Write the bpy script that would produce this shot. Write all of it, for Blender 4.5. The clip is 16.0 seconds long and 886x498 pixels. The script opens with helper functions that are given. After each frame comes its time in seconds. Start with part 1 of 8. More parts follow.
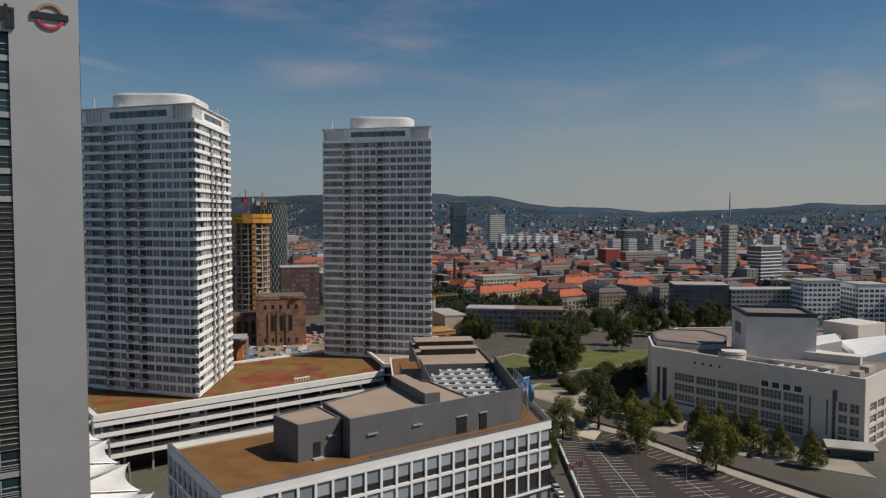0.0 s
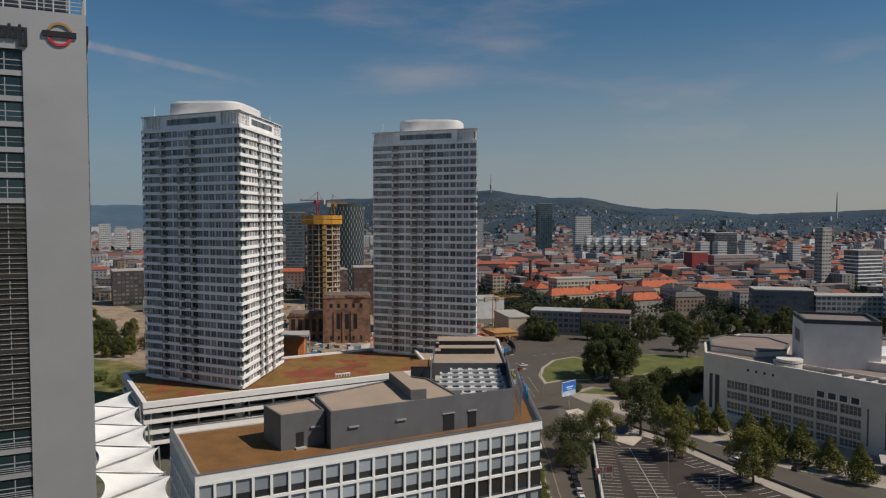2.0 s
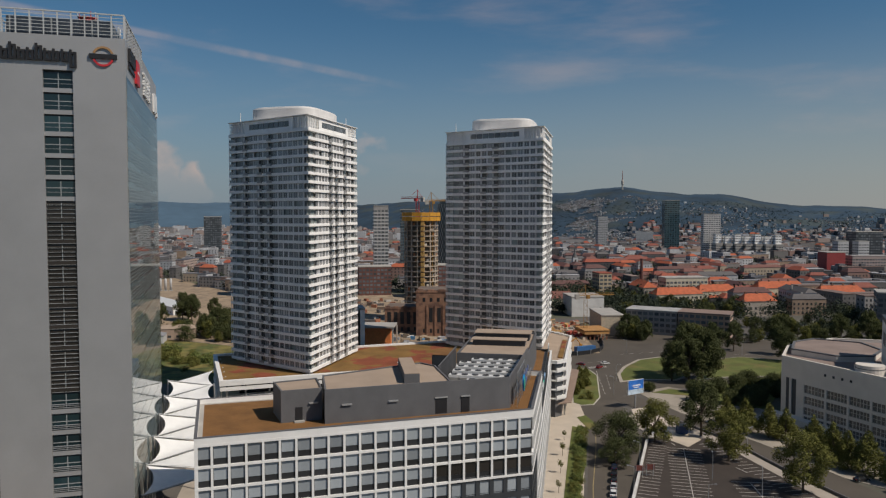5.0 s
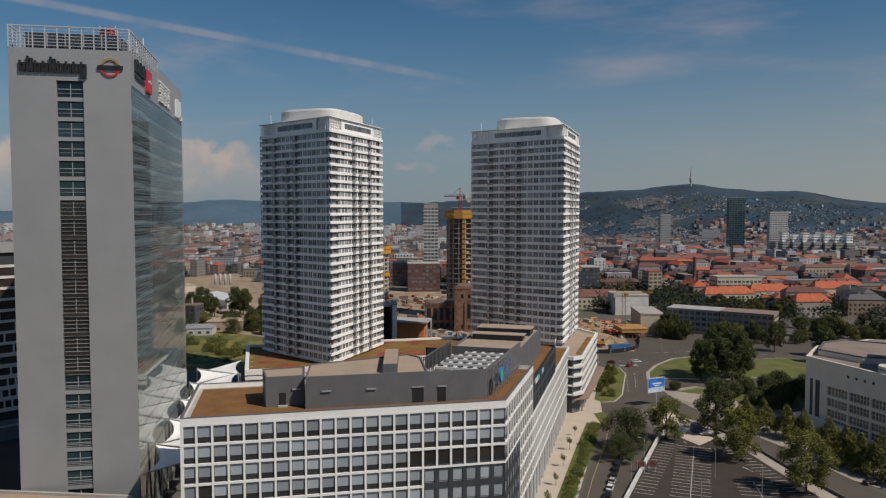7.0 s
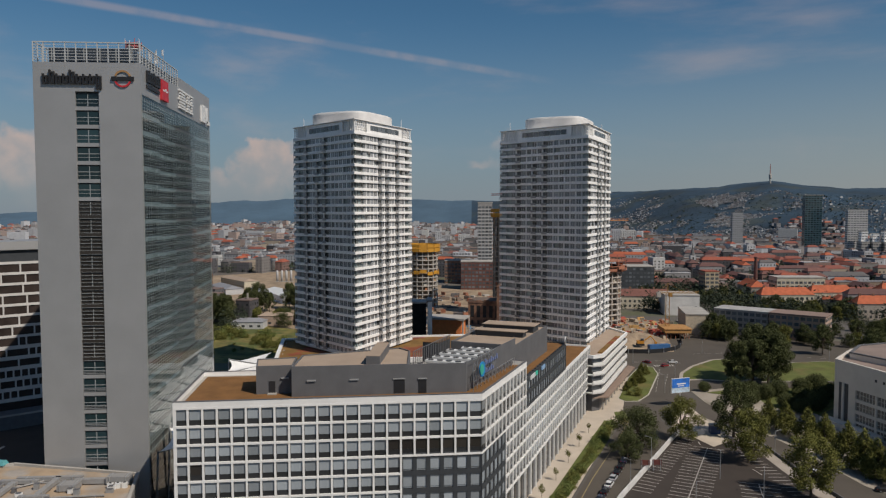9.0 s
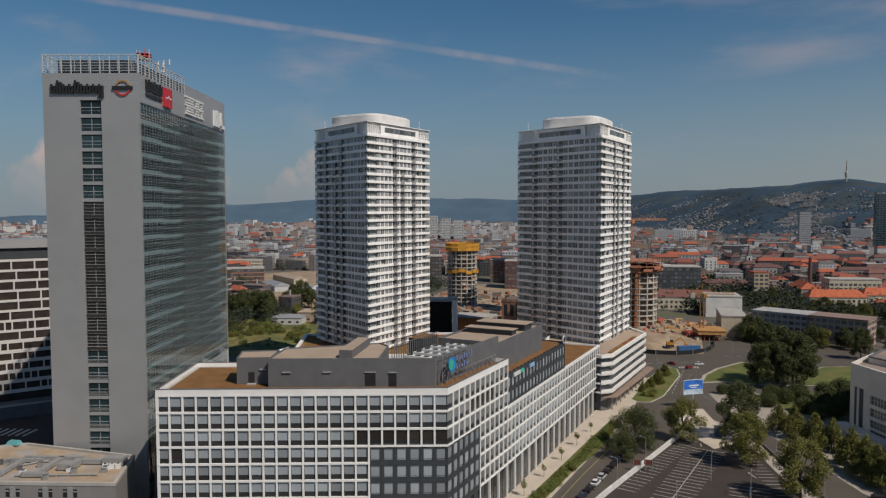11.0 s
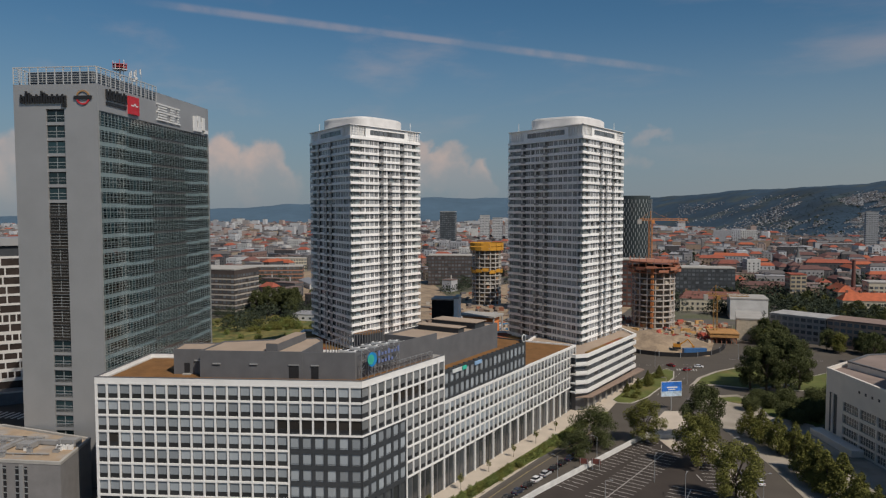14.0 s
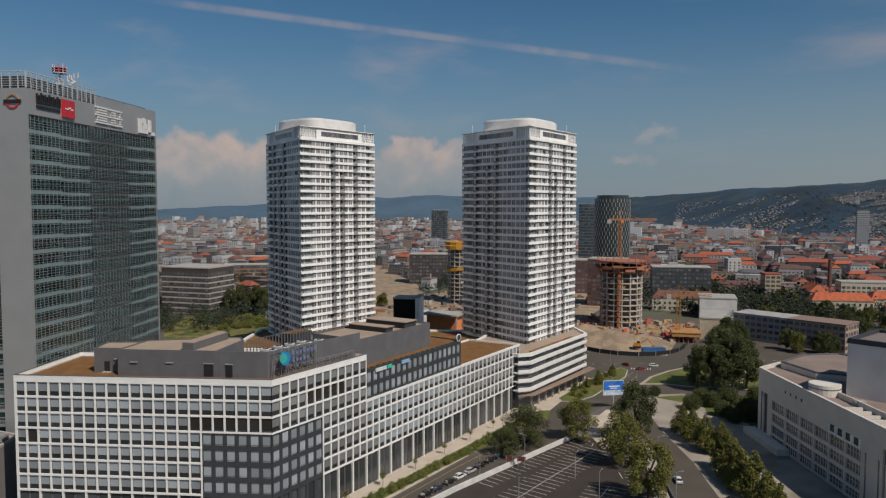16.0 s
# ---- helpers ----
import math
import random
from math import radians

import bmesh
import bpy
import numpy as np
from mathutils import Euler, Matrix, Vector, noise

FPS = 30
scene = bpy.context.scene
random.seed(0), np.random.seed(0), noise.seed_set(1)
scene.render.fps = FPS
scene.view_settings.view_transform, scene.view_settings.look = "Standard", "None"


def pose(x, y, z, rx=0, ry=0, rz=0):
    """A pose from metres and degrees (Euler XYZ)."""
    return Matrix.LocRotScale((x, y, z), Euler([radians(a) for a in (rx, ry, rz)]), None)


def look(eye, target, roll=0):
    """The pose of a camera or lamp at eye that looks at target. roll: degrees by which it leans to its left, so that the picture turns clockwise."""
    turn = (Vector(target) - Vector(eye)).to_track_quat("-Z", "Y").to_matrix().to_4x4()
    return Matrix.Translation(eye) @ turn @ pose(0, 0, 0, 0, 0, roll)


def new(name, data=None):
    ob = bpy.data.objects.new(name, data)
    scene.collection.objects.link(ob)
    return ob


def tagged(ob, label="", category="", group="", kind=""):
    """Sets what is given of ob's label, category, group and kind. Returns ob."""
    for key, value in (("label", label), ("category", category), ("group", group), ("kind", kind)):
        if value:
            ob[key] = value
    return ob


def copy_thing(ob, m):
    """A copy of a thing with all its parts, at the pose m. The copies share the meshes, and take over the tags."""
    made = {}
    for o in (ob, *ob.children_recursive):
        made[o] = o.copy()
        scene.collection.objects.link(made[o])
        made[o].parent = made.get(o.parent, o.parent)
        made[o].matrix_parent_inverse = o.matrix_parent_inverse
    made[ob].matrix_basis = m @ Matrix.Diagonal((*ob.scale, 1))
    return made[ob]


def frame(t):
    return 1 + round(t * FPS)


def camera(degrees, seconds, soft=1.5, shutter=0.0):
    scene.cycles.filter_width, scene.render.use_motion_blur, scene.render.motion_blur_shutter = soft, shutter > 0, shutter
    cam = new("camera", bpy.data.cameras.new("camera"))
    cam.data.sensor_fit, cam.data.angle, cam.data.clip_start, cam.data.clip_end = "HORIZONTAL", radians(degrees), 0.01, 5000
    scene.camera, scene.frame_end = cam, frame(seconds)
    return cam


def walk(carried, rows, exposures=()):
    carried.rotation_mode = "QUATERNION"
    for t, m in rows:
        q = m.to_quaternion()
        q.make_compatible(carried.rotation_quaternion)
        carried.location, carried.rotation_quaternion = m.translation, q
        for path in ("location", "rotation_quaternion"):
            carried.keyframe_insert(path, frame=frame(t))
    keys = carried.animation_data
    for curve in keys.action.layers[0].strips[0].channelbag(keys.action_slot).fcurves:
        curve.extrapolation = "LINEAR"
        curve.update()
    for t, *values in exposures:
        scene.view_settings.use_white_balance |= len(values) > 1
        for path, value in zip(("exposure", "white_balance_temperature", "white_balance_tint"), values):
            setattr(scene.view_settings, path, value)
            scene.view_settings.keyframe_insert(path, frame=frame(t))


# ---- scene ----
cam = camera(62.4, 16.0, 1.25)
PATH = [
    (0, (1.5, -0.0, 75.96), (13.58, 99.15, 71.17), -0.04),
    (0.5, (6.57, -0.9, 75.96), (16.64, 98.49, 71.3), -0.02),
    (1, (11.45, -1.84, 75.91), (19.05, 97.76, 71.33), -0.00),
    (1.5, (16.2, -2.83, 75.84), (19.43, 97.01, 71.3), 0.01),
    (2, (20.85, -3.85, 75.76), (19.93, 96.04, 71.22), 0.02),
    (2.5, (25.45, -4.88, 75.67), (19.45, 94.83, 71.12), 0.02),
    (3, (30.02, -5.91, 75.59), (20.01, 93.48, 71.0), 0.03),
    (3.5, (34.58, -6.92, 75.52), (21.55, 92.12, 70.87), 0.03),
    (4, (39.16, -7.88, 75.47), (24.0, 90.85, 70.75), 0.03),
    (6.5, (62.9, -11.37, 75.5), (36.87, 85.05, 70.36), -0.00),
    (7, (67.88, -11.65, 75.55), (39.55, 84.11, 70.34), -0.01),
    (7.5, (72.93, -11.76, 75.61), (42.32, 83.29, 70.33), -0.02),
    (8, (78.07, -11.68, 75.68), (45.08, 82.57, 70.33), -0.03),
    (8.5, (83.28, -11.39, 75.75), (47.84, 81.96, 70.35), -0.04),
    (9, (88.57, -10.89, 75.81), (50.68, 81.49, 70.37), -0.05),
    (11.5, (115.73, -5.07, 76.06), (67.35, 82.28, 70.5), -0.08),
    (12, (121.23, -3.28, 76.1), (70.55, 82.75, 70.53), -0.08),
    (12.5, (126.72, -1.31, 76.14), (74.24, 83.63, 70.56), -0.07),
    (13, (132.19, 0.8, 76.19), (78.33, 84.87, 70.6), -0.07),
    (13.5, (137.62, 3.03, 76.27), (83.5, 86.93, 70.66), -0.06),
    (14, (143.01, 5.34, 76.38), (88.82, 89.19, 70.75), -0.05),
    (14.5, (148.33, 7.68, 76.55), (93.92, 91.39, 70.87), -0.03),
    (15, (153.58, 10.0, 76.78), (99.08, 93.65, 71.04), -0.01),
    (15.5, (158.73, 12.25, 77.1), (104.07, 95.78, 71.29), 0.01),
    (16, (163.79, 14.34, 77.55), (109.17, 97.9, 71.62), 0.04),
]
walk(cam, [(t, look(eye, target, roll)) for t, eye, target, roll in PATH], [(0, 0.07, 6720, 10), (4, 0.05, 6740, 10), (9, 0.04, 6700, 10), (16, 0.02, 6680, 10)])

# ---- world and sun ----
SUN_AZ, SUN_EL = math.atan2(-0.28, 0.95), radians(48.5)
SUN_DIR = Vector((math.cos(SUN_EL) * math.cos(SUN_AZ), math.cos(SUN_EL) * math.sin(SUN_AZ), math.sin(SUN_EL)))


def bearing(b, e=0.0):
    b, e = radians(b), radians(e)
    return Vector((math.sin(b) * math.cos(e), math.cos(b) * math.cos(e), math.sin(e)))


def make_world():
    w = bpy.data.worlds.new("sky")
    scene.world = w
    w.use_nodes = True
    nt = w.node_tree
    nt.nodes.clear()
    N, Lk = nt.nodes.new, nt.links.new
    out, bg = N("ShaderNodeOutputWorld"), N("ShaderNodeBackground")
    sky = N("ShaderNodeTexSky")
    sky.sky_type, sky.sun_disc = "NISHITA", False
    sky.sun_elevation, sky.sun_rotation = SUN_EL, math.pi / 2 - SUN_AZ
    sky.altitude, sky.air_density, sky.dust_density, sky.ozone_density = 150, 1.0, 0.25, 4.5
    bg.inputs["Strength"].default_value = 0.055
    tc = N("ShaderNodeTexCoord")
    sep = N("ShaderNodeSeparateXYZ")
    Lk(tc.outputs["Generated"], sep.inputs[0])

    def math_node(op, a, b=None, clamp=False):
        m = N("ShaderNodeMath")
        m.operation, m.use_clamp = op, clamp
        for k, v in enumerate((a, b)):
            if v is None:
                continue
            if isinstance(v, (int, float)):
                m.inputs[k].default_value = v
            else:
                Lk(v, m.inputs[k])
        return m.outputs[0]

    def ramp(v, a, b, c=0.0, d=1.0):
        r = N("ShaderNodeMapRange")
        r.interpolation_type = "SMOOTHSTEP"
        Lk(v, r.inputs[0])
        for k, x in enumerate((a, b, c, d)):
            r.inputs[k + 1].default_value = x
        return r.outputs[0]

    def cloud_noise(scale, stretch, detail):
        mp = N("ShaderNodeMapping")
        mp.inputs["Scale"].default_value = stretch
        Lk(tc.outputs["Generated"], mp.inputs[0])
        n = N("ShaderNodeTexNoise")
        n.inputs["Scale"].default_value, n.inputs["Detail"].default_value = scale, detail
        n.inputs["Roughness"].default_value = 0.55
        Lk(mp.outputs[0], n.inputs["Vector"])
        return n.outputs["Fac"]

    z = sep.outputs[2]
    # heaped clouds low over the plain: lobes with frayed edges
    fray = N("ShaderNodeTexNoise")
    fray.inputs["Scale"].default_value, fray.inputs["Detail"].default_value = 22.0, 9
    Lk(tc.outputs["Generated"], fray.inputs["Vector"])
    shift = N("ShaderNodeVectorMath")
    shift.operation = "MULTIPLY_ADD"
    Lk(fray.outputs["Color"], shift.inputs[0])
    shift.inputs[1].default_value = (0.07, 0.07, 0.07)
    Lk(tc.outputs["Generated"], shift.inputs[2])
    heap = None
    for b0, e0, size in ((-52.5, 3.4, 2.6), (-50.0, 2.4, 3.2), (-46.5, 1.8, 2.8), (-55.5, 2.0, 2.6), (-35.3, 4.2, 1.7), (-33.0, 2.8, 2.2), (-36.5, 2.0, 2.6), (-30.5, 1.6, 2.0), (-39.5, 1.2, 2.0), (-62.0, 2.2, 3.5)):
        gap = N("ShaderNodeVectorMath")
        gap.operation = "DISTANCE"
        Lk(shift.outputs[0], gap.inputs[0])
        gap.inputs[1].default_value = bearing(b0, e0) + Vector((0.035, 0.035, 0.035))
        lobe = ramp(gap.outputs["Value"], radians(size * 1.05), radians(size * 0.72))
        heap = lobe if heap is None else math_node("MAXIMUM", heap, lobe)
    heap = math_node("MULTIPLY", heap, ramp(z, 0.0, 0.075, 0.15, 1.0))
    # small soft clouds
    puff = None
    for b0, e0, size in ((-17.4, 5.0, 1.2), (-16.4, 4.95, 1.0), (-18.9, 3.7, 1.2), (-17.9, 3.6, 1.0)):
        gap = N("ShaderNodeVectorMath")
        gap.operation = "DISTANCE"
        squash = N("ShaderNodeMapping")
        squash.inputs["Scale"].default_value = (1, 1, 2.2)
        Lk(shift.outputs[0], squash.inputs[0])
        Lk(squash.outputs[0], gap.inputs[0])
        c = bearing(b0, e0) + Vector((0.035, 0.035, 0.035))
        gap.inputs[1].default_value = (c.x, c.y, c.z * 2.2)
        lobe = ramp(gap.outputs["Value"], radians(size * 1.25), radians(size * 0.2), 0.0, 0.34)
        puff = lobe if puff is None else math_node("MAXIMUM", puff, lobe)
    heap = math_node("MAXIMUM", heap, puff)
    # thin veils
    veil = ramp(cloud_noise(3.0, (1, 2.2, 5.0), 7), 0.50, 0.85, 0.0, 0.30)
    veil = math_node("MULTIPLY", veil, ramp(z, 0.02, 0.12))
    # extra veil overhead, out of view, added to brighten the shaded walls
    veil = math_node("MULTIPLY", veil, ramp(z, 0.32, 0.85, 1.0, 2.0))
    # a vapour trail
    a, b = bearing(-50.5, 14.2), bearing(-19.0, 10.6)
    plane = a.cross(b).normalized()
    dot = N("ShaderNodeVectorMath")
    dot.operation = "DOT_PRODUCT"
    Lk(tc.outputs["Generated"], dot.inputs[0])
    dot.inputs[1].default_value = plane
    d = math_node("ABSOLUTE", dot.outputs["Value"])
    trail = ramp(d, 0.0015, 0.007, 0.26, 0.0)
    along = N("ShaderNodeVectorMath")
    along.operation = "DOT_PRODUCT"
    Lk(tc.outputs["Generated"], along.inputs[0])
    along.inputs[1].default_value = (a + b).normalized()
    trail = math_node("MULTIPLY", trail, ramp(along.outputs["Value"], 0.93, 0.97))
    trail = math_node("MULTIPLY", trail, ramp(cloud_noise(16.0, (1, 1, 1), 6), 0.35, 0.6, 0.35, 1.0))
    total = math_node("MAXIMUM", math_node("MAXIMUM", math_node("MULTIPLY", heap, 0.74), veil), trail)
    mix = N("ShaderNodeMix")
    mix.data_type = "RGBA"
    Lk(total, mix.inputs["Factor"])
    hsv = N("ShaderNodeHueSaturation")
    hsv.inputs["Saturation"].default_value = 1.2
    hsv.inputs["Hue"].default_value = 0.493
    Lk(sky.outputs[0], hsv.inputs["Color"])
    haze = N("ShaderNodeMix")
    haze.data_type = "RGBA"
    Lk(ramp(z, 0.26, -0.01, 0.0, 0.82), haze.inputs["Factor"])
    Lk(hsv.outputs[0], haze.inputs["A"])
    # the haze is deeper towards the sun's side
    tone = N("ShaderNodeMix")
    tone.data_type = "RGBA"
    Lk(ramp(sep.outputs[0], -0.5, 0.6), tone.inputs["Factor"])
    tone.inputs["A"].default_value, tone.inputs["B"].default_value = (2.9, 3.95, 5.15, 1), (5.0, 5.25, 5.4, 1)
    Lk(tone.outputs["Result"], haze.inputs["B"])
    Lk(haze.outputs["Result"], mix.inputs["A"])
    body = N("ShaderNodeMix")
    body.data_type = "RGBA"
    Lk(ramp(math_node("ADD", fray.outputs["Fac"], math_node("MULTIPLY", z, 2.5)), 0.5, 0.85), body.inputs["Factor"])
    body.inputs["A"].default_value, body.inputs["B"].default_value = (5.7, 5.6, 5.8, 1), (9.8, 7.4, 6.5, 1)
    Lk(body.outputs["Result"], mix.inputs["B"])
    Lk(mix.outputs["Result"], bg.inputs["Color"])
    Lk(bg.outputs[0], out.inputs[0])


make_world()
sun = new("sun", bpy.data.lights.new("sun", "SUN"))
sun.data.energy, sun.data.angle, sun.data.color = 3.55, radians(0.55), (1.0, 0.925, 0.83)
sun.matrix_world = look(SUN_DIR * 300, (0, 0, 0))

# ---- materials ----
MATS = {}


def mat(name, base, rough=0.75, var=0.12, scale=0.6, fine=6.0, metal=0.0, bump=0.0, spec=0.4, per="", per_amount=0.0, second=None, patch=(0.45, 0.6), patch_scale=0.1, clear=False):
    """A painted or natural surface: two scales of noise over a base colour; per: 'object' or 'island' variation; second: a colour in patches."""
    if name in MATS:
        return MATS[name]
    m = bpy.data.materials.new(name)
    m.use_nodes = True
    nt = m.node_tree
    N, Lk = nt.nodes.new, nt.links.new
    p = nt.nodes["Principled BSDF"]
    p.inputs["Roughness"].default_value, p.inputs["Metallic"].default_value = rough, metal
    p.inputs["Specular IOR Level"].default_value = spec
    tc = N("ShaderNodeTexCoord")

    def noise_fac(s, det=4):
        n = N("ShaderNodeTexNoise")
        n.inputs["Scale"].default_value, n.inputs["Detail"].default_value = s, det
        Lk(tc.outputs["Object"], n.inputs["Vector"])
        return n.outputs["Fac"]

    def mrange(v, a, b, c, d):
        r = N("ShaderNodeMapRange")
        Lk(v, r.inputs[0])
        for k, x in enumerate((a, b, c, d)):
            r.inputs[k + 1].default_value = x
        return r.outputs[0]

    def mul(a, b):
        k = N("ShaderNodeMath")
        k.operation = "MULTIPLY"
        Lk(a, k.inputs[0])
        Lk(b, k.inputs[1])
        return k.outputs[0]

    col = None
    if second:
        mx = N("ShaderNodeMix")
        mx.data_type = "RGBA"
        Lk(mrange(noise_fac(patch_scale, 5), patch[0], patch[1], 0, 1), mx.inputs["Factor"])
        mx.inputs["A"].default_value, mx.inputs["B"].default_value = (*base, 1), (*second, 1)
        col = mx.outputs["Result"]
    f = mul(mrange(noise_fac(scale), 0.3, 0.7, 1 - var, 1 + var), mrange(noise_fac(fine, 6), 0.3, 0.7, 1 - var * 0.6, 1 + var * 0.6))
    if per:
        if per == "object":
            src_out = N("ShaderNodeObjectInfo").outputs["Random"]
        else:
            src_out = N("ShaderNodeNewGeometry").outputs["Random Per Island"]
        f = mul(f, mrange(src_out, 0, 1, 1 - per_amount, 1 + per_amount))
    sc = N("ShaderNodeVectorMath")
    sc.operation = "SCALE"
    if col is None:
        sc.inputs[0].default_value = base
    else:
        Lk(col, sc.inputs[0])
    Lk(f, sc.inputs["Scale"])
    Lk(sc.outputs[0], p.inputs["Base Color"])
    if bump:
        bn = N("ShaderNodeBump")
        bn.inputs["Strength"].default_value, bn.inputs["Distance"].default_value = bump, 0.1
        Lk(noise_fac(fine, 6), bn.inputs["Height"])
        Lk(bn.outputs[0], p.inputs["Normal"])
    MATS[name] = m
    return m


def palette(name, colours, rough=0.8, per="island", var=0.12, spec=0.3):
    """Pieces that each take one of several colours."""
    m = bpy.data.materials.new(name)
    m.use_nodes = True
    nt = m.node_tree
    N, Lk = nt.nodes.new, nt.links.new
    p = nt.nodes["Principled BSDF"]
    p.inputs["Roughness"].default_value, p.inputs["Specular IOR Level"].default_value = rough, spec
    src_out = N("ShaderNodeObjectInfo").outputs["Random"] if per == "object" else N("ShaderNodeNewGeometry").outputs["Random Per Island"]
    r = N("ShaderNodeValToRGB")
    r.color_ramp.interpolation = "CONSTANT"
    els = r.color_ramp.elements
    while len(els) < len(colours):
        els.new(0.5)
    for k, c in enumerate(colours):
        els[k].position, els[k].color = k / len(colours), (*c, 1)
    Lk(src_out, r.inputs[0])
    tc, n = N("ShaderNodeTexCoord"), N("ShaderNodeTexNoise")
    n.inputs["Scale"].default_value, n.inputs["Detail"].default_value = 0.35, 6
    Lk(tc.outputs["Object"], n.inputs["Vector"])
    mr = N("ShaderNodeMapRange")
    Lk(n.outputs["Fac"], mr.inputs[0])
    for k, x in enumerate((0.3, 0.7, 1 - var, 1 + var)):
        mr.inputs[k + 1].default_value = x
    sc = N("ShaderNodeVectorMath")
    sc.operation = "SCALE"
    Lk(r.outputs[0], sc.inputs[0])
    Lk(mr.outputs[0], sc.inputs["Scale"])
    Lk(sc.outputs[0], p.inputs["Base Color"])
    return m


WHITE = mat("white_render", (0.87, 0.86, 0.84), 0.7, 0.06, 0.3)
WHITE_CLAD = mat("white_cladding", (0.78, 0.768, 0.745), 0.5, 0.05, 0.4)
LIGHT_GREY = mat("grey_panel_wall", (0.395, 0.395, 0.395), 0.52, 0.05, 0.15, metal=0.45, bump=0.03)
DARK_GREY = mat("dark_grey_cladding", (0.12, 0.12, 0.125), 0.6, 0.1, 0.3)
ANTHRACITE = mat("anthracite_cladding", (0.045, 0.05, 0.056), 0.5, 0.1, 0.4)
STEEL = mat("galvanised_steel", (0.45, 0.46, 0.47), 0.45, 0.1, 1.0, metal=0.6)
WHITE_METAL = mat("white_painted_metal", (0.7, 0.7, 0.69), 0.4, 0.05, 1.0)
SEDUM = mat("sedum_roof", (0.190, 0.092, 0.030), 0.95, 0.2, 0.25, 3.0, bump=0.4)
SEDUM_MIX = mat("sedum_roof_mixed", (0.190, 0.106, 0.030), 0.95, 0.22, 0.15, 3.0, bump=0.4, second=(0.205, 0.056, 0.026), patch=(0.53, 0.57), patch_scale=0.085)
TAN_ROOF = mat("gravel_roof", (0.355, 0.275, 0.21), 0.95, 0.08, 0.2, 5.0, bump=0.2)
CONCRETE = mat("concrete", (0.38, 0.36, 0.33), 0.85, 0.12, 0.2, 3.0, bump=0.1)
ASPHALT = mat("asphalt_road", (0.088, 0.075, 0.061), 0.9, 0.14, 0.07, 4.0, bump=0.1)
ASPHALT_DARK = mat("asphalt_lot", (0.048, 0.038, 0.032), 0.9, 0.15, 0.1, 4.0, bump=0.1)
PAVING = mat("pale_paving", (0.37, 0.325, 0.275), 0.85, 0.1, 0.15, 4.0)
PAVING_PALE = mat("pale_beige_paving", (0.50, 0.43, 0.35), 0.85, 0.1, 0.15, 4.0)
FIELD = mat("dry_meadow", (0.17, 0.145, 0.045), 0.95, 0.35, 0.15, 1.2, bump=0.6, second=(0.085, 0.10, 0.028), patch=(0.46, 0.56), patch_scale=0.09)
HEDGE = mat("hedge_leaves", (0.135, 0.165, 0.040), 0.75, 0.25, 0.5, 4.0, per="island", per_amount=0.4)
GRASS = mat("grass", (0.105, 0.122, 0.030), 0.95, 0.25, 0.12, 3.0, bump=0.4, second=(0.14, 0.115, 0.04), patch=(0.5, 0.68), patch_scale=0.08)
EARTH = mat("bare_earth", (0.33, 0.25, 0.17), 0.95, 0.22, 0.06, 1.2, bump=0.5, second=(0.22, 0.165, 0.115), patch=(0.47, 0.6), patch_scale=0.12)
GROUND = mat("city_ground", (0.11, 0.10, 0.09), 0.95, 0.2, 0.02, 0.6, second=(0.10, 0.105, 0.06), patch=(0.5, 0.6), patch_scale=0.012)
PAINT_LINE = mat("road_paint", (0.50, 0.475, 0.44), 0.8, 0.15, 2.0)
BARK = mat("bark", (0.09, 0.07, 0.05), 0.95, 0.2, 2.0)
LEAF = mat("leaves", (0.132, 0.132, 0.036), 0.8, 0.25, 0.35, 4.0, per="island", per_amount=0.25, spec=0.12)
LEAF_DARK = mat("dark_leaves", (0.072, 0.082, 0.033), 0.85, 0.25, 0.35, 4.0, per="island", per_amount=0.25, spec=0.12)
# the hill's base colour has the blue of distance haze mixed in
HAZY_FOREST = mat("hazy_wooded_hill", (0.022, 0.047, 0.075), 0.95, 0.3, 0.006, 0.05, second=(0.040, 0.056, 0.060), patch=(0.50, 0.62), patch_scale=0.008)
LEAF_FAR = mat("far_leaves", (0.044, 0.056, 0.038), 0.9, 0.25, 0.1, 1.0, per="island", per_amount=0.2, spec=0.12)
# slope trees and far hills: haze blue put into the colour too
HAZY_LEAF = mat("hazy_hill_leaves", (0.028, 0.051, 0.058), 0.95, 0.2, 0.02, 0.1, per="island", per_amount=0.3)
HAZY_HILL = mat("hazy_distant_hill", (0.065, 0.115, 0.165), 1.0, 0.12, 0.003, 0.02)
RAIL_PAINT = mat("pale_grey_paint", (0.46, 0.475, 0.48), 0.45, 0.06, 1.0)
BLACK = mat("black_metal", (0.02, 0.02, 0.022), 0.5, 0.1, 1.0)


def glass(name, base, rough=0.08, per="object", amount=0.3, spec=0.7, metal=0.0):
    return mat(name, base, rough, 0.08, 0.3, 2.0, metal=metal, per=per, per_amount=amount, spec=spec)


BLIND = glass("blind_behind_glass", (0.29, 0.32, 0.345), 0.2, "object", 0.3)
BLIND_ALL = glass("blinds_behind_glass", (0.27, 0.305, 0.33), 0.2, "island", 0.22)
SPANDREL = glass("dark_spandrel_glass", (0.03, 0.032, 0.035), 0.15, "object", 0.3)
DARK_GLASS_ALL = glass("dark_window_glasses", (0.11, 0.12, 0.13), 0.12, "island", 0.5)
TOWER_GLASS = glass("tower_glass", (0.014, 0.036, 0.043), 0.08, "object", 0.7, 0.6)
CLEAR_SKIN = glass("mirror_glass_skin", (0.05, 0.065, 0.07), 0.04, "object", 0.2, 1.0)
TOWER_GLASS_ALL = glass("tower_glasses", (0.014, 0.036, 0.043), 0.08, "island", 0.7, 0.6)
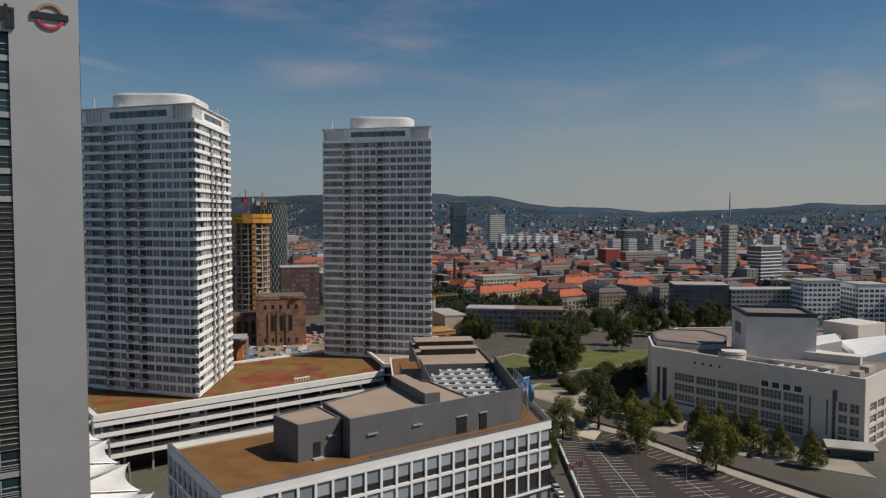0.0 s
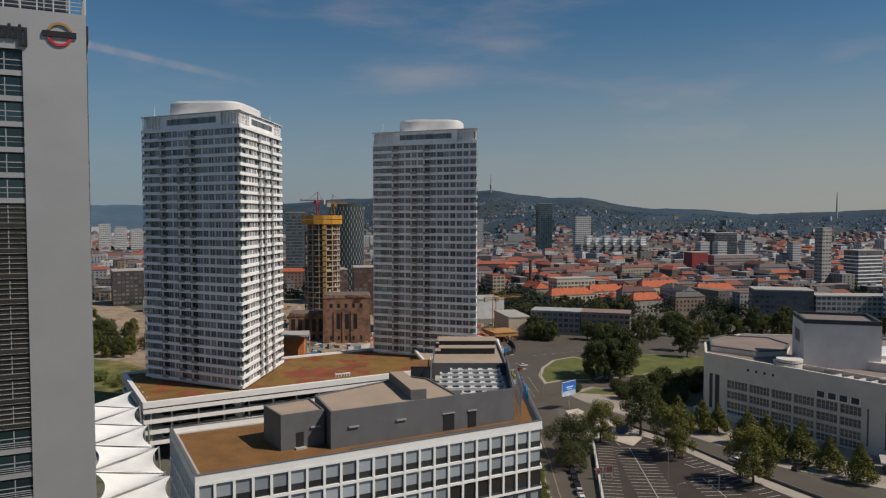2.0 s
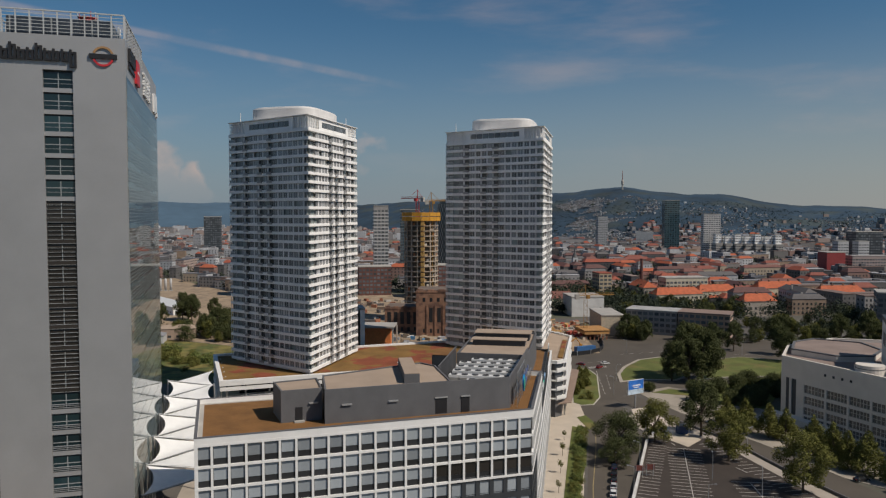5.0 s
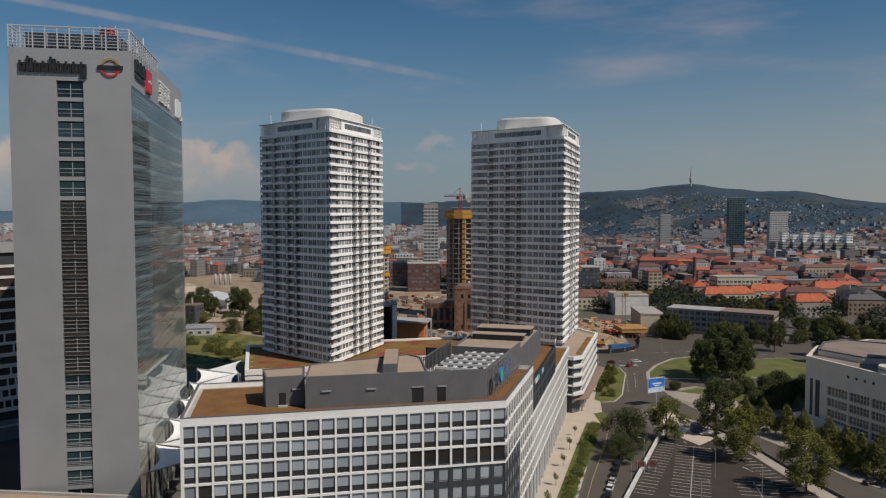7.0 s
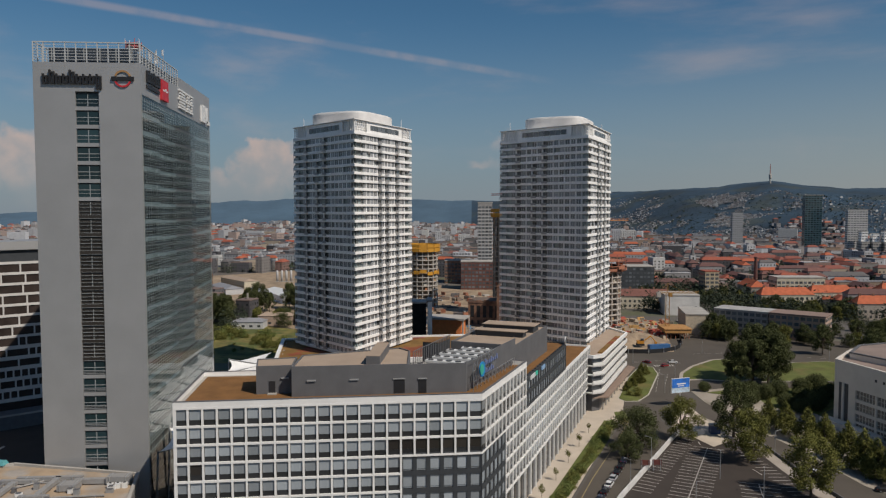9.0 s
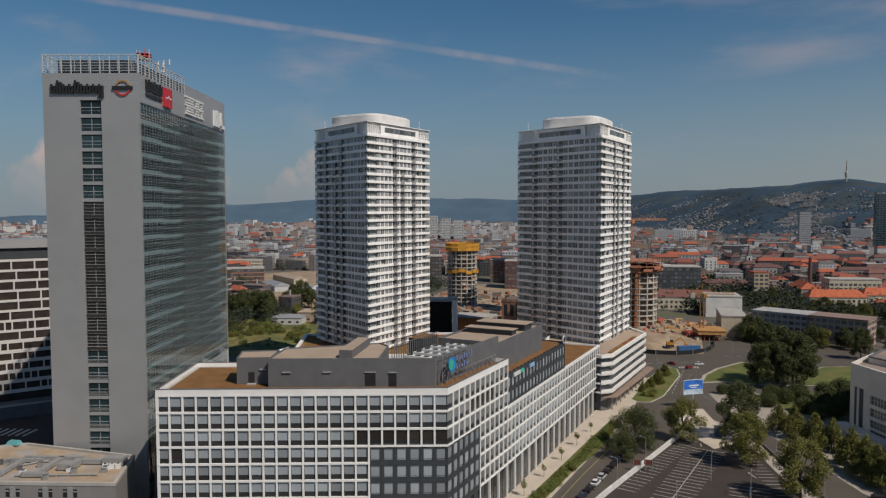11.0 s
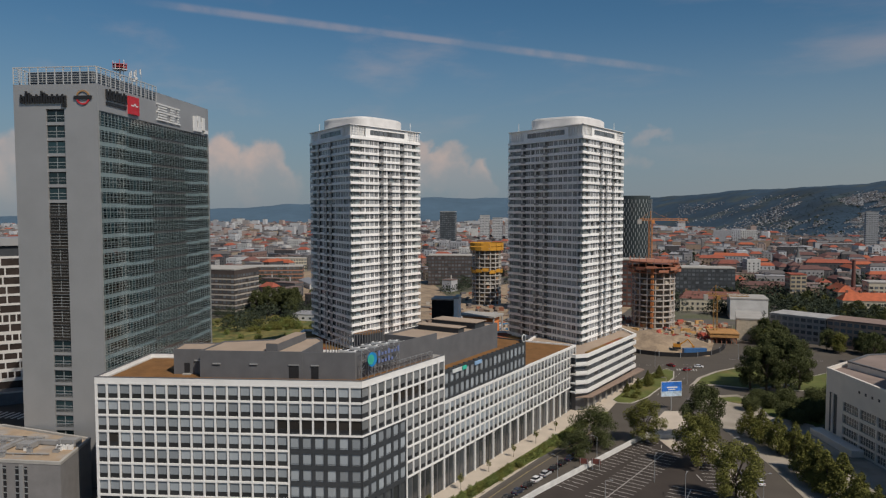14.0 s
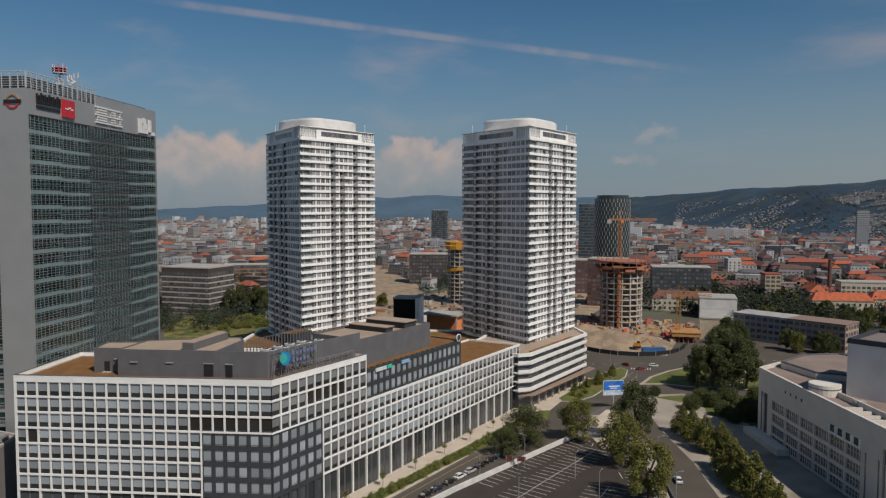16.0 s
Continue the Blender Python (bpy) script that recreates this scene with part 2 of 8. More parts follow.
CORNER_GLASS = glass("corner_loggia_glass", (0.25, 0.285, 0.285), 0.12, "island", 0.45)
RAIL_GLASS = glass("balcony_rail_glass", (0.26, 0.26, 0.26), 0.35, "island", 0.25)

BLIND_DARKER = glass("darker_blind_behind_glass", (0.19, 0.20, 0.205), 0.2, "object", 0.3)
UNLIT = glass("unlit_window_glass", (0.032, 0.028, 0.025), 0.15, "object", 0.3)
SPANDREL_ALL = glass("dark_spandrel_glasses", (0.03, 0.032, 0.035), 0.15, "island", 0.3)
FLAT_GLASS = glass("apartment_glass", (0.19, 0.20, 0.21), 0.12, "object", 0.65)
FLAT_GLASS_ALL = glass("apartment_glasses", (0.19, 0.20, 0.21), 0.12, "island", 0.65)


def outer_glass():
    """Clear thin glass: it mirrors at a slant and lets the rest through."""
    m = bpy.data.materials.new("clear_outer_glass")
    m.use_nodes = True
    nt = m.node_tree
    nt.nodes.clear()
    N, Lk = nt.nodes.new, nt.links.new
    out, mx, fr = N("ShaderNodeOutputMaterial"), N("ShaderNodeMixShader"), N("ShaderNodeFresnel")
    clear, gloss = N("ShaderNodeBsdfTransparent"), N("ShaderNodeBsdfGlossy")
    fr.inputs["IOR"].default_value = 1.52
    clear.inputs["Color"].default_value = (0.93, 0.96, 0.96, 1)
    gloss.inputs["Roughness"].default_value = 0.02
    Lk(fr.outputs[0], mx.inputs[0])
    Lk(clear.outputs[0], mx.inputs[1])
    Lk(gloss.outputs[0], mx.inputs[2])
    Lk(mx.outputs[0], out.inputs[0])
    return m


OUTER_GLASS = outer_glass()
MATT_STEEL = mat("pale_steel_panel", (0.30, 0.315, 0.32), 0.4, 0.08, 0.3, spec=0.5)
FIN_STEEL = mat("cool_steel_fin", (0.27, 0.33, 0.345), 0.35, 0.08, 0.3, spec=0.5)
SIDE_PANEL = mat("grey_glass_panel", (0.225, 0.29, 0.315), 0.22, 0.06, 0.2, spec=0.7)
DIM_GLASS_ALL = glass("dim_window_glasses", (0.05, 0.055, 0.06), 0.15, "island", 0.5)
DRUM_METAL = mat("pale_drum_metal", (0.66, 0.645, 0.63), 0.55, 0.08, 0.3)
WINDOW_WALL = mat("window_wall_panel", (0.58, 0.575, 0.57), 0.55, 0.1, 0.3, per="island", per_amount=0.3)
PIER = mat("grey_render", (0.60, 0.60, 0.595), 0.7, 0.06, 0.3)

# ---- building tools ----


class Geo:
    """Faces in world metres, turned into one mesh part."""

    def __init__(self):
        self.v, self.f = [], []

    def hexa(self, pts):
        k = len(self.v)
        self.v += [tuple(p) for p in pts]
        self.f += [(k, k + 3, k + 2, k + 1), (k + 4, k + 5, k + 6, k + 7), (k, k + 1, k + 5, k + 4), (k + 1, k + 2, k + 6, k + 5), (k + 2, k + 3, k + 7, k + 6), (k + 3, k, k + 4, k + 7)]
        return self

    def box(self, x, y, z, sx, sy, sz, yaw=0.0):
        """A box that stands on z, centred on x, y."""
        c, s = math.cos(radians(yaw)), math.sin(radians(yaw))
        q = [(x + c * a * sx / 2 - s * b * sy / 2, y + s * a * sx / 2 + c * b * sy / 2) for a, b in ((-1, -1), (1, -1), (1, 1), (-1, 1))]
        return self.hexa([(px, py, z) for px, py in q] + [(px, py, z + sz) for px, py in q])

    def wall(self, F, s0, s1, z0, z1, d0, d1):
        """A box on a facade line: along it from s0 to s1, outwards from d0 to d1."""
        p, u, n = F[:3]
        q = [(p[0] + u[0] * s + n[0] * d, p[1] + u[1] * s + n[1] * d) for s, d in ((s0, d1), (s1, d1), (s1, d0), (s0, d0))]
        return self.hexa([(px, py, z0) for px, py in q] + [(px, py, z1) for px, py in q])

    def prism(self, poly, z0, z1):
        """An upright solid over a plan given counter-clockwise; z1 may be a list."""
        k, n = len(self.v), len(poly)
        self.v += [(x, y, z0) for x, y in poly] + [(x, y, z1[i] if isinstance(z1, (list, tuple)) else z1) for i, (x, y) in enumerate(poly)]
        self.f.append(tuple(range(k + n - 1, k - 1, -1)))
        self.f.append(tuple(range(k + n, k + 2 * n)))
        for i in range(n):
            j = (i + 1) % n
            self.f.append((k + i, k + j, k + n + j, k + n + i))
        return self

    def ring(self, poly, inner, z0, z1):
        """A wall that runs round a plan."""
        n = len(poly)
        for i in range(n):
            j = (i + 1) % n
            a, b, c, d = poly[i], poly[j], inner[j], inner[i]
            self.hexa([(*a, z0), (*b, z0), (*c, z0), (*d, z0), (*a, z1), (*b, z1), (*c, z1), (*d, z1)])
        return self

    def tube(self, a, b, r, r2=None, sides=6):
        a, b = Vector(a), Vector(b)
        r2 = r if r2 is None else r2
        w = (b - a).normalized()
        t = w.orthogonal().normalized()
        k = w.cross(t)
        base = len(self.v)
        for p, rr in ((a, r), (b, r2)):
            for i in range(sides):
                g = 2 * math.pi * i / sides
                self.v.append(tuple(p + (t * math.cos(g) + k * math.sin(g)) * rr))
        for i in range(sides):
            j = (i + 1) % sides
            self.f.append((base + i, base + j, base + sides + j, base + sides + i))
        self.f.append(tuple(base + i for i in range(sides - 1, -1, -1)))
        self.f.append(tuple(base + sides + i for i in range(sides)))
        return self

    def lathe(self, x, y, profile, sides=32, squash=1.0, yaw=0.0, power=2.0):
        """Rings of (radius, z) about an upright axis, closed above and below; power over 2 squares the plan."""
        base = len(self.v)
        c0, s0 = math.cos(radians(yaw)), math.sin(radians(yaw))
        for r, z in profile:
            for i in range(sides):
                g = 2 * math.pi * i / sides
                cx, sy = math.cos(g), math.sin(g)
                a = math.copysign(abs(cx) ** (2 / power), cx) * r
                b = math.copysign(abs(sy) ** (2 / power), sy) * r * squash
                self.v.append((x + c0 * a - s0 * b, y + s0 * a + c0 * b, z))
        for k in range(len(profile) - 1):
            for i in range(sides):
                j = (i + 1) % sides
                o = base + k * sides
                self.f.append((o + i, o + j, o + sides + j, o + sides + i))
        self.f.append(tuple(base + i for i in range(sides - 1, -1, -1)))
        o = base + (len(profile) - 1) * sides
        self.f.append(tuple(o + i for i in range(sides)))
        return self

    def mesh(self, name, material, origin=(0, 0, 0), smooth=False):
        me = bpy.data.meshes.new(name)
        me.from_pydata([(x - origin[0], y - origin[1], z - origin[2]) for x, y, z in self.v], [], self.f)
        me.materials.append(material)
        if smooth:
            me.polygons.foreach_set("use_smooth", [True] * len(me.polygons))
        me.update()
        return me


ORIGIN = {}


def thing(name, x, y, z=0.0, label="", category="", group="", kind=""):
    ob = tagged(new(name), label, category, group, kind)
    ob.location = (x, y, z)
    ORIGIN[ob.name] = (x, y, z)
    return ob


def part(name, geo, material, parent, label="", kind="", smooth=False):
    o = ORIGIN[parent.name]
    ob = new(name, geo.mesh(name, material, o, smooth))
    ob.parent = parent
    if label:
        ob["label"] = label
    if kind:
        ob["kind"] = kind
    ORIGIN[ob.name] = o
    return ob


def solid(name, geo, material, label="", category="", group="", kind="", smooth=False, origin=None):
    """A thing that is one mesh."""
    if origin is None:
        a = np.array(geo.v)
        origin = (float(a[:, 0].mean()), float(a[:, 1].mean()), float(a[:, 2].min()))
    ob = tagged(new(name, geo.mesh(name, material, origin, smooth)), label, category, group, kind)
    ob.location = origin
    ORIGIN[ob.name] = origin
    return ob


def piece(name, me, parent, x, y, z, yaw):
    """An object of its own on a shared mesh."""
    ob = new(name, me)
    ob.parent = parent
    o = ORIGIN[parent.name]
    ob.matrix_basis = pose(x - o[0], y - o[1], z - o[2], 0, 0, yaw)
    return ob


def line(p, q):
    """A facade line from p to q, its outside on the right."""
    u = Vector((q[0] - p[0], q[1] - p[1]))
    l = u.length
    u /= l
    return (p, (u.x, u.y), (u.y, -u.x), l, math.degrees(math.atan2(u.y, u.x)))


def on(F, s, d=0.0):
    return (F[0][0] + F[1][0] * s + F[2][0] * d, F[0][1] + F[1][1] * s + F[2][1] * d)


def inset(poly, d):
    """A convex plan moved inwards by d."""
    n, outp = len(poly), []
    for i in range(n):
        a, b, c = Vector(poly[i - 1]), Vector(poly[i]), Vector(poly[(i + 1) % n])
        u, w = (b - a).normalized(), (c - b).normalized()
        nu, nw = Vector((-u.y, u.x)), Vector((-w.y, w.x))
        k = nu + nw
        k *= 2 / k.length_squared
        outp.append((b.x + k.x * d, b.y + k.y * d))
    return outp


def multi_mesh(name, parts):
    """One shared mesh of several materials: (geo, material) pairs."""
    v, f, mi = [], [], []
    for k, (g, _) in enumerate(parts):
        o = len(v)
        v += g.v
        f += [tuple(i + o for i in face) for face in g.f]
        mi += [k] * len(g.f)
    me = bpy.data.meshes.new(name)
    me.from_pydata(v, [], f)
    for _, m in parts:
        me.materials.append(m)
    me.polygons.foreach_set("material_index", mi)
    me.update()
    return me


def chunk(x, y, z, w, d, h):
    """A box for shared pieces, x along the facade, its outside towards -y."""
    return Geo().box(x, y, z, w, d, h)

# ---- ground and hills ----
def build_ground():
    g = Geo()
    rings, sides = [0, 60, 200, 500, 900, 1500, 2500, 4900], 96
    for r in rings[1:]:
        g.v += [(r * math.cos(2 * math.pi * i / sides), 100 + r * math.sin(2 * math.pi * i / sides), 0) for i in range(sides)]
    g.f.append(tuple(range(sides)))
    for k in range(len(rings) - 2):
        for i in range(sides):
            j = (i + 1) % sides
            g.f.append((k * sides + i, (k + 1) * sides + i, (k + 1) * sides + j, k * sides + j))
    solid("ground", g, GROUND, "flat grey and green city ground reaching the horizon", "ground", kind="structure", origin=(0, 0, 0))


build_ground()

SKYLINE = [(-75, -0.6), (-60, -0.5), (-54, -0.35), (-50, -0.05), (-45, 0.2), (-40, 0.5), (-35, 0.8), (-28, 0.8), (-18, 0.66), (-11.5, 1.1), (-7.8, 1.4), (-4, 1.5), (0, 1.85), (2.2, 1.98), (4, 1.75), (6.5, 1.42), (9, 1.42), (11.2, 1.0), (14.4, 0.55), (18.5, 0.5), (21.4, 0.12), (28.3, 0.4), (32.4, 0.75), (38, 0.6), (50, 0.5), (65, 0.4)]
RIDGE_FROM = (80.0, 0.0)
FOOT = [(-75, 3300), (-22, 3300), (-12, 2500), (-4, 1900), (4, 1750), (12, 1850), (17, 1900), (65, 1900)]


def lerp_table(table, x):
    return float(np.interp(x, [a for a, _ in table], [b for _, b in table]))


def ridge(b):
    """Distance and height of the ridge in a bearing."""
    far = lerp_table([(-75, 4300), (-22, 4300), (-12, 3600), (-4, 2950), (4, 2750), (12, 2850), (16, 3000), (65, 3050)], b)
    z = 77 + far * math.tan(radians(lerp_table(SKYLINE, b)))
    z += (noise.noise((b * 0.35, 0, 0)) * 0.0022 + noise.noise((b * 1.7, 3, 0)) * 0.0008) * far
    return far, max(z, 5)


def hill_height(x, y):
    dx, dy = x - RIDGE_FROM[0], y - RIDGE_FROM[1]
    r, b = math.hypot(dx, dy), math.degrees(math.atan2(dx, dy))
    far, z = ridge(b)
    start = lerp_table(FOOT, b)
    k = min(max((r - start) / (far - start), 0), 1)
    return z * (k * k * (3 - 2 * k)) ** 0.9


def build_hills():
    for name, b0, b1, material, label in (("hill_far", -75, -20, HAZY_HILL, "long wooded hills on the horizon, haze blue in their colour"), ("hill_near", -20, 65, HAZY_FOREST, "dark wooded hills behind the city, haze blue in their colour")):
        g = Geo()
        nb, steps = int((b1 - b0) * 2.5), 16
        for i in range(nb + 1):
            b = b0 + (b1 - b0) * i / nb
            far, z = ridge(b)
            start = lerp_table(FOOT, b)
            for k in range(steps + 3):
                r = start + (far - start) * min(k / steps, 1) + max(k - steps, 0) * 180
                x, y = RIDGE_FROM[0] + r * math.sin(radians(b)), RIDGE_FROM[1] + r * math.cos(radians(b))
                h = hill_height(x, y) - 3 if k <= steps else z * (0.8 if k == steps + 1 else 0.0)
                g.v.append((x, y, h + noise.noise((x * 0.01, y * 0.01, 1)) * 4 * min(k / 5, 1)))
        m = steps + 3
        for i in range(nb):
            for k in range(m - 1):
                o = i * m + k
                g.f.append((o, o + m, o + m + 1, o + 1))
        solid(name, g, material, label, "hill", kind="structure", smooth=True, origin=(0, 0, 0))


build_hills()


def patch(name, poly, z, material, label, depth=0.5, category=""):
    return solid(name, Geo().prism(poly, z - depth, z), material, label, category or name.split("_")[0], kind="structure")


patch("road_square", [(-30, 330), (20, 342), (36, 330), (38, 262), (50, 262), (48, 60), (62, 60), (60, 180), (69, 241), (62, 262), (64, 300), (84, 318), (230, 318), (420, 420), (420, 470), (180, 440), (120, 470), (60, 500), (48, 420), (-30, 380)], 0.04, ASPHALT, "grey asphalt streets meeting at a junction", category="road")
patch("pavement_office", [(30, 100), (48, 100), (48.6, 262), (46, 284), (42, 322), (34, 326), (30, 262)], 0.16, PAVING_PALE, "pale stone pavement beside the office", category="pavement")
patch("road_lot", [(57, 120), (130, 120), (126, 165), (110, 196.5), (102.5, 214), (93, 237), (87.5, 244.5), (69.4, 242.2), (66, 219), (60.4, 180)], 0.09, ASPHALT_DARK, "dark asphalt of a marked car park", category="car park")
patch("pavement_path", [(126, 165), (130, 167), (113.5, 200), (106, 215), (94.5, 243), (82, 262), (72, 272), (64, 268), (69.4, 242.2), (87.5, 244.5), (93, 237), (102.5, 214), (110, 196.5)], 0.16, PAVING, "pale footpath along the car park", category="pavement")
patch("road_side", [(134, 168), (144, 172), (121, 214), (108, 238), (92, 262), (76, 290), (66, 302), (61, 290), (72, 272), (82, 262), (95.5, 244), (107, 216), (114.5, 201)], 0.08, ASPHALT, "grey side road between path and theatre", category="road")
patch("pavement_plaza", [(121, 214), (150, 190), (157, 222), (119, 278), (110, 300), (84, 318), (70, 306), (76, 290), (92, 262), (108, 238)], 0.15, mat("worn_paving", (0.33, 0.29, 0.24), 0.9, 0.15, 0.1, 4.0, second=(0.22, 0.195, 0.15), patch=(0.5, 0.65), patch_scale=0.07), "pale paved forecourt of the theatre", category="pavement")
patch("pavement_corner", [(67.2, 251.5), (65.9, 277.5), (71.2, 280.9), (79.7, 259.5), (86.5, 242.9), (81.2, 234.0)], 0.17, PAVING_PALE, "pale paved corner beyond the car park", category="pavement")
patch("lawn_round", [(65, 326), (72, 331), (88, 333), (96, 345), (102, 358), (96, 374), (87, 385), (76, 376), (68, 357), (64.5, 340)], 0.22, GRASS, "rounded lawn at the junction", category="lawn")
patch("lawn_long", [(98, 336), (117, 346), (146, 352), (210, 345), (230, 380), (155, 388), (128, 394), (112, 384), (104, 366)], 0.22, GRASS, "long lawn beside the theatre", category="lawn")
patch("lawn_island", [(44, 283), (47, 280), (51.5, 282), (54, 294), (53.5, 334), (50, 347), (46, 350), (43.5, 340), (42.5, 322)], 0.26, GRASS, "planted grass island beside the pavement", category="lawn")
patch("lawn_corner", [(45.5, 262), (48.5, 265), (52.5, 254), (50, 247), (47, 256)], 0.24, GRASS, "small grass corner by the road", category="lawn")
patch("lawn_strip", [(42.6, 120), (46.4, 120), (47.4, 190), (49, 215), (49, 230), (47.8, 248), (44, 250), (43.4, 215)], 0.26, GRASS, "long planted strip along the pavement", category="lawn")
patch("lawn_field", [(-270, 330), (-190, 268), (-120, 285), (-100, 330), (-150, 372), (-230, 392)], 0.1, FIELD, "overgrown field behind the towers", category="field")
patch("ground_yard", [(-95, 320), (-30, 345), (-20, 420), (-130, 460), (-240, 400), (-150, 372)], 0.07, EARTH, "dusty bare yard", category="yard")
patch("ground_dirt", [(-480, 640), (-320, 470), (-200, 398), (-140, 470), (-250, 600), (-420, 760)], 0.06, EARTH, "wide bare building ground", category="yard")
patch("ground_rubble", [(-95, 420), (-20, 420), (-30, 500), (-40, 560), (-60, 640), (-200, 660), (-190, 480), (-130, 460)], 0.05, EARTH, "trampled earth round the unfinished towers", category="building site")
patch("ground_site", [(-30, 384), (30, 380), (56, 392), (48, 440), (40, 500), (-40, 500)], 0.12, EARTH, "bare earth of a building site", category="building site")

# ---- office building ----
OL, OC, ON = (-17.0, 102.9), (38.4, 133.3), (38.1, 168.5)
OE, OB = (36.0, 264.0), (-30.2, 127.4)
ON2, OB2 = (15.0, 169.0), (13.5, 151.2)
FL0, STOREY, TOP = 9.0, 3.8, 37.0


def window_mesh(name, w, h, pane, low, frame_material, sill=0.34):
    """A window: blind pane over a dark spandrel, in a thin frame."""
    g1 = chunk(0, 0, h * sill, w, 0.1, h * (1 - sill))
    g2 = chunk(0, 0.02, 0, w, 0.1, h * sill - 0.05)
    g3 = chunk(0, -0.02, h * sill - 0.06, w, 0.12, 0.06).box(-w / 2 + 0.04, -0.02, 0, 0.08, 0.12, h).box(w / 2 - 0.04, -0.02, 0, 0.08, 0.12, h)
    return multi_mesh(name, [(g1, pane), (g2, low), (g3, frame_material)])


def build_office():
    o = thing("office_building", OC[0], OC[1], 0, "white gridded office block with dark glazed corner and brown roof", "office building")
    wing = [ON, (36.9, 220), OE, (14, 262), (13, 214), ON2]
    main = [OL, OC, ON, ON2, OB2, OB]
    part("core", Geo().prism(inset(main, 0.6), 0, 35.6), DARK_GREY, o, "dark inner wall")
    part("wing_core", Geo().prism(inset(wing, 0.6), 0, 23.6), DARK_GREY, o)
    cap_o = main
    cap_in = inset(main, 0.5)
    for i in range(6):
        a, c, d, e = cap_o[i], cap_o[(i + 1) % 6], cap_in[(i + 1) % 6], cap_in[i]
        part("parapet", Geo().hexa([(*q, 35.6) for q in (a, c, d, e)] + [(*q, TOP) for q in (a, c, d, e)]), WHITE_CLAD, o, "white parapet")
        a, c = inset(main, -0.06)[i], inset(main, -0.06)[(i + 1) % 6]
        part("coping", Geo().hexa([(*q, TOP) for q in (a, c, d, e)] + [(*q, TOP + 0.1) for q in (a, c, d, e)]), DARK_GREY, o, "thin grey coping")
    part("gravel_edge", Geo().ring(inset(main, 0.5), inset(main, 1.3), 35.6, 36.1), CONCRETE, o)
    part("roof", Geo().prism(inset(main, 1.3), 35.6, 36.02), SEDUM, o, "brown sedum roof")
    part("wing_roof", Geo().prism(inset(wing, 0.8), 23.6, 23.9), SEDUM, o, "brown sedum roof")
    part("wing_parapet", Geo().ring(wing, inset(wing, 0.5), 23.6, 24.4), WHITE_CLAD, o)
    win_blind = window_mesh("office_window", 2.42, 3.42, BLIND, SPANDREL, BLACK)
    win_dark = window_mesh("office_window_dark", 2.4, 2.75, BLIND, BLIND, BLACK, 0.1)
    win_off = window_mesh("office_window_off", 2.42, 3.42, UNLIT, SPANDREL, BLACK)
    # street and wing windows take a darker pane colour than the front
    win_side = window_mesh("office_window_darker", 2.42, 3.42, BLIND_DARKER, SPANDREL, BLACK)
    rest, low = Geo(), Geo()
    made = [0]

    def facade(p, q, bays, z_rows, dark=lambda i, k: False, top=None, parts=True, tall=True):
        F = line(p, q)
        w = F[3] / bays
        cols, bands = {}, []
        ks = range(len(z_rows))
        for i in range(bays + 1):
            zlo = 0.0
            zhi = z_rows[-1] + STOREY
            dk = [k for k in ks if dark(min(i, bays - 1), k) and dark(max(i - 1, 0), k)]
            zlo = z_rows[max(dk)] + STOREY if dk else (z_rows[0] if (not tall or i % 2) else 0.0)
            s0, s1 = max(i * w - 0.21, 0), min(i * w + 0.21, F[3])
            if (parts == 2 and i == bays) or (parts == 3 and i == 0):
                continue
            part("facade_column", Geo().wall(F, s0, s1, zlo, zhi, -0.6, 0.0), WHITE_CLAD, o)
        for k in [*ks, len(z_rows)]:
            z = z_rows[k] if k < len(z_rows) else z_rows[-1] + STOREY
            run = [i for i in range(bays) if k == len(z_rows) or not (dark(i, k) and dark(i, max(k - 1, 0)))]
            if run:
                part("facade_band", Geo().wall(F, run[0] * w, (run[-1] + 1) * w, z - 0.2, z + 0.24, -0.6, 0.03), WHITE_CLAD, o)
        darks = [(i, k) for i in range(bays) for k in ks if dark(i, k)]
        if darks:
            i0, i1 = min(i for i, _ in darks), max(i for i, _ in darks) + 1
            k1 = max(k for _, k in darks)
            g = Geo()
            for k in range(k1 + 2):
                g.wall(F, i0 * w, i1 * w, z_rows[0] + k * STOREY - 0.55, z_rows[0] + k * STOREY + 0.5, -0.6, -0.12)
            for i in range(i0, i1 + 1):
                g.wall(F, max(i * w - 0.45, 0), min(i * w + 0.45, F[3]), 0, z_rows[k1] + STOREY, -0.6, -0.15)
            part("dark_cladding", g, ANTHRACITE, o, "anthracite grid cladding")
        for k in ks:
            for i in range(bays):
                s = (i + 0.5) * w
                dk = dark(i, k)
                x, y = on(F, s, -0.38)
                z = z_rows[k] + (0.2 if not dk else 0.6)
                if parts and made[0] < 300:
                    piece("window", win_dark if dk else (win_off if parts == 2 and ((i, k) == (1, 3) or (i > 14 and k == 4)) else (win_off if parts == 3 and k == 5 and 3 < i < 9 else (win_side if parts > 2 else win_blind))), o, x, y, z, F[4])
                    made[0] += 1
                else:
                    rest.wall(F, s - 1.18, s + 1.18, z + 1.2, z + 3.4, -0.45, -0.35)
                    low.wall(F, s - 1.18, s + 1.18, z, z + 1.12, -0.45, -0.36)
        if tall:
            g, h = Geo(), Geo()
            for i in range(bays):
                g.wall(F, i * w + 0.3, (i + 1) * w - 0.3, 0.3, z_rows[0] - 0.4, -0.55, -0.45)
            part("shop_glazing", g, DIM_GLASS_ALL, o, "tall dark ground floor glazing")
        return F, w

    rows7 = [FL0 + STOREY * k for k in range(7)]
    facade(OL, OC, 22, rows7, lambda i, k: i >= 16 and k < 4, TOP, 2)
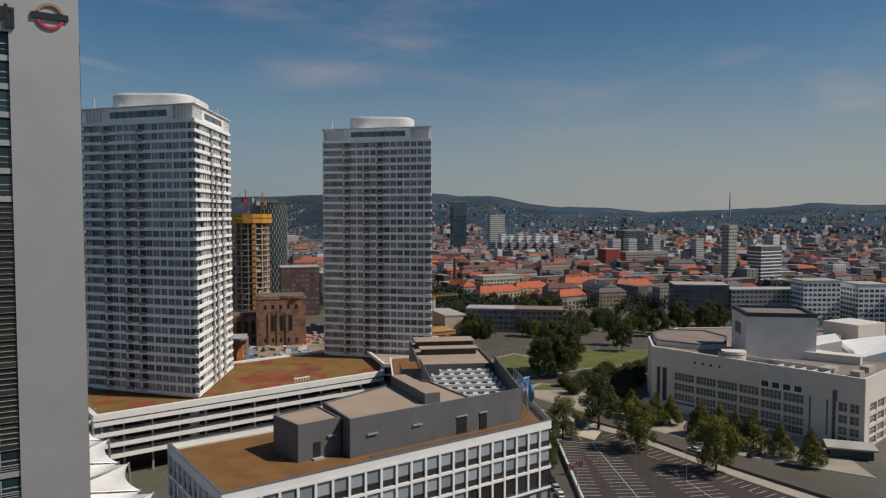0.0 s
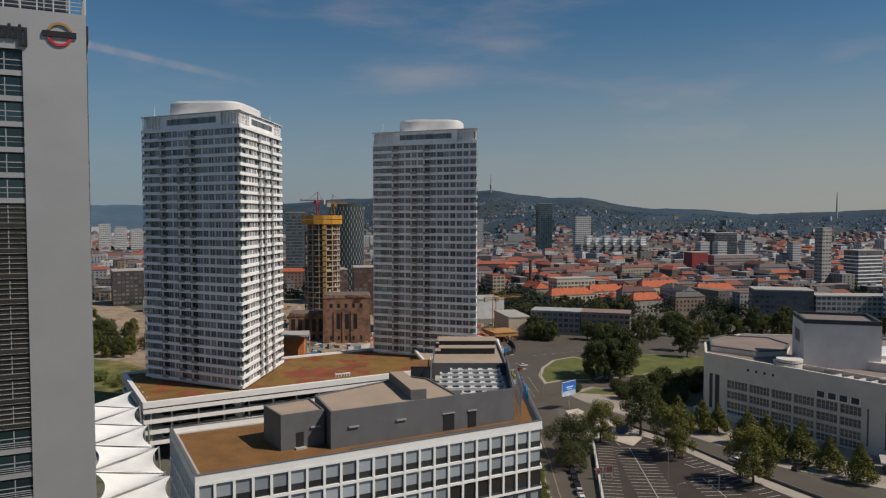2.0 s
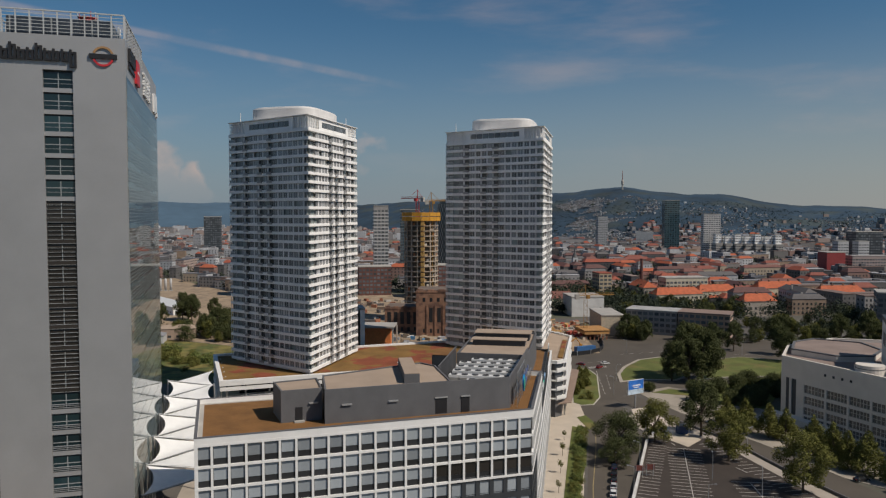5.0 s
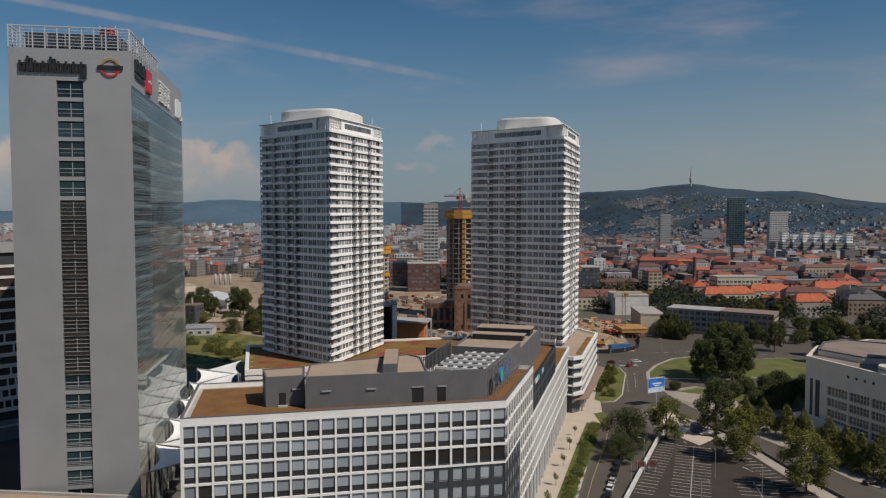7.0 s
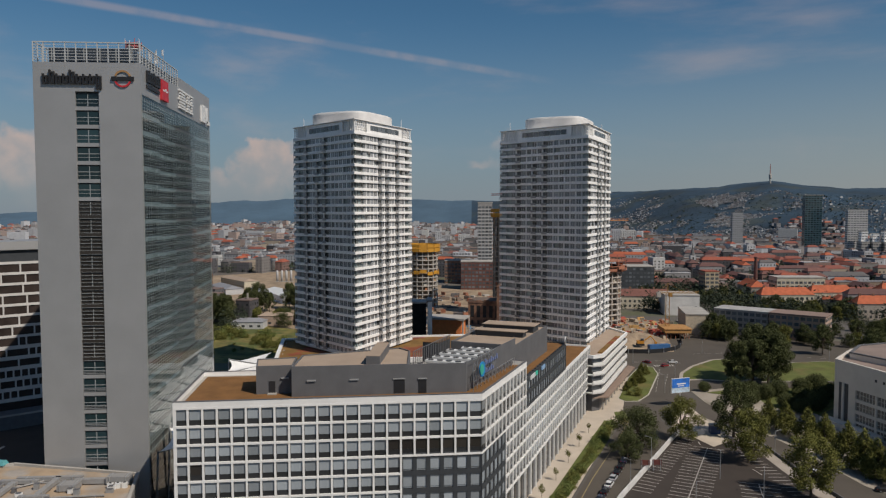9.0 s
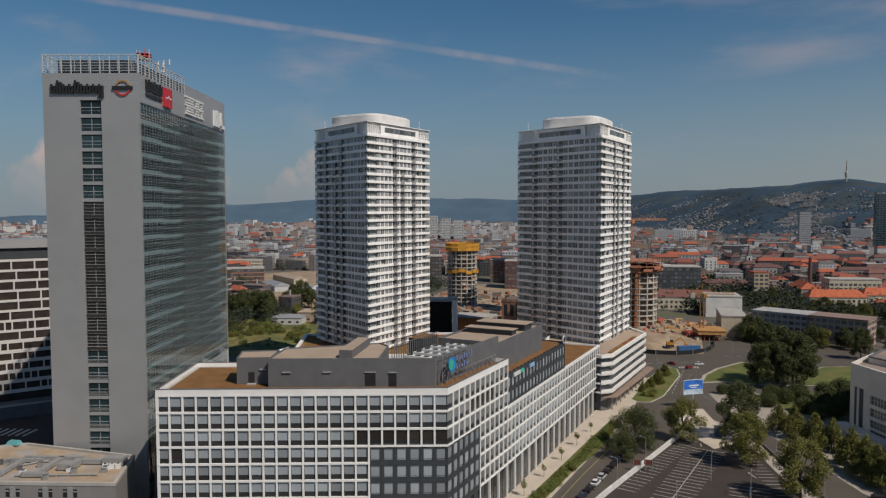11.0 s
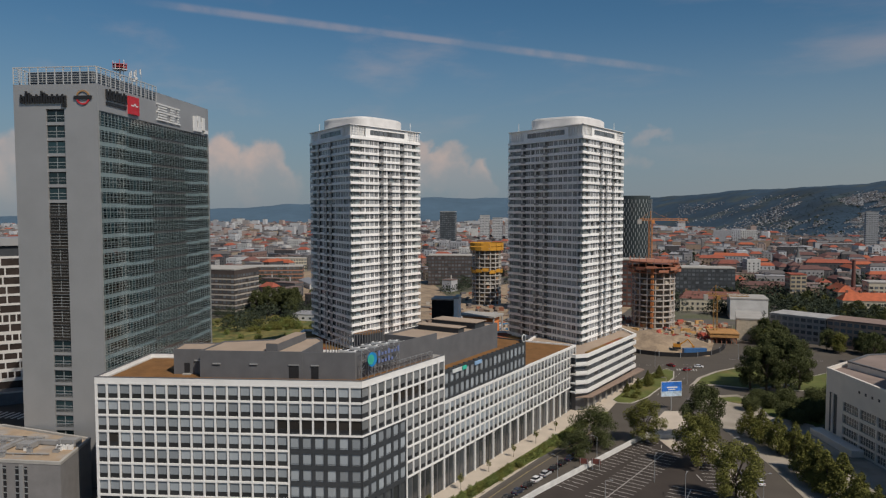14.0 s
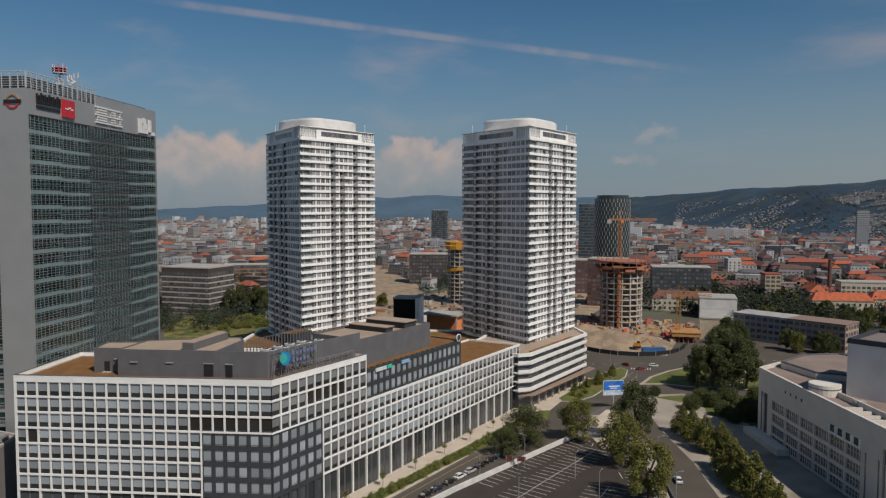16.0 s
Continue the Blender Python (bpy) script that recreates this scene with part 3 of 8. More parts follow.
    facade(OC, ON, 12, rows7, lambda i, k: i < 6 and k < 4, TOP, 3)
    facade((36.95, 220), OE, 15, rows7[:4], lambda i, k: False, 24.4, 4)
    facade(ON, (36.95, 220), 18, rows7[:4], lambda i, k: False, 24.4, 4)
    facade(OB, OL, 10, rows7, top=TOP, parts=False)
    # dark storeys set on the wing
    box = [(37.9, 168.6), (36.8, 219.5), (24, 220), (22, 170)]
    part("dark_storeys", Geo().prism(inset(box, 0.4), 23.9, 32.6), ANTHRACITE, o, "two anthracite storeys")
    part("dark_storeys_roof", Geo().prism(inset(box, 0.9), 32.6, 32.75), SEDUM, o)
    g = Geo()
    F = line(box[0], box[1])
    for k in range(3):
        g.wall(F, 0, F[3], 23.9 + k * 3.9, 24.9 + k * 3.9, -0.5, 0.0)
    for i in range(19):
        g.wall(F, max(i * F[3] / 18 - 0.45, 0), min(i * F[3] / 18 + 0.45, F[3]), 24, 33, -0.5, -0.03)
    Fe = line(box[1], box[2])
    g.wall(Fe, 0, 12, 24, 33, -0.5, 0)
    part("dark_storeys_grid", g, ANTHRACITE, o)
    for k in range(2):
        for i in range(18):
            x, y = on(F, (i + 0.5) * F[3] / 18, -0.3)
            piece("window", win_dark, o, x, y, 25.0 + 3.9 * k, F[4])
    part("window_rest", rest, BLIND_ALL, o, kind="stuff")
    part("spandrel_rest", low, SPANDREL_ALL, o, kind="stuff")
    return o


office = build_office()


def build_plant_room():
    o = thing("plant_room", 0.65, 118.8, 36.02, "dark grey rooftop plant room with pale gravel top", "plant room")
    c, q, r = (0.65, 118.8), (22.5, 130.7), (33.4, 136.8)
    long_block = [c, q, (16.4, 144.6), (12.5, 147.0), (-4.2, 130.4)]
    left = [(-7.6, 117.7), (-0.9, 121.6), (-5.0, 129.6), (-12.2, 124.4)]
    part("wall", Geo().prism(long_block, 36.02, 42.1), DARK_GREY, o)
    part("parapet", Geo().ring(long_block, inset(long_block, 0.35), 42.1, 42.5), DARK_GREY, o)
    part("roof", Geo().prism(inset(long_block, 0.35), 42.1, 42.25), TAN_ROOF, o, "pale gravel roof")
    part("wall", Geo().prism(left, 36.02, 41.8), DARK_GREY, o)
    part("parapet", Geo().ring(left, inset(left, 0.3), 41.8, 42.15), DARK_GREY, o)
    part("roof", Geo().prism(inset(left, 0.3), 41.8, 41.92), TAN_ROOF, o)
    part("roof_box", Geo().box(12.6, 135.6, 42.2, 16, 3.0, 1.9, 109), DARK_GREY, o, "long grey raised roof box")
    part("roof_box_top", Geo().box(12.6, 135.6, 44.1, 15.9, 2.9, 0.12, 109), TAN_ROOF, o)
    F = line(c, r)
    part("front_screen", Geo().wall(F, 24.7, F[3], 36.02, 42.4, -0.3, 0.0), DARK_GREY, o)
    for s, w, h in ((21.6, 2.4, 3.0), (27.0, 1.7, 2.9)):
        part("door", Geo().wall(F, s, s + w, 36.2, 36.2 + h, -0.1, 0.12), BLACK, o, "black door opening")
        part("door_hood", Geo().wall(F, s - 0.1, s + w + 0.1, 36.25 + h, 36.45 + h, 0.0, 0.3), LIGHT_GREY, o)
    for s in (3.2, 12.2):
        part("vent", Geo().wall(F, s, s + 1.9, 39.3, 39.55, 0.0, 0.35), LIGHT_GREY, o, "pale wall vent")
    F2 = line(left[0], left[1])
    part("door", Geo().wall(F2, 2.6, 4.0, 36.1, 38.8, -0.1, 0.04), BLACK, o)
    part("door_step", Geo().wall(F2, 2.4, 4.3, 36.02, 36.3, 0.0, 0.9), CONCRETE, o)
    part("vent", Geo().wall(F2, 5.2, 6.9, 39.3, 39.55, 0.0, 0.35), LIGHT_GREY, o)
    # flat dark slab stands in for the shadow along the inner parapet
    part("roof_walk", Geo().wall(F, 3, 36, 36.02, 36.12, 1.2, 2.6), mat("painted_parapet_shadow", (0.11, 0.08, 0.065), 0.9), o, "dark strip for the shadow inside the parapet")
    # screen along the street and fence behind
    S = line(r, (34.6, 170))
    part("street_screen", Geo().wall(S, 0, S[3], 36.02, 42.4, -0.3, 0), DARK_GREY, o)
    fence = line((17.0, 145), (16.6, 170))
    for i in range(22):
        part("fence_slat", Geo().wall(fence, i * 1.15, i * 1.15 + 0.3, 36.1, 42.2, -0.1, 0), DARK_GREY, o)
    part("fence_rail", Geo().wall(fence, 0, fence[3], 42.1, 42.25, -0.15, 0.05), DARK_GREY, o)
    # north plant block
    north = [(16.6, 170), (34.6, 170), (34.2, 205), (16.6, 202)]
    part("wall", Geo().prism(north, 23.9, 39.8), DARK_GREY, o)
    part("parapet", Geo().ring(north, inset(north, 0.4), 39.8, 40.5), DARK_GREY, o)
    part("roof", Geo().prism(inset(north, 0.4), 39.8, 40.0), TAN_ROOF, o)
    part("roof_box", Geo().box(25.5, 186, 40.0, 14, 3.4, 1.5, 1), ANTHRACITE, o)
    part("roof_box_top", Geo().box(25.5, 186, 41.5, 15, 4.4, 0.14, 1), TAN_ROOF, o)
    part("roof_box", Geo().box(25.5, 196, 40.0, 15, 6, 1.9, 1), ANTHRACITE, o)
    part("roof_box_top", Geo().box(25.5, 196, 41.9, 16, 7, 0.14, 1), TAN_ROOF, o)
    part("stair_head", Geo().box(14.2, 166, 36.02, 4.5, 8, 5.2, 0), ANTHRACITE, o)
    part("stair_head_roof", Geo().box(14.2, 166, 41.22, 4.6, 8.1, 0.12, 0), SEDUM, o)


build_plant_room()


def cooling_unit():
    o = thing("cooling_unit", 0, 0, 0, "white rooftop cooling unit with dark round fans", "cooling unit", "cooling units on the roof")
    part("body", Geo().box(0, 0, 1.6, 2.3, 2.0, 0.55), WHITE_METAL, o)
    for sx in (-0.95, 0.95):
        for sy in (-0.8, 0.8):
            part("leg", Geo().box(sx, sy, 0, 0.12, 0.12, 1.6), STEEL, o)
    part("coil", Geo().hexa([(-0.9, -0.35, 0.4), (0.9, -0.35, 0.4), (0.9, 0.35, 0.4), (-0.9, 0.35, 0.4), (-1.05, -0.9, 1.6), (1.05, -0.9, 1.6), (1.05, 0.9, 1.6), (-1.05, 0.9, 1.6)]), STEEL, o)
    fan = part("fan", Geo().lathe(0, 0, [(0.72, 2.15), (0.72, 2.28), (0.6, 2.3), (0.55, 2.2)], 14), BLACK, o, "dark round fan")
    part("grille", Geo().box(0, 0, 2.29, 1.1, 0.06, 0.03).box(0, 0, 2.3, 0.06, 1.1, 0.03), STEEL, fan)
    return o


cool = cooling_unit()
first = True
for r, (y, n) in enumerate(((144.5, 4), (149.0, 6), (153.5, 6), (158.0, 6), (162.5, 6), (167.0, 5))):
    for c in range(n):
        m = pose(32.0 - 0.45 - c * 2.35, y + 0.0 * c, 37.6, 0, 0, 0)
        if first:
            cool.matrix_basis, first = m, False
        else:
            copy_thing(cool, m)
yard = thing("yard_deck", 25, 156, 36.02, "grey steel deck under the cooling units", "deck")
part("deck", Geo().prism([(21.8, 133.5), (33, 139), (34.2, 169.6), (17.4, 169.6), (17.6, 146.5)], 36.02, 37.6), CONCRETE, yard)


# ---- residential towers ----
T0, TH, NF = 19.6, 3.02, 28


def build_tower(cx, cy, E1, E2, label):
    C = Vector((cx, cy))
    R, Fp, L = C + E2, C + E1 + E2, C + E1
    poly = [tuple(C), tuple(R), tuple(Fp), tuple(L)]
    o = thing("apartment_tower", cx, cy, 0, label, "apartment tower", "twin apartment towers")
    ztop = T0 + TH * NF
    part("core", Geo().prism(inset(poly, 1.0), 0, ztop + 5), WHITE, o, "grey inner wall")
    lines = [line(poly[i], poly[(i + 1) % 4]) for i in range(4)]
    for k in range(NF + 1):
        z = T0 + TH * k
        g = Geo().prism(inset(poly, -0.2), z - 0.14, z + 0.1)
        for F in lines:
            g.wall(F, -0.42, F[3] + 0.42, z - 0.12, z + 0.9, -0.22, 0.46)
        part("floor_band", g, WHITE, o, "white floor band")
    wm = multi_mesh("tower_window", [(chunk(0, 0, 0.02, 1.94, 0.1, 1.92), FLAT_GLASS), (chunk(-0.02, -0.03, 0.02, 0.1, 0.1, 1.92), WINDOW_WALL)])
    rest, piers, rails, doors, corner, backs = Geo(), Geo(), Geo(), Geo(), Geo(), Geo()
    count = 0
    nb = 16
    odd = random.Random(int(cx * 10))
    for fi, F in enumerate(lines):
        w = F[3] / nb
        rev = fi in (3, 1)
        for k in range(NF):
            z = T0 + TH * k
            for i in range(nb):
                b = nb - 1 - i if rev else i
                s = (i + 0.5) * w
                if fi in (0, 2):
                    kind = "log" if b in (0, 1, 14, 15) else ("bal" if b in (6, 11) or (b == 8 and k < 24) else "win")
                else:
                    kind = "log" if b in (0, 14, 15) else ("bal" if b in (7, 12) or (b == 9 and k < 25) else "win")
                if kind == "win" and odd.random() < 0.04:
                    kind = "log"
                if kind == "win":
                    if fi in (0, 3) and count < 300 and k >= 16:
                        x, y = on(F, s, -0.15)
                        piece("window", wm, o, x, y, z + 0.88, F[4])
                        count += 1
                    else:
                        rest.wall(F, s - w * 0.36, s + w * 0.36, z + 0.9, z + TH - 0.16, -0.2, -0.1)
                    # white pier between windows
                    piers.wall(F, s + w * 0.36, s + w * 0.64, z + 0.9, z + TH - 0.16, -0.25, -0.02)
                    piers.wall(F, s - w * 0.02, s + w * 0.02, z + 0.9, z + TH - 0.16, -0.12, -0.04)
                elif kind == "bal":
                    rails.wall(F, s - w * 0.46, s + w * 0.46, z + 0.55, z + 1.35, 0.47, 0.75)
                    piers.wall(F, s - w * 0.5, s + w * 0.5, z + 0.34, z + 0.54, 0.47, 0.8)
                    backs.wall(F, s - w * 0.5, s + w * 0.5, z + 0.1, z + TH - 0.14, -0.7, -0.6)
                    doors.wall(F, s - w * 0.4, s + w * 0.3, z + 0.1, z + TH - 0.3, -0.62, -0.55)
                else:
                    corner.wall(F, s - w * 0.47, s + w * 0.47, z + 0.9, z + TH - 0.2, -0.8, -0.7)
                    rails.wall(F, s - w * 0.5, s - w * 0.46, z + 0.9, z + TH - 0.2, -0.8, -0.5)
    part("window_rest", rest, FLAT_GLASS_ALL, o, kind="stuff")
    part("pier_rest", piers, WINDOW_WALL, o, kind="stuff")
    part("balcony_rest", rails, RAIL_GLASS, o, "grey glass balcony fronts", kind="stuff")
    # shade of the balcony recesses is put into these grey back walls
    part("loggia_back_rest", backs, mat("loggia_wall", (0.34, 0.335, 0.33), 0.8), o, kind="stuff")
    part("corner_glass_rest", corner, CORNER_GLASS, o, kind="stuff")
    part("balcony_door_rest", doors, DIM_GLASS_ALL, o, kind="stuff")
    # open steel frames round the corner loggias
    frames, screens = Geo(), Geo()
    for F, a, b in ((lines[3], -0.3, 3.2), (lines[2], lines[2][3] - 3.2, lines[2][3] + 0.3), (lines[0], lines[0][3] - 2.6, lines[0][3] + 0.3)):
        for k in range(NF):
            z = T0 + TH * k + 0.9
            top = z + TH - 1.06
            for j in range(4):
                q = a + (b - a) * j / 3
                frames.wall(F, q - 0.06, q + 0.06, z, top, 0.2, 0.34)
            if k > 11:
                frames.wall(F, a, b, z + 0.95, z + 1.05, 0.2, 0.34)
                screens.wall(F, a + 0.1, b - 0.1, z, z + 0.9, 0.24, 0.3)
    part("corner_frame_rest", frames, PIER, o, "pale steel corner frames", kind="stuff")
    part("corner_screen_rest", screens, CORNER_GLASS, o, kind="stuff")
    # top storey
    for fi, F in enumerate(lines):
        l = F[3]
        g = Geo().wall(F, l * 0.2, l * 0.82, ztop + 0.9, ztop + 2.0, -0.3, 0.05).wall(F, l * 0.2, l * 0.82, ztop + 4.0, ztop + 5.2, -0.3, 0.05)
        g.wall(F, l * 0.2, l * 0.26, ztop + 2.0, ztop + 4.0, -0.3, 0.05).wall(F, l * 0.77, l * 0.82, ztop + 2.0, ztop + 4.0, -0.3, 0.05)
        part("top_wall", g, WHITE, o)
        h = Geo()
        for i in range(8):
            s0 = l * 0.26 + l * 0.51 * i / 8
            h.wall(F, s0 + 0.15, s0 + l * 0.51 / 8 - 0.15, ztop + 2.0, ztop + 4.0, -0.2, -0.1)
        part("top_glazing", h, DARK_GLASS_ALL, o)
        for a, b in ((0.0, 0.2), (0.82, 1.0)):
            r = Geo()
            for j in range(5):
                r.wall(F, l * a, l * b, ztop + 1.0 + j * 0.95, ztop + 1.2 + j * 0.95, 0.0, 0.12)
            for j in range(7):
                s = l * (a + (b - a) * j / 6)
                r.wall(F, max(s - 0.13, 0), min(s + 0.13, l), ztop + 0.9, ztop + 5.3, -0.05, 0.16)
            part("terrace_frame", r, WHITE, o, "white steel terrace frame")
    part("roof_slab", Geo().ring(inset(poly, -0.7), inset(poly, 2.6), ztop + 5.3, ztop + 5.5), WHITE, o, "thin white roof edge")
    part("roof_deck", Geo().prism(inset(poly, 1.8), ztop + 5.0, ztop + 5.35), CONCRETE, o)
    M = (C + Fp) / 2
    yaw = math.degrees(math.atan2(E2.y, E2.x))
    part("roof_drum", Geo().lathe(M.x + (C.x - M.x) * 0.12, M.y + (C.y - M.y) * 0.12, [(14.6, ztop + 5.3), (14.6, ztop + 9.6), (14.4, ztop + 9.9)], 72, 0.9, yaw, 4.4), DRUM_METAL, o, "rounded white roof drum")
    part("drum_roof", Geo().lathe(M.x + (C.x - M.x) * 0.12, M.y + (C.y - M.y) * 0.12, [(14.3, ztop + 9.9), (13.4, ztop + 10.4), (10.0, ztop + 10.8), (1.0, ztop + 11.0)], 72, 0.9, yaw, 4.4), DRUM_METAL, o, smooth=True)
    for p in (L, R):
        q = p + (M - p) * 0.16
        part("antenna", Geo().tube((q.x, q.y, ztop + 5.3), (q.x, q.y, ztop + 9.5), 0.12), WHITE_METAL, o)
    return o


build_tower(-46.5, 231.2, Vector((-38.8, 18.7)), Vector((3.2, 42.8)), "tall white banded apartment tower with dark windows and balconies")
build_tower(31.0, 281.1, Vector((-41.2, 16.1)), Vector((1.4, 43.0)), "white banded apartment tower rising from a terraced podium")

# ---- garage podium ----
def build_podium():
    P0 = (-71.4, 213.2)
    poly = [P0, (12.0, 262.2), (14.0, 320.5), (-97.0, 256.0)]
    o = thing("garage_podium", P0[0], P0[1], 0, "white banded car park podium with planted roof", "car park")
    # shade between the open decks is put in as a solid black core
    part("deck_core", Geo().prism(inset(poly, 7), 0, 17.9), BLACK, o, "black solid for the shade inside the car park")
    lines = [line(poly[0], poly[1]), line(poly[-1], poly[0])]
    for k, z in enumerate((6.4, 9.7, 13.0, 16.2)):
        g = Geo().prism(poly, z - 0.3, z)
        for F in lines:
            g.wall(F, 0, F[3], z - 0.3, z + 0.95, -0.2, 0.06)
        part("deck_band", g, WHITE_CLAD, o, "white deck parapet")
    for F in lines:
        for i in range(int(F[3] / 8) + 1):
            part("deck_column", Geo().wall(F, i * 8 + 0.3, i * 8 + 0.8, 0, 19, -2.6, -2.1), CONCRETE, o)
    part("roof_edge", Geo().ring(inset(poly, -0.1), inset(poly, 1.3), 17.6, 19.4), WHITE_CLAD, o, "white roof edge")
    part("roof", Geo().prism(inset(poly, 1.2), 17.8, 18.7), SEDUM_MIX, o, "ochre and red planted roof")
    g = Geo()
    for i in range(6):
        g.wall(lines[0], 62 + i * 1.0, 62.2 + i * 1.0, 20, 21.8 - 0.2 * i, -0.9, -0.7)
    g.wall(lines[0], 62, 67.5, 21.0, 21.2, -1.9, -0.6)
    part("roof_hatch", g, WHITE_METAL, o)


build_podium()


def build_terraced_podium():
    poly = [(38.2, 258.5), (41.4, 262.5), (42.2, 316), (30, 330), (0, 322), (12, 264)]
    o = thing("terraced_podium", 41.4, 262.5, 0, "low white banded podium building at the street corner", "podium building")
    part("core", Geo().prism(inset(poly, 1.6), 0, 20.6), DARK_GREY, o)
    lines = [line(poly[i], poly[i + 1]) for i in range(0, 3)]
    for z in (7.4, 10.8, 14.2, 17.6):
        g = Geo().prism(inset(poly, -0.1), z - 0.35, z)
        for F in lines:
            g.wall(F, 0, F[3], z - 0.4, z + 1.15, -0.25, 0.1)
        part("floor_band", g, WHITE_CLAD, o, "white floor band")
    g = Geo()
    for F in lines:
        n = max(int(F[3] / 3), 1)
        for z in (7.4, 10.8, 14.2, 17.6):
            for i in range(n):
                g.wall(F, (i + 0.06) * F[3] / n, (i + 0.94) * F[3] / n, z + 1.15, z + 3.0, -1.2, -1.1)
    part("window_rest", g, DARK_GLASS_ALL, o, kind="stuff")
    part("roof_edge", Geo().ring(inset(poly, -0.15), inset(poly, 0.8), 20.4, 21.6), WHITE_CLAD, o)
    part("roof", Geo().prism(inset(poly, 0.7), 20.4, 20.9), TAN_ROOF, o, "pale gravel roof terrace")
    part("planted_bed", Geo().wall(lines[1], 5, 44, 20.9, 21.25, -3.4, -1.6), SEDUM_MIX, o, "narrow planted bed")
    part("canopy", Geo().prism([(38.5, 257.8), (43.5, 261.5), (45.5, 318), (42, 320), (41, 263)], 5.6, 6.0), mat("canopy_underside", (0.25, 0.18, 0.14), 0.7), o, "brown street canopy")
    for i in range(9):
        x, y = on(lines[1], 2 + i * 6.2, -0.6)
        part("street_column", Geo().box(x, y, 0, 0.6, 0.6, 5.7), CONCRETE, o)


build_terraced_podium()

# ---- glass office tower ----
def build_glass_tower():
    TL, TC, TF = (-61.6, 109.4), (-40.4, 120.2), (-74.8, 184.7)
    TB = (TL[0] + TF[0] - TC[0], TL[1] + TF[1] - TC[1])
    poly = [TL, TC, TF, TB]
    o = thing("office_tower", TC[0], TC[1], 0, "tall grey office tower with a finned glass side and roof railing", "office tower")
    H = 109.4
    Ff, Fs = line(TL, TC), line(TC, TF)
    w0, w1 = 0.385, 0.605
    part("core", Geo().prism(inset(poly, 0.8), 0, H - 0.5), ANTHRACITE, o)
    l = Ff[3]
    g = Geo().wall(Ff, 0, l * w0, 0, H, -0.8, 0).wall(Ff, l * w1, l, 0, H, -0.8, 0).wall(Ff, l * w0, l * w1, H - 6.6, H, -0.8, 0)
    part("front_wall", g, LIGHT_GREY, o, "grey ribbed metal wall")
    g = Geo()
    for k in range(150):
        z = 1 + k * 0.72
        g.wall(Ff, 0.02, l * w0 - 0.02, z, z + 0.05, 0.0, 0.008)
        g.wall(Ff, l * w1 + 0.02, l - 0.02, z, z + 0.05, 0.0, 0.008)
    part("wall_rib_rest", g, LIGHT_GREY, o, kind="stuff")
    sm = multi_mesh("strip_window", [(chunk(0, 0, 0, l * (w1 - w0) - 0.1, 0.1, 2.9), TOWER_GLASS), (chunk(0, -0.04, 1.55, l * (w1 - w0), 0.12, 0.16).box(0, -0.04, 0, 0.16, 0.12, 2.9).box(0, -0.04, 0.75, l * (w1 - w0), 0.12, 0.08), MATT_STEEL)])
    sm_dark = multi_mesh("strip_window_dark", [(chunk(0, 0, 0, l * (w1 - w0) - 0.1, 0.1, 2.9), UNLIT), (chunk(0, -0.04, 0, 0.14, 0.12, 2.9), MATT_STEEL)])
    st = 4.15
    for k in range(24):
        z = H - 6.9 - st * (k + 1) + 0.2
        if z < 1:
            break
        x, y = on(Ff, l * (w0 + w1) / 2, -0.5)
        piece("strip_window", sm if k < 6 or k > 14 else sm_dark, o, x, y, z + 0.9, Ff[4])
        part("strip_spandrel", Geo().wall(Ff, l * w0, l * w1, z, z + 0.85, -0.8, -0.25), LIGHT_GREY if k < 6 or k > 14 else UNLIT, o)
        if k >= 6:
            for q in (0.2, 0.55, 0.9) if k > 14 else [j * 0.83 - 0.86 for j in range(5)]:
                part("louvre", Geo().wall(Ff, l * w0, l * w1, z + 0.9 + q, z + 0.96 + q, -0.45, -0.2), MATT_STEEL, o)
    # glazed side in five zones, each a little shifted in height
    L = Fs[3]
    rest = Geo()
    n_p = 40
    pm = multi_mesh("side_pane", [(chunk(0, 0, 0, L / n_p - 0.14, 0.1, 3.05), TOWER_GLASS), (chunk(0, -0.03, 1.6, L / n_p - 0.1, 0.12, 0.1), FIN_STEEL)])
    zones = ((0, 0.21, 0.0, 0.58, 4), (0.21, 0.41, -0.3, 0.48, 5), (0.41, 0.73, 0.1, 0.32, 8), (0.73, 0.87, -0.25, 0.45, 5), (0.87, 1.0, 0.0, 0.56, 4))
    count, fins = 0, Geo()
    for k in range(24):
        z = H - 7.4 - st * (24 - k)
        if z < 1:
            continue
        for a, b2, dz, half, lines_up in zones:
            zz = z + dz
            part("side_band", Geo().wall(Fs, max(L * a, 0.3), L * b2, zz - half, zz + half, -0.8, -0.2), (SIDE_PANEL if half > 0.4 else DARK_GREY) if z > 28 else CLEAR_SKIN, o)
            for j in range(lines_up):
                f = zz + half + (st - 2 * half) * (j + 0.5) / lines_up
                fins.wall(Fs, max(L * a, 0.2), L * b2 - 0.1, f, f + 0.07, -0.1, 0.06)
        for i in range(n_p):
            s = (i + 0.5) * L / n_p
            dz = next(d for a, b2, d, *_ in zones if a * L <= s <= b2 * L)
            if k >= 14 and count < 300:
                x, y = on(Fs, s, -0.35)
                piece("side_pane", pm, o, x, y, z + dz + 0.55, Fs[4])
                count += 1
            else:
                rest.wall(Fs, s - L / n_p / 2 + 0.07, s + L / n_p / 2 - 0.07, z + dz + 0.55, z + dz + 3.6, -0.42, -0.32)
    skin, a, b = Geo(), on(Fs, 0.3, 0.14), on(Fs, L - 0.1, 0.14)
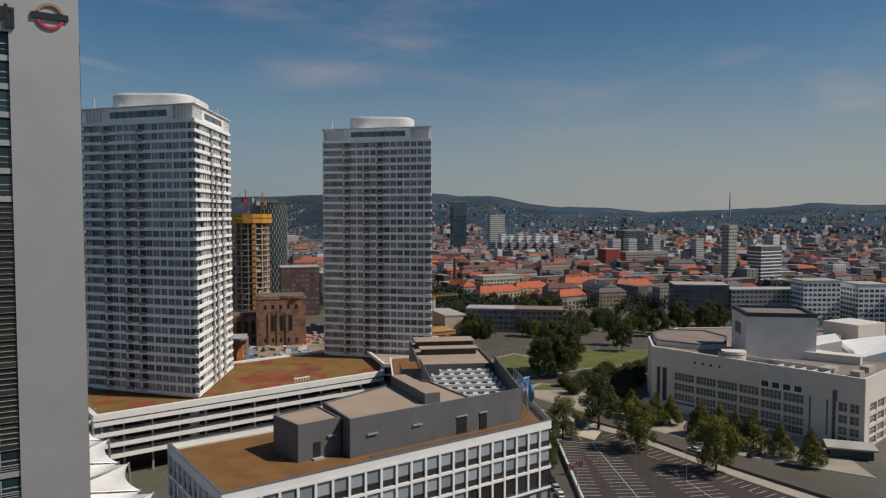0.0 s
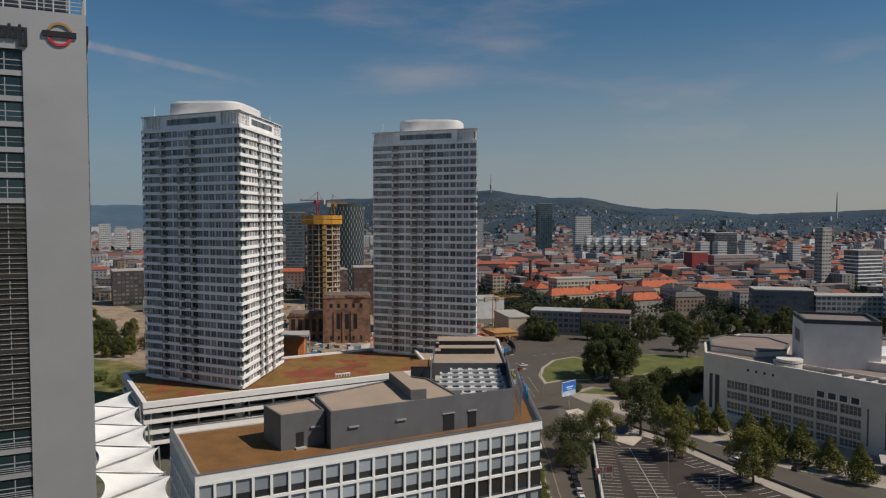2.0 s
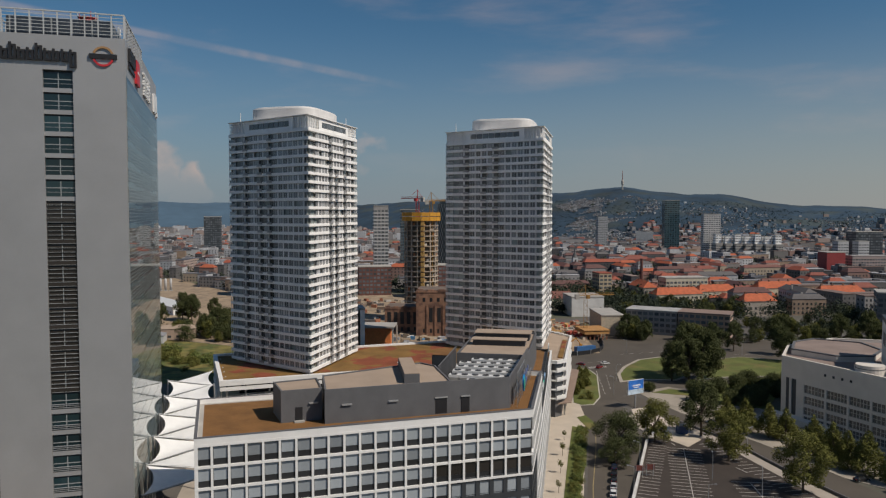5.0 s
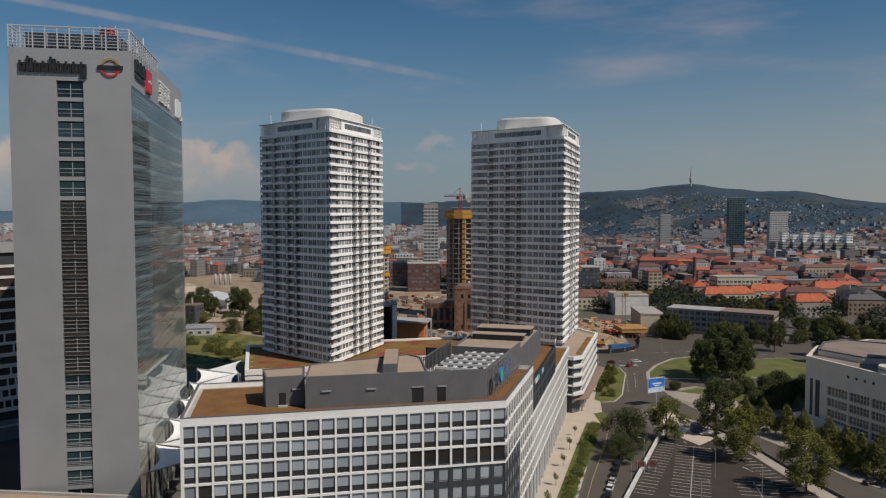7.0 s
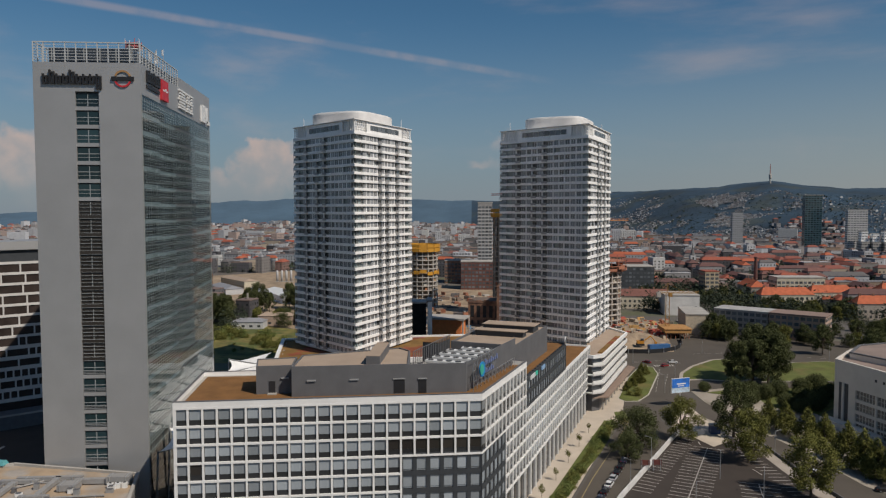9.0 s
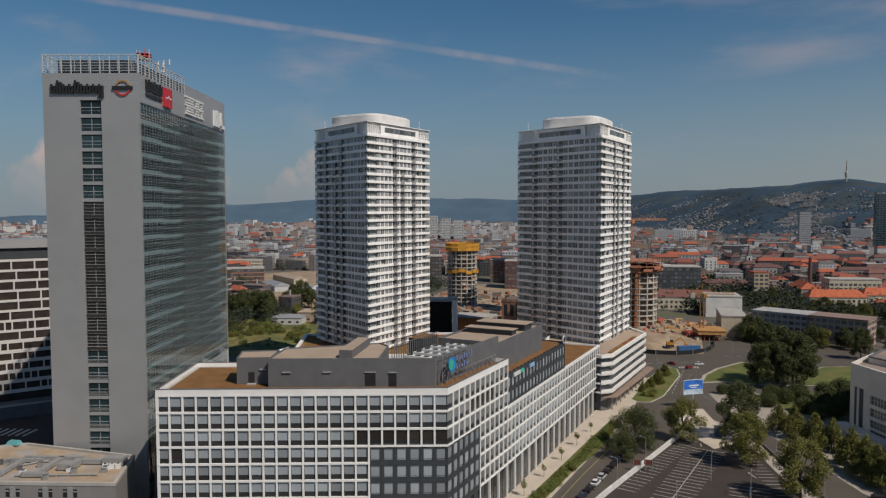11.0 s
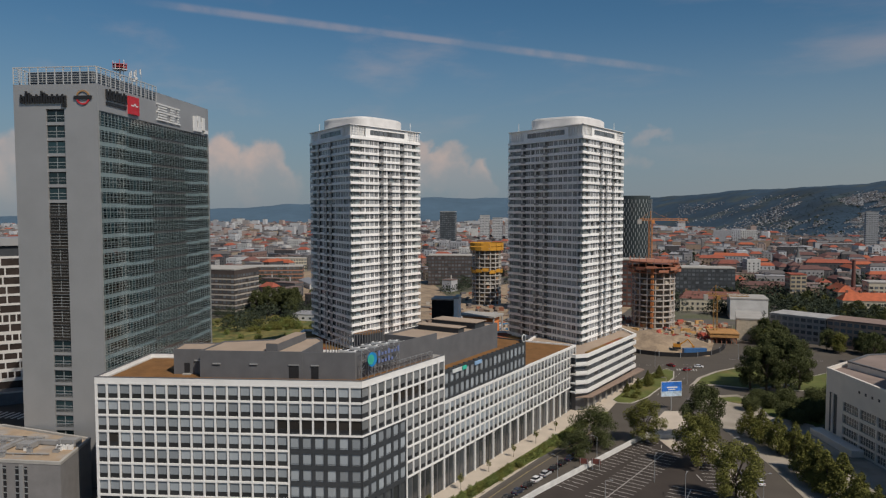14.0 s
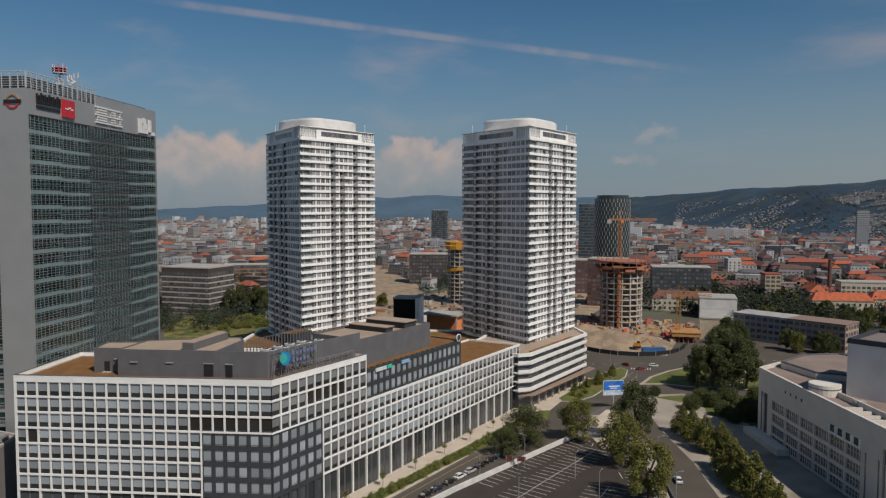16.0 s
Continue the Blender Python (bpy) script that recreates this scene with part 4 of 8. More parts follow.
    skin.v += [(*a, 1.5), (*b, 1.5), (*b, H - 7.1), (*a, H - 7.1)]
    skin.f.append((0, 1, 2, 3))
    part("outer_skin", skin, OUTER_GLASS, o, "clear outer glass skin").visible_shadow = False
    part("side_pane_rest", rest, TOWER_GLASS_ALL, o, kind="stuff")
    part("sun_fin_rest", fins, FIN_STEEL, o, "thin horizontal sun fins", kind="stuff")
    g = Geo()
    for i in range(n_p + 1):
        g.wall(Fs, max(i * L / n_p - 0.035, 0.1), min(i * L / n_p + 0.035, L), 2, H - 6.5, -0.4, -0.2)
    part("mullion_rest", g, MATT_STEEL, o, kind="stuff")
    part("side_parapet", Geo().wall(Fs, 0.25, L, H - 7.0, H, -0.8, 0.02).wall(Fs, L * 0.46, L, H, H + 2.8, -0.6, 0.0), LIGHT_GREY, o, "grey top wall")
    part("back_wall", Geo().wall(line(TF, TB), 0, l, 0, H, -0.8, 0).wall(line(TB, TL), 0, L, 0, H, -0.8, 0), LIGHT_GREY, o)
    part("roof", Geo().prism(inset(poly, 0.8), H - 0.5, H - 0.2), CONCRETE, o)
    # roof railing
    for F, a, b in ((Ff, 0, l), (Fs, 0, L * 0.46), (line(TB, TL), L * 0.5, L)):
        top = part("roof_railing", Geo().wall(F, a, b, H + 4.4, H + 4.62, -0.3, 0.0), RAIL_PAINT, o, "pale steel roof railing")
        for j in range(6):
            part("rail", Geo().wall(F, a, b, H + 0.55 + j * 0.65, H + 0.65 + j * 0.65, -0.17, -0.07), RAIL_PAINT, top)
        n = int((b - a) / 2.3)
        for i in range(n + 1):
            s = a + (b - a) * i / n
            part("post", Geo().wall(F, max(s - 0.11, 0), s + 0.11, H, H + 4.4, -0.27, -0.06), RAIL_PAINT, top)
    plant_poly = inset(poly, 2.6)
    plant = part("roof_plant", Geo().prism(plant_poly, H - 0.2, H + 3.7), mat("dark_blue_louvre", (0.035, 0.045, 0.06), 0.35), o, "dark louvred roof plant")
    for i in range(3):
        F = line(plant_poly[i], plant_poly[i + 1]) if i < 3 else None
        for j in range(int(F[3] / 3.6) + 1):
            s = min(j * 3.6 + 0.5, F[3] - 0.3)
            part("louvre_frame", Geo().wall(F, s, s + 0.25, H, H + 3.7, 0.0, 0.08), MATT_STEEL, plant)
    # writing on the walls stands as plain bars
    def letter(F, s, wide, z0, z1, material, label=""):
        """A hollow upright block, one for each character."""
        t = 0.42
        g = Geo().wall(F, s, s + t, z0, z1, 0.05, 0.5).wall(F, s + wide - t, s + wide, z0, z1 - t, 0.05, 0.5)
        g.wall(F, s + t, s + wide - t, z0, z0 + t, 0.06, 0.49).wall(F, s + t, s + wide - t, z1 - 2 * t, z1 - t, 0.06, 0.49)
        part("sign_letter", g, material, o, label)

    for i in range(9):
        letter(Ff, l * 0.09 + i * l * 0.062, l * 0.052, H - (5.0 if i < 8 else 6.1), H - 2.7 + (0.9 if i in (1, 4) else 0), BLACK, "dark sign block")
    part("sign_badge", Geo().wall(Ff, l * 0.73, l * 0.94, H - 4.1, H - 3.2, 0.05, 0.4), BLACK, o, "dark badge bar")
    red = mat("red_sign", (0.5, 0.03, 0.04), 0.5)
    for name, a0, a1, m in (("badge_arc", 200, 340, red), ("badge_arc", 20, 160, mat("ochre_sign", (0.35, 0.2, 0.09), 0.5))):
        pts = []
        for rad in (1.55, 1.95):
            ring_pts = []
            for i in range(13):
                q = radians(a0 + (a1 - a0) * i / 12)
                ring_pts.append((l * 0.835 + rad * math.cos(q), H - 3.65 + rad * math.sin(q)))
            pts.append(ring_pts)
        arc = Geo()
        for dep in (0.05, 0.3):
            for ring_pts in pts:
                for s, zz in ring_pts:
                    x, y = on(Ff, s, dep)
                    arc.v.append((x, y, zz))
        for i in range(12):
            for q0, q1 in ((0, 13), (13, 39), (39, 26), (26, 0)):
                arc.f.append((q0 + i, q0 + i + 1, q1 + i + 1, q1 + i))
        arc.f += [(0, 13, 39, 26), (12, 38, 51, 25)]
        part(name, arc, m, o)
    for i in range(6):
        letter(Fs, 4.0 + i * 1.85, 1.5, H - 3.6, H - 0.9 + (0.3 if i % 2 else 0), BLACK, "dark sign block")
    part("sign_bar", Geo().wall(Fs, 4.0, 14.6, H - 5.0, H - 4.2, 0.05, 0.35), BLACK, o)
    part("sign_square", Geo().wall(Fs, 15.6, 21.4, H - 6.0, H - 0.9, 0.05, 0.6), red, o, "red square sign")
    part("sign_chevron", Geo().wall(Fs, 16.6, 18.4, H - 3.7, H - 3.3, 0.6, 0.65).wall(Fs, 18.3, 19.4, H - 3.3, H - 2.9, 0.6, 0.65).wall(Fs, 19.3, 20.6, H - 3.7, H - 3.3, 0.6, 0.65), WHITE_METAL, o)
    for a, b in ((33, 40.4), (41.4, 45.6), (46.4, 49)):
        for j in range(7):
            cut = 0.9 if j % 3 else 0.0
            part("sign_bar", Geo().wall(Fs, a + cut, b - cut, H - 5.7 + j * 0.8, H - 5.25 + j * 0.8, 0.05, 0.5), WHITE_METAL, o, "white striped sign bar")
    for a, b, c, d in ((60, 62.4, 6.2, 1.2), (62.9, 65.2, 2.6, 0.8), (63.6, 66.0, 4.6, 2.6), (62.9, 66.4, 6.2, 4.7), (67.2, 69.0, 5.4, 1.0), (69.0, 71.6, 6.4, 5.2)):
        part("sign_bar", Geo().wall(Fs, a, b, H - c, H - d, 0.05, 0.5), WHITE_METAL, o, "white sign bar")
    # rooftop mast
    x, y, up = -66.3, 144.2, H + 3.6
    mast = part("warning_mast", Geo().tube((x, y, H), (x, y, up + 8.0), 0.2), WHITE_METAL, o, "pale lattice mast with a red ringed platform")
    for dx, dy in ((-0.7, -0.7), (0.7, -0.7), (0.7, 0.7), (-0.7, 0.7)):
        part("leg", Geo().tube((x + dx, y + dy, H), (x + dx, y + dy, up + 7), 0.08, sides=6), WHITE_METAL, mast)
    for k in range(6):
        part("brace", Geo().box(x, y, H + 1.6 + k * 1.6, 1.6, 1.6, 0.12), WHITE_METAL, mast)
    pink = mat("faded_red_paint", (0.52, 0.10, 0.10), 0.5)
    deck = part("platform", Geo().lathe(x, y, [(0.3, up + 6.2), (2.2, up + 6.2), (2.2, up + 6.35), (0.3, up + 6.35)], 16), WHITE_METAL, mast, "ring platform with railing")
    for k in range(2):
        q = up + 7.0 + k * 0.75
        part("railing", Geo().lathe(x, y, [(2.0, q), (2.14, q), (2.14, q + 0.16), (2.0, q + 0.16)], 16), pink, deck, "red hoop")
    for k in range(10):
        c, s_ = 2.07 * math.cos(k * math.pi / 5), 2.07 * math.sin(k * math.pi / 5)
        part("railing_post", Geo().tube((x + c, y + s_, up + 6.3), (x + c, y + s_, up + (8.4 if k % 3 else 9.1)), 0.09, sides=6), pink if k % 2 else WHITE_METAL, deck)
    for i in range(7):
        x, y = -60.8 + i * 0.75, 144.6 - (i % 3) * 0.8
        top = H + 9.4 - (i * 5 % 3) * 0.9
        pole = part("antenna_pole", Geo().tube((x, y, H), (x, y, top), 0.07), STEEL, o)
        part("antenna", Geo().box(x, y - 0.3, top - 1.9, 0.4, 0.25, 1.5), WHITE_METAL, pole, "white panel antenna")
        if i % 2:
            part("dish", Geo().tube((x, y - 0.2, top - 2.9), (x + 0.15, y - 0.4, top - 2.9), 0.55, 0.5, 12), WHITE_METAL, pole, "round dish")


build_glass_tower()

# ---- theatre ----
THEATRE_GLASS = glass("theatre_window_glass", (0.14, 0.13, 0.12), 0.15, "island", 0.7)


def build_theatre():
    A, D = (119.5, 277.5), (163.4, 213.2)
    poly = [A, D, (200, 239), (232, 290), (205, 318), (150, 322), (127, 300)]
    o = thing("theatre", A[0], A[1], 0, "large pale stone theatre with stage tower and terraces", "theatre")
    STONE = mat("pale_stone_wall", (0.63, 0.585, 0.525), 0.75, 0.06, 0.2, bump=0.05)
    part("body", Geo().prism(inset(poly, 0.7), 0, 21.6), STONE, o)
    part("parapet", Geo().ring(poly, inset(poly, 0.8), 18.0, 23.0), STONE, o)
    part("coping", Geo().ring(inset(poly, -0.05), inset(poly, 0.85), 23.0, 23.15), STONE, o)
    PINK_ROOF = mat("pinkish_felt_roof", (0.24, 0.185, 0.16), 0.95, 0.14, 0.12, 4.0)
    part("roof", Geo().prism(inset(poly, 0.8), 21.6, 22.0), PINK_ROOF, o, "pinkish gravel roof")
    rows = ((0.6, 3.0), (3.7, 6.3), (7.5, 10.2), (11.4, 14.3))
    top = rows[-1][1]

    def bays(F, marks):
        lo, hi = marks[0], marks[-1]
        z = 0
        for z0, z1 in rows:
            part("facade_band", Geo().wall(F, lo, hi, z, z0, -0.7, 0), STONE, o)
            z = z1
        part("facade_wall", Geo().wall(F, lo, hi, top, 18, -0.7, 0), STONE, o, "plain pale stone wall")
        for s in marks:
            part("pilaster", Geo().wall(F, s - 0.4, s + 0.4, 0.1, top, -0.6, 0.06), STONE, o)
        for z0, z1 in rows:
            for s, e in zip(marks, marks[1:]):
                pane = part("window", Geo().wall(F, s + 0.4, e - 0.4, z0, z1, -0.6, -0.5), THEATRE_GLASS, o)
                bars = Geo().wall(F, s + 0.4, e - 0.4, (z0 + z1) / 2 - 0.05, (z0 + z1) / 2 + 0.05, -0.5, -0.42)
                k = max(2, round((e - s) / 1.5))
                for j in range(1, k):
                    q = s + 0.5 + (e - s - 1.0) * j / k
                    bars.wall(F, q - 0.07, q + 0.07, z0, z1, -0.5, -0.38)
                part("window_bar", bars, STONE, pane)

    def plain(F, s0, s1, z0=0, depth=0.0):
        part("facade_wall", Geo().wall(F, s0, s1, z0, 18, -0.7, depth), STONE, o, "plain pale stone wall")

    F = line(A, D)
    L = F[3]
    plain(F, 0, 9.5)
    bays(F, (9.5, 18.7, 27.4, 35.7, 43.7, 51.6, 59.2))
    plain(F, 59.2, 67.9)
    # the notch's shade is put into its dark grey colour
    part("notch", Geo().wall(F, 67.9, 69.5, 0, 18, -0.7, -0.55), DARK_GREY, o, "wall notch coloured dark for its shade")
    bays(F, (69.5, 73.0, 76.6))
    plain(F, 76.6, L)
    for s in (60.6, 66.1):
        part("slot_window", Geo().wall(F, s, s + 0.6, 2.5, 14.5, -0.3, 0.04), THEATRE_GLASS, o)
    for i in range(4):
        s = 44.2 + i * 3.8
        part("high_window", Geo().wall(F, s, s + 2.7, 15.1, 17.1, -0.3, 0.03), DIM_GLASS_ALL, o)
        part("high_window_frame", Geo().wall(F, s - 0.25, s + 2.95, 14.8, 15.1, -0.1, 0.4).wall(F, s - 0.25, s, 15.1, 17.2, -0.1, 0.4).wall(F, s + 2.7, s + 2.95, 15.1, 17.2, -0.1, 0.4), WHITE, o)
    for i in range(4):
        part("small_window", Geo().wall(F, 18 + i * 3.3, 18.9 + i * 3.3, 18.9, 19.8, -0.3, 0.04), BLACK, o)
    G = line(D, poly[2])
    plain(G, 0, 4)
    n = 5
    bays(G, [4 + (G[3] - 8) * i / n for i in range(n + 1)])
    plain(G, G[3] - 4, G[3])
    plain(line(poly[-1], A), 0, line(poly[-1], A)[3])
    # entrance gap with pillars near the corner
    # no gap is cut: a dark panel gives the open portico's shade
    part("portico", Geo().wall(F, 2.2, 6.6, 2.4, 15.5, -0.3, 0.03), ANTHRACITE, o, "dark panel for the shade in the tall portico")
    part("portico_pillar", Geo().wall(F, 3.9, 4.8, 2.4, 15.5, 0.0, 0.4), STONE, o)
    part("terrace", Geo().wall(F, -2, 22, 0, 2.2, 0.08, 4.0), STONE, o, "low stone terrace")
    # low flat-roofed drive-in beside the corner
    part("drive_in_roof", Geo().prism([(147, 208), (160, 202), (164, 210), (151, 216)], 3.1, 3.6), CONCRETE, o, "low concrete drive-in roof")
    # shade under the roof is put in as a solid dark block
    part("drive_in", Geo().prism([(148.5, 208.6), (159.6, 203.6), (162.4, 209.6), (151.3, 214.6)], 0, 3.1), ANTHRACITE, o, "dark solid for the shade under the drive-in roof")
    # round foyer top
    pts = [(125, 286), (137, 274), (150, 276), (158, 290), (156, 306), (140, 312), (130, 303)]
    part("foyer_top", Geo().prism(pts, 21.8, 23.9), STONE, o)
    part("foyer_roof", Geo().prism(inset(pts, 0.8), 23.9, 24.0), PINK_ROOF, o)
    part("foyer_edge", Geo().ring(inset(pts, -0.1), inset(pts, 0.8), 23.9, 24.4), DARK_GREY, o, "dark foyer roof edge")
    part("stair_drum", Geo().lathe(141.5, 255, [(4.4, 21.8), (4.4, 25.2), (4.0, 25.2)], 24), STONE, o, "round stair drum")
    part("drum_roof", Geo().lathe(141.5, 255, [(4.0, 24.9), (4.0, 25.05), (0.1, 25.1)], 24), CONCRETE, o)
    part("drum_stripe", Geo().lathe(141.5, 255, [(4.45, 23.9), (4.45, 24.2)], 24), DARK_GREY, o)
    for k in range(5):
        part("roof_beam", Geo().box(150 + k * 2.2, 239 - k * 3.2, 22, 5, 0.5, 0.9, 33), STONE, o)
    for cx, cy, sx, sy, hz in ((163, 231, 7, 4, 1.6), (167, 222, 4, 3, 2.0), (151, 246, 3, 2, 1.4), (176, 229, 6, 3, 2.0), (178, 258, 3, 8, 2.0)):
        part("roof_box", Geo().box(cx, cy, 21.9, sx, sy, hz, 33), CONCRETE, o)
    part("plant_house", Geo().wall(line((164.5, 252), (180, 238)), 0, 20.9, 22, 25, -6, 0), STONE, o, "low roof plant house")
    part("terrace_wall", Geo().wall(line((139, 262), (163, 227)), 0, 42, 22, 23.6, -0.2, 0.2), STONE, o, "low inner roof wall")
    fly = [(147.0, 256.0), (170.6, 249.2), (177.6, 270.5), (153.4, 278.5)]
    part("stage_tower", Geo().prism(fly, 21.8, 37.6), mat("stage_render", (0.66, 0.64, 0.61), 0.8, 0.08, 0.2), o, "plain white stage tower")
    part("stage_tower_top", Geo().ring(inset(fly, -0.15), inset(fly, 0.9), 37.6, 39.1), ANTHRACITE, o, "dark top edge")
    part("stage_roof", Geo().prism(inset(fly, 0.8), 37.6, 38.2), mat("brown_sheet_roof", (0.20, 0.17, 0.15), 0.8), o)
    part("louvre", Geo().wall(line(fly[3], fly[0]), 6, 15, 29.5, 34, -0.1, 0.08), DARK_GREY, o)
    part("rear_hall", Geo().box(214, 288, 21.8, 18, 16, 8, 20), STONE, o)
    part("sail_roof", Geo().prism([(186, 246), (196, 242), (212, 264), (198, 274)], 21.8, [23, 26.5, 28, 24.5]), WHITE, o, "sloping white sail roof")
    part("sail_roof", Geo().prism([(178, 268), (190, 262), (197, 276), (184, 284)], 21.8, [23, 26.5, 27, 23.5]), WHITE, o, "sloping white sail roof")
    part("roof_kiosk", Geo().box(200, 281, 21.8, 5, 3, 3.6, 20), mat("orange_box", (0.5, 0.22, 0.05), 0.6), o, "small orange roof hut")


build_theatre()

# ---- trees ----
def inside(poly, x, y):
    hit = False
    for k in range(len(poly)):
        (x0, y0), (x1, y1) = poly[k - 1], poly[k]
        if (y0 > y) != (y1 > y) and x < (x1 - x0) * (y - y0) / (y1 - y0) + x0:
            hit = not hit
    return hit


def leaf_cloud(rng, blobs, count, size):
    """Many small leaf sprays scattered through overlapping lobes."""
    g = Geo()
    total = sum(r * r for *_, r in blobs)
    for x, y, z, r in blobs:
        for _ in range(max(int(count * r * r / total), 3)):
            d = Vector((rng.gauss(0, 1), rng.gauss(0, 1), rng.gauss(0, 1))).normalized()
            p = Vector((x, y, z)) + d * r * (1.1 - 0.7 * rng.random() ** 1.6)
            u = Vector((rng.gauss(0, 1), rng.gauss(0, 1), rng.gauss(0, 0.7))).normalized()
            w = (d + Vector((rng.gauss(0, 0.45), rng.gauss(0, 0.45), rng.gauss(0.25, 0.45)))).normalized()
            v = u.cross(w).normalized()
            s = size * (0.5 + rng.random())
            k = len(g.v)
            g.v += [tuple(p + u * s), tuple(p + v * s * 0.55 + w * s * 0.25), tuple(p - u * s), tuple(p - v * s * 0.55 + w * s * 0.1)]
            g.f.append((k, k + 1, k + 2, k + 3))
    return g


def tree(height, width, seed, dark=False, shape="round", label="", leaves=13000, leaf=0.36):
    rng = random.Random(seed)
    o = thing("tree", 0, 0, 0, label or "broad green street tree with a full crown", "tree", "street trees")
    trunk = Geo().tube((0, 0, 0), (0.1, 0.1, height * 0.3), 0.045 * height * 0.5, 0.03 * height * 0.5, 8)
    limbs, blobs = Geo(), []
    n = 30
    for i in range(n):
        a = 2 * math.pi * (i * 0.618) + rng.uniform(-0.5, 0.5)
        k = (i + 0.5) / n
        if shape == "cone":
            z, rad = height * (0.14 + 0.8 * k), width / 2 * (1 - k) * rng.uniform(0.6, 1.0) + 0.15
            r = width * 0.2 * (1.2 - k) * rng.uniform(0.8, 1.2)
        elif shape == "ball":
            z, rad = height * (0.28 + 0.42 * k), width * 0.22 * math.sin(math.pi * (0.15 + 0.7 * k))
            r = width * 0.23 + height * 0.04 * math.sin(math.pi * k)
        else:
            z, rad = height * (0.17 + 0.73 * k), width * 0.42 * math.sin(math.pi * (0.24 + 0.66 * k)) * rng.uniform(0.35, 1.12)
            r = width * rng.uniform(0.075, 0.165)
        x, y = rad * math.cos(a), rad * math.sin(a)
        blobs.append((x, y, z, r))
        if i % 3 == 0:
            limbs.tube((0, 0, height * (0.22 + 0.25 * k)), (x * 0.8, y * 0.8, z), 0.012 * height, 0.005 * height, 5)
    part("trunk", trunk, BARK, o)
    part("limb", limbs, BARK, o)
    part("crown", leaf_cloud(rng, blobs, leaves, 0.14 * height ** 0.5 * leaf), LEAF_DARK if dark else LEAF, o)
    return o


BROAD = tree(14, 12, 1)
TALL = tree(17, 11, 2, True, label="tall dark green tree with a ragged crown")
CONE = tree(10, 6.5, 3, False, "cone", "small conical green tree", 7000, 0.42)
BALL = tree(7, 9, 4, True, "ball", "clipped round dark bush tree", 9000, 0.6)
LOW = tree(10, 13, 5, True, label="low wide dark green tree")
FAR = [tree(15, 12, 31, True, "round", "dark green tree among the houses", 4200, 0.62), tree(11, 13, 32, True, "round", "wide dark green tree among the houses", 4200, 0.62), tree(13, 11, 33, False, "round", "green tree among the houses", 4200, 0.62)]
PROTO_USED = set()


def plant(proto, x, y, size=1.0, turn=0.0, z=0.1):
    m = pose(x, y, z, 0, 0, turn)
    if proto.name in PROTO_USED:
        ob = copy_thing(proto, m)
    else:
        PROTO_USED.add(proto.name)
        ob = proto
        ob.matrix_basis = m
    ob.scale = (size, size, size)
    return ob


for k, (x, y, s) in enumerate([(71, 237, 1.05), (91.5, 222.5, 1.18), (106.5, 200, 1.22)]):
    plant(BROAD, x, y, s, 70 * k)
for k, (x, y, s) in enumerate([(-243, 434, 1.0), (-236, 440, 0.9), (-229, 463, 1.0), (-250, 428, 0.85), (-262, 420, 0.9), (-222, 455, 1.1), (-248, 443, 1.3), (-230, 457, 1.25), (-228, 378, 1.2), (-233, 384, 1.1), (-183, 402, 0.85), (-176, 406, 1.1), (-178, 398, 0.75), (-220, 372, 0.9), (-236, 480, 1.0), (-215, 474, 0.9), (-262, 450, 1.0), (-247, 366, 1.15), (-241, 372, 1.3), (-243, 386, 1.2), (-236, 392, 1.1), (-252, 378, 1.0), (-230, 384, 0.8)]):
    plant(TALL, x, y, s, 61 * k)
plant(LOW, 58.8, 223, 1.3, 10)
plant(LOW, 57.6, 212, 0.8, 70)
for k, (x, y, s) in enumerate([(87, 247, 1.22), (86.5, 330, 1.15), (100, 333, 1.5), (93.5, 327, 1.25), (94, 339, 1.55), (104, 341, 1.3), (148, 386, 1.0), (128, 412, 1.0), (78, 452, 0.8), (73, 448, 0.9), (188, 430, 1.1), (204, 436, 1.3), (216, 428, 1.2), (150, 405, 1.0), (225, 440, 1.3), (236, 446, 1.1)]):
    plant(TALL, x, y, s, 50 * k)
for k, (x, y, s) in enumerate([(98, 264, 1.1), (103, 257.5, 1.2), (109, 249.5, 1.25), (114, 248, 1.15), (119, 235, 1.3), (122.5, 228, 1.3), (125, 223, 1.2), (129, 219, 1.35), (133.5, 211, 1.15), (137.5, 202, 1.2), (47, 318, 0.6), (48.5, 330, 0.55), (46.5, 306, 0.5), (45.5, 340, 0.4), (49.5, 312, 0.45), (45, 297, 0.45)]):
    plant(CONE, x, y, s, 40 * k)
for k, (x, y, s) in enumerate([(75, 308, 0.62), (93, 296, 0.85), (103, 311, 1.0), (111, 301.5, 0.95), (117, 301, 0.95), (118, 326, 1.05), (128, 324, 1.0), (121, 315, 1.0), (112, 318, 1.0), (98, 304, 0.9), (105, 293, 0.85), (110, 287, 0.8), (136, 330, 1.0), (126, 308, 0.9), (93, 310, 0.8), (144, 337, 1.0), (115, 293, 0.9)]):
    plant(BALL, x, y, s, 33 * k)

rng = random.Random(11)
spots = []
for x0, x1, y0, y1, n in ((68, 150, 436, 446, 14), (140, 420, 470, 488, 34), (145, 300, 440, 470, 16), (74, 160, 480, 590, 42), (-10, 110, 590, 625, 26), (180, 300, 490, 560, 18), (-215, -150, 380, 404, 22), (-186, -168, 392, 412, 6), (-205, -180, 435, 460, 8), (-120, -95, 300, 330, 5)):
    for _ in range(n):
        spots.append((rng.uniform(x0, x1), rng.uniform(y0, y1)))
for k, (x, y) in enumerate(spots):
    plant(FAR[k % 3], x, y, rng.uniform(0.55, 0.95), rng.uniform(0, 360), 0.0)


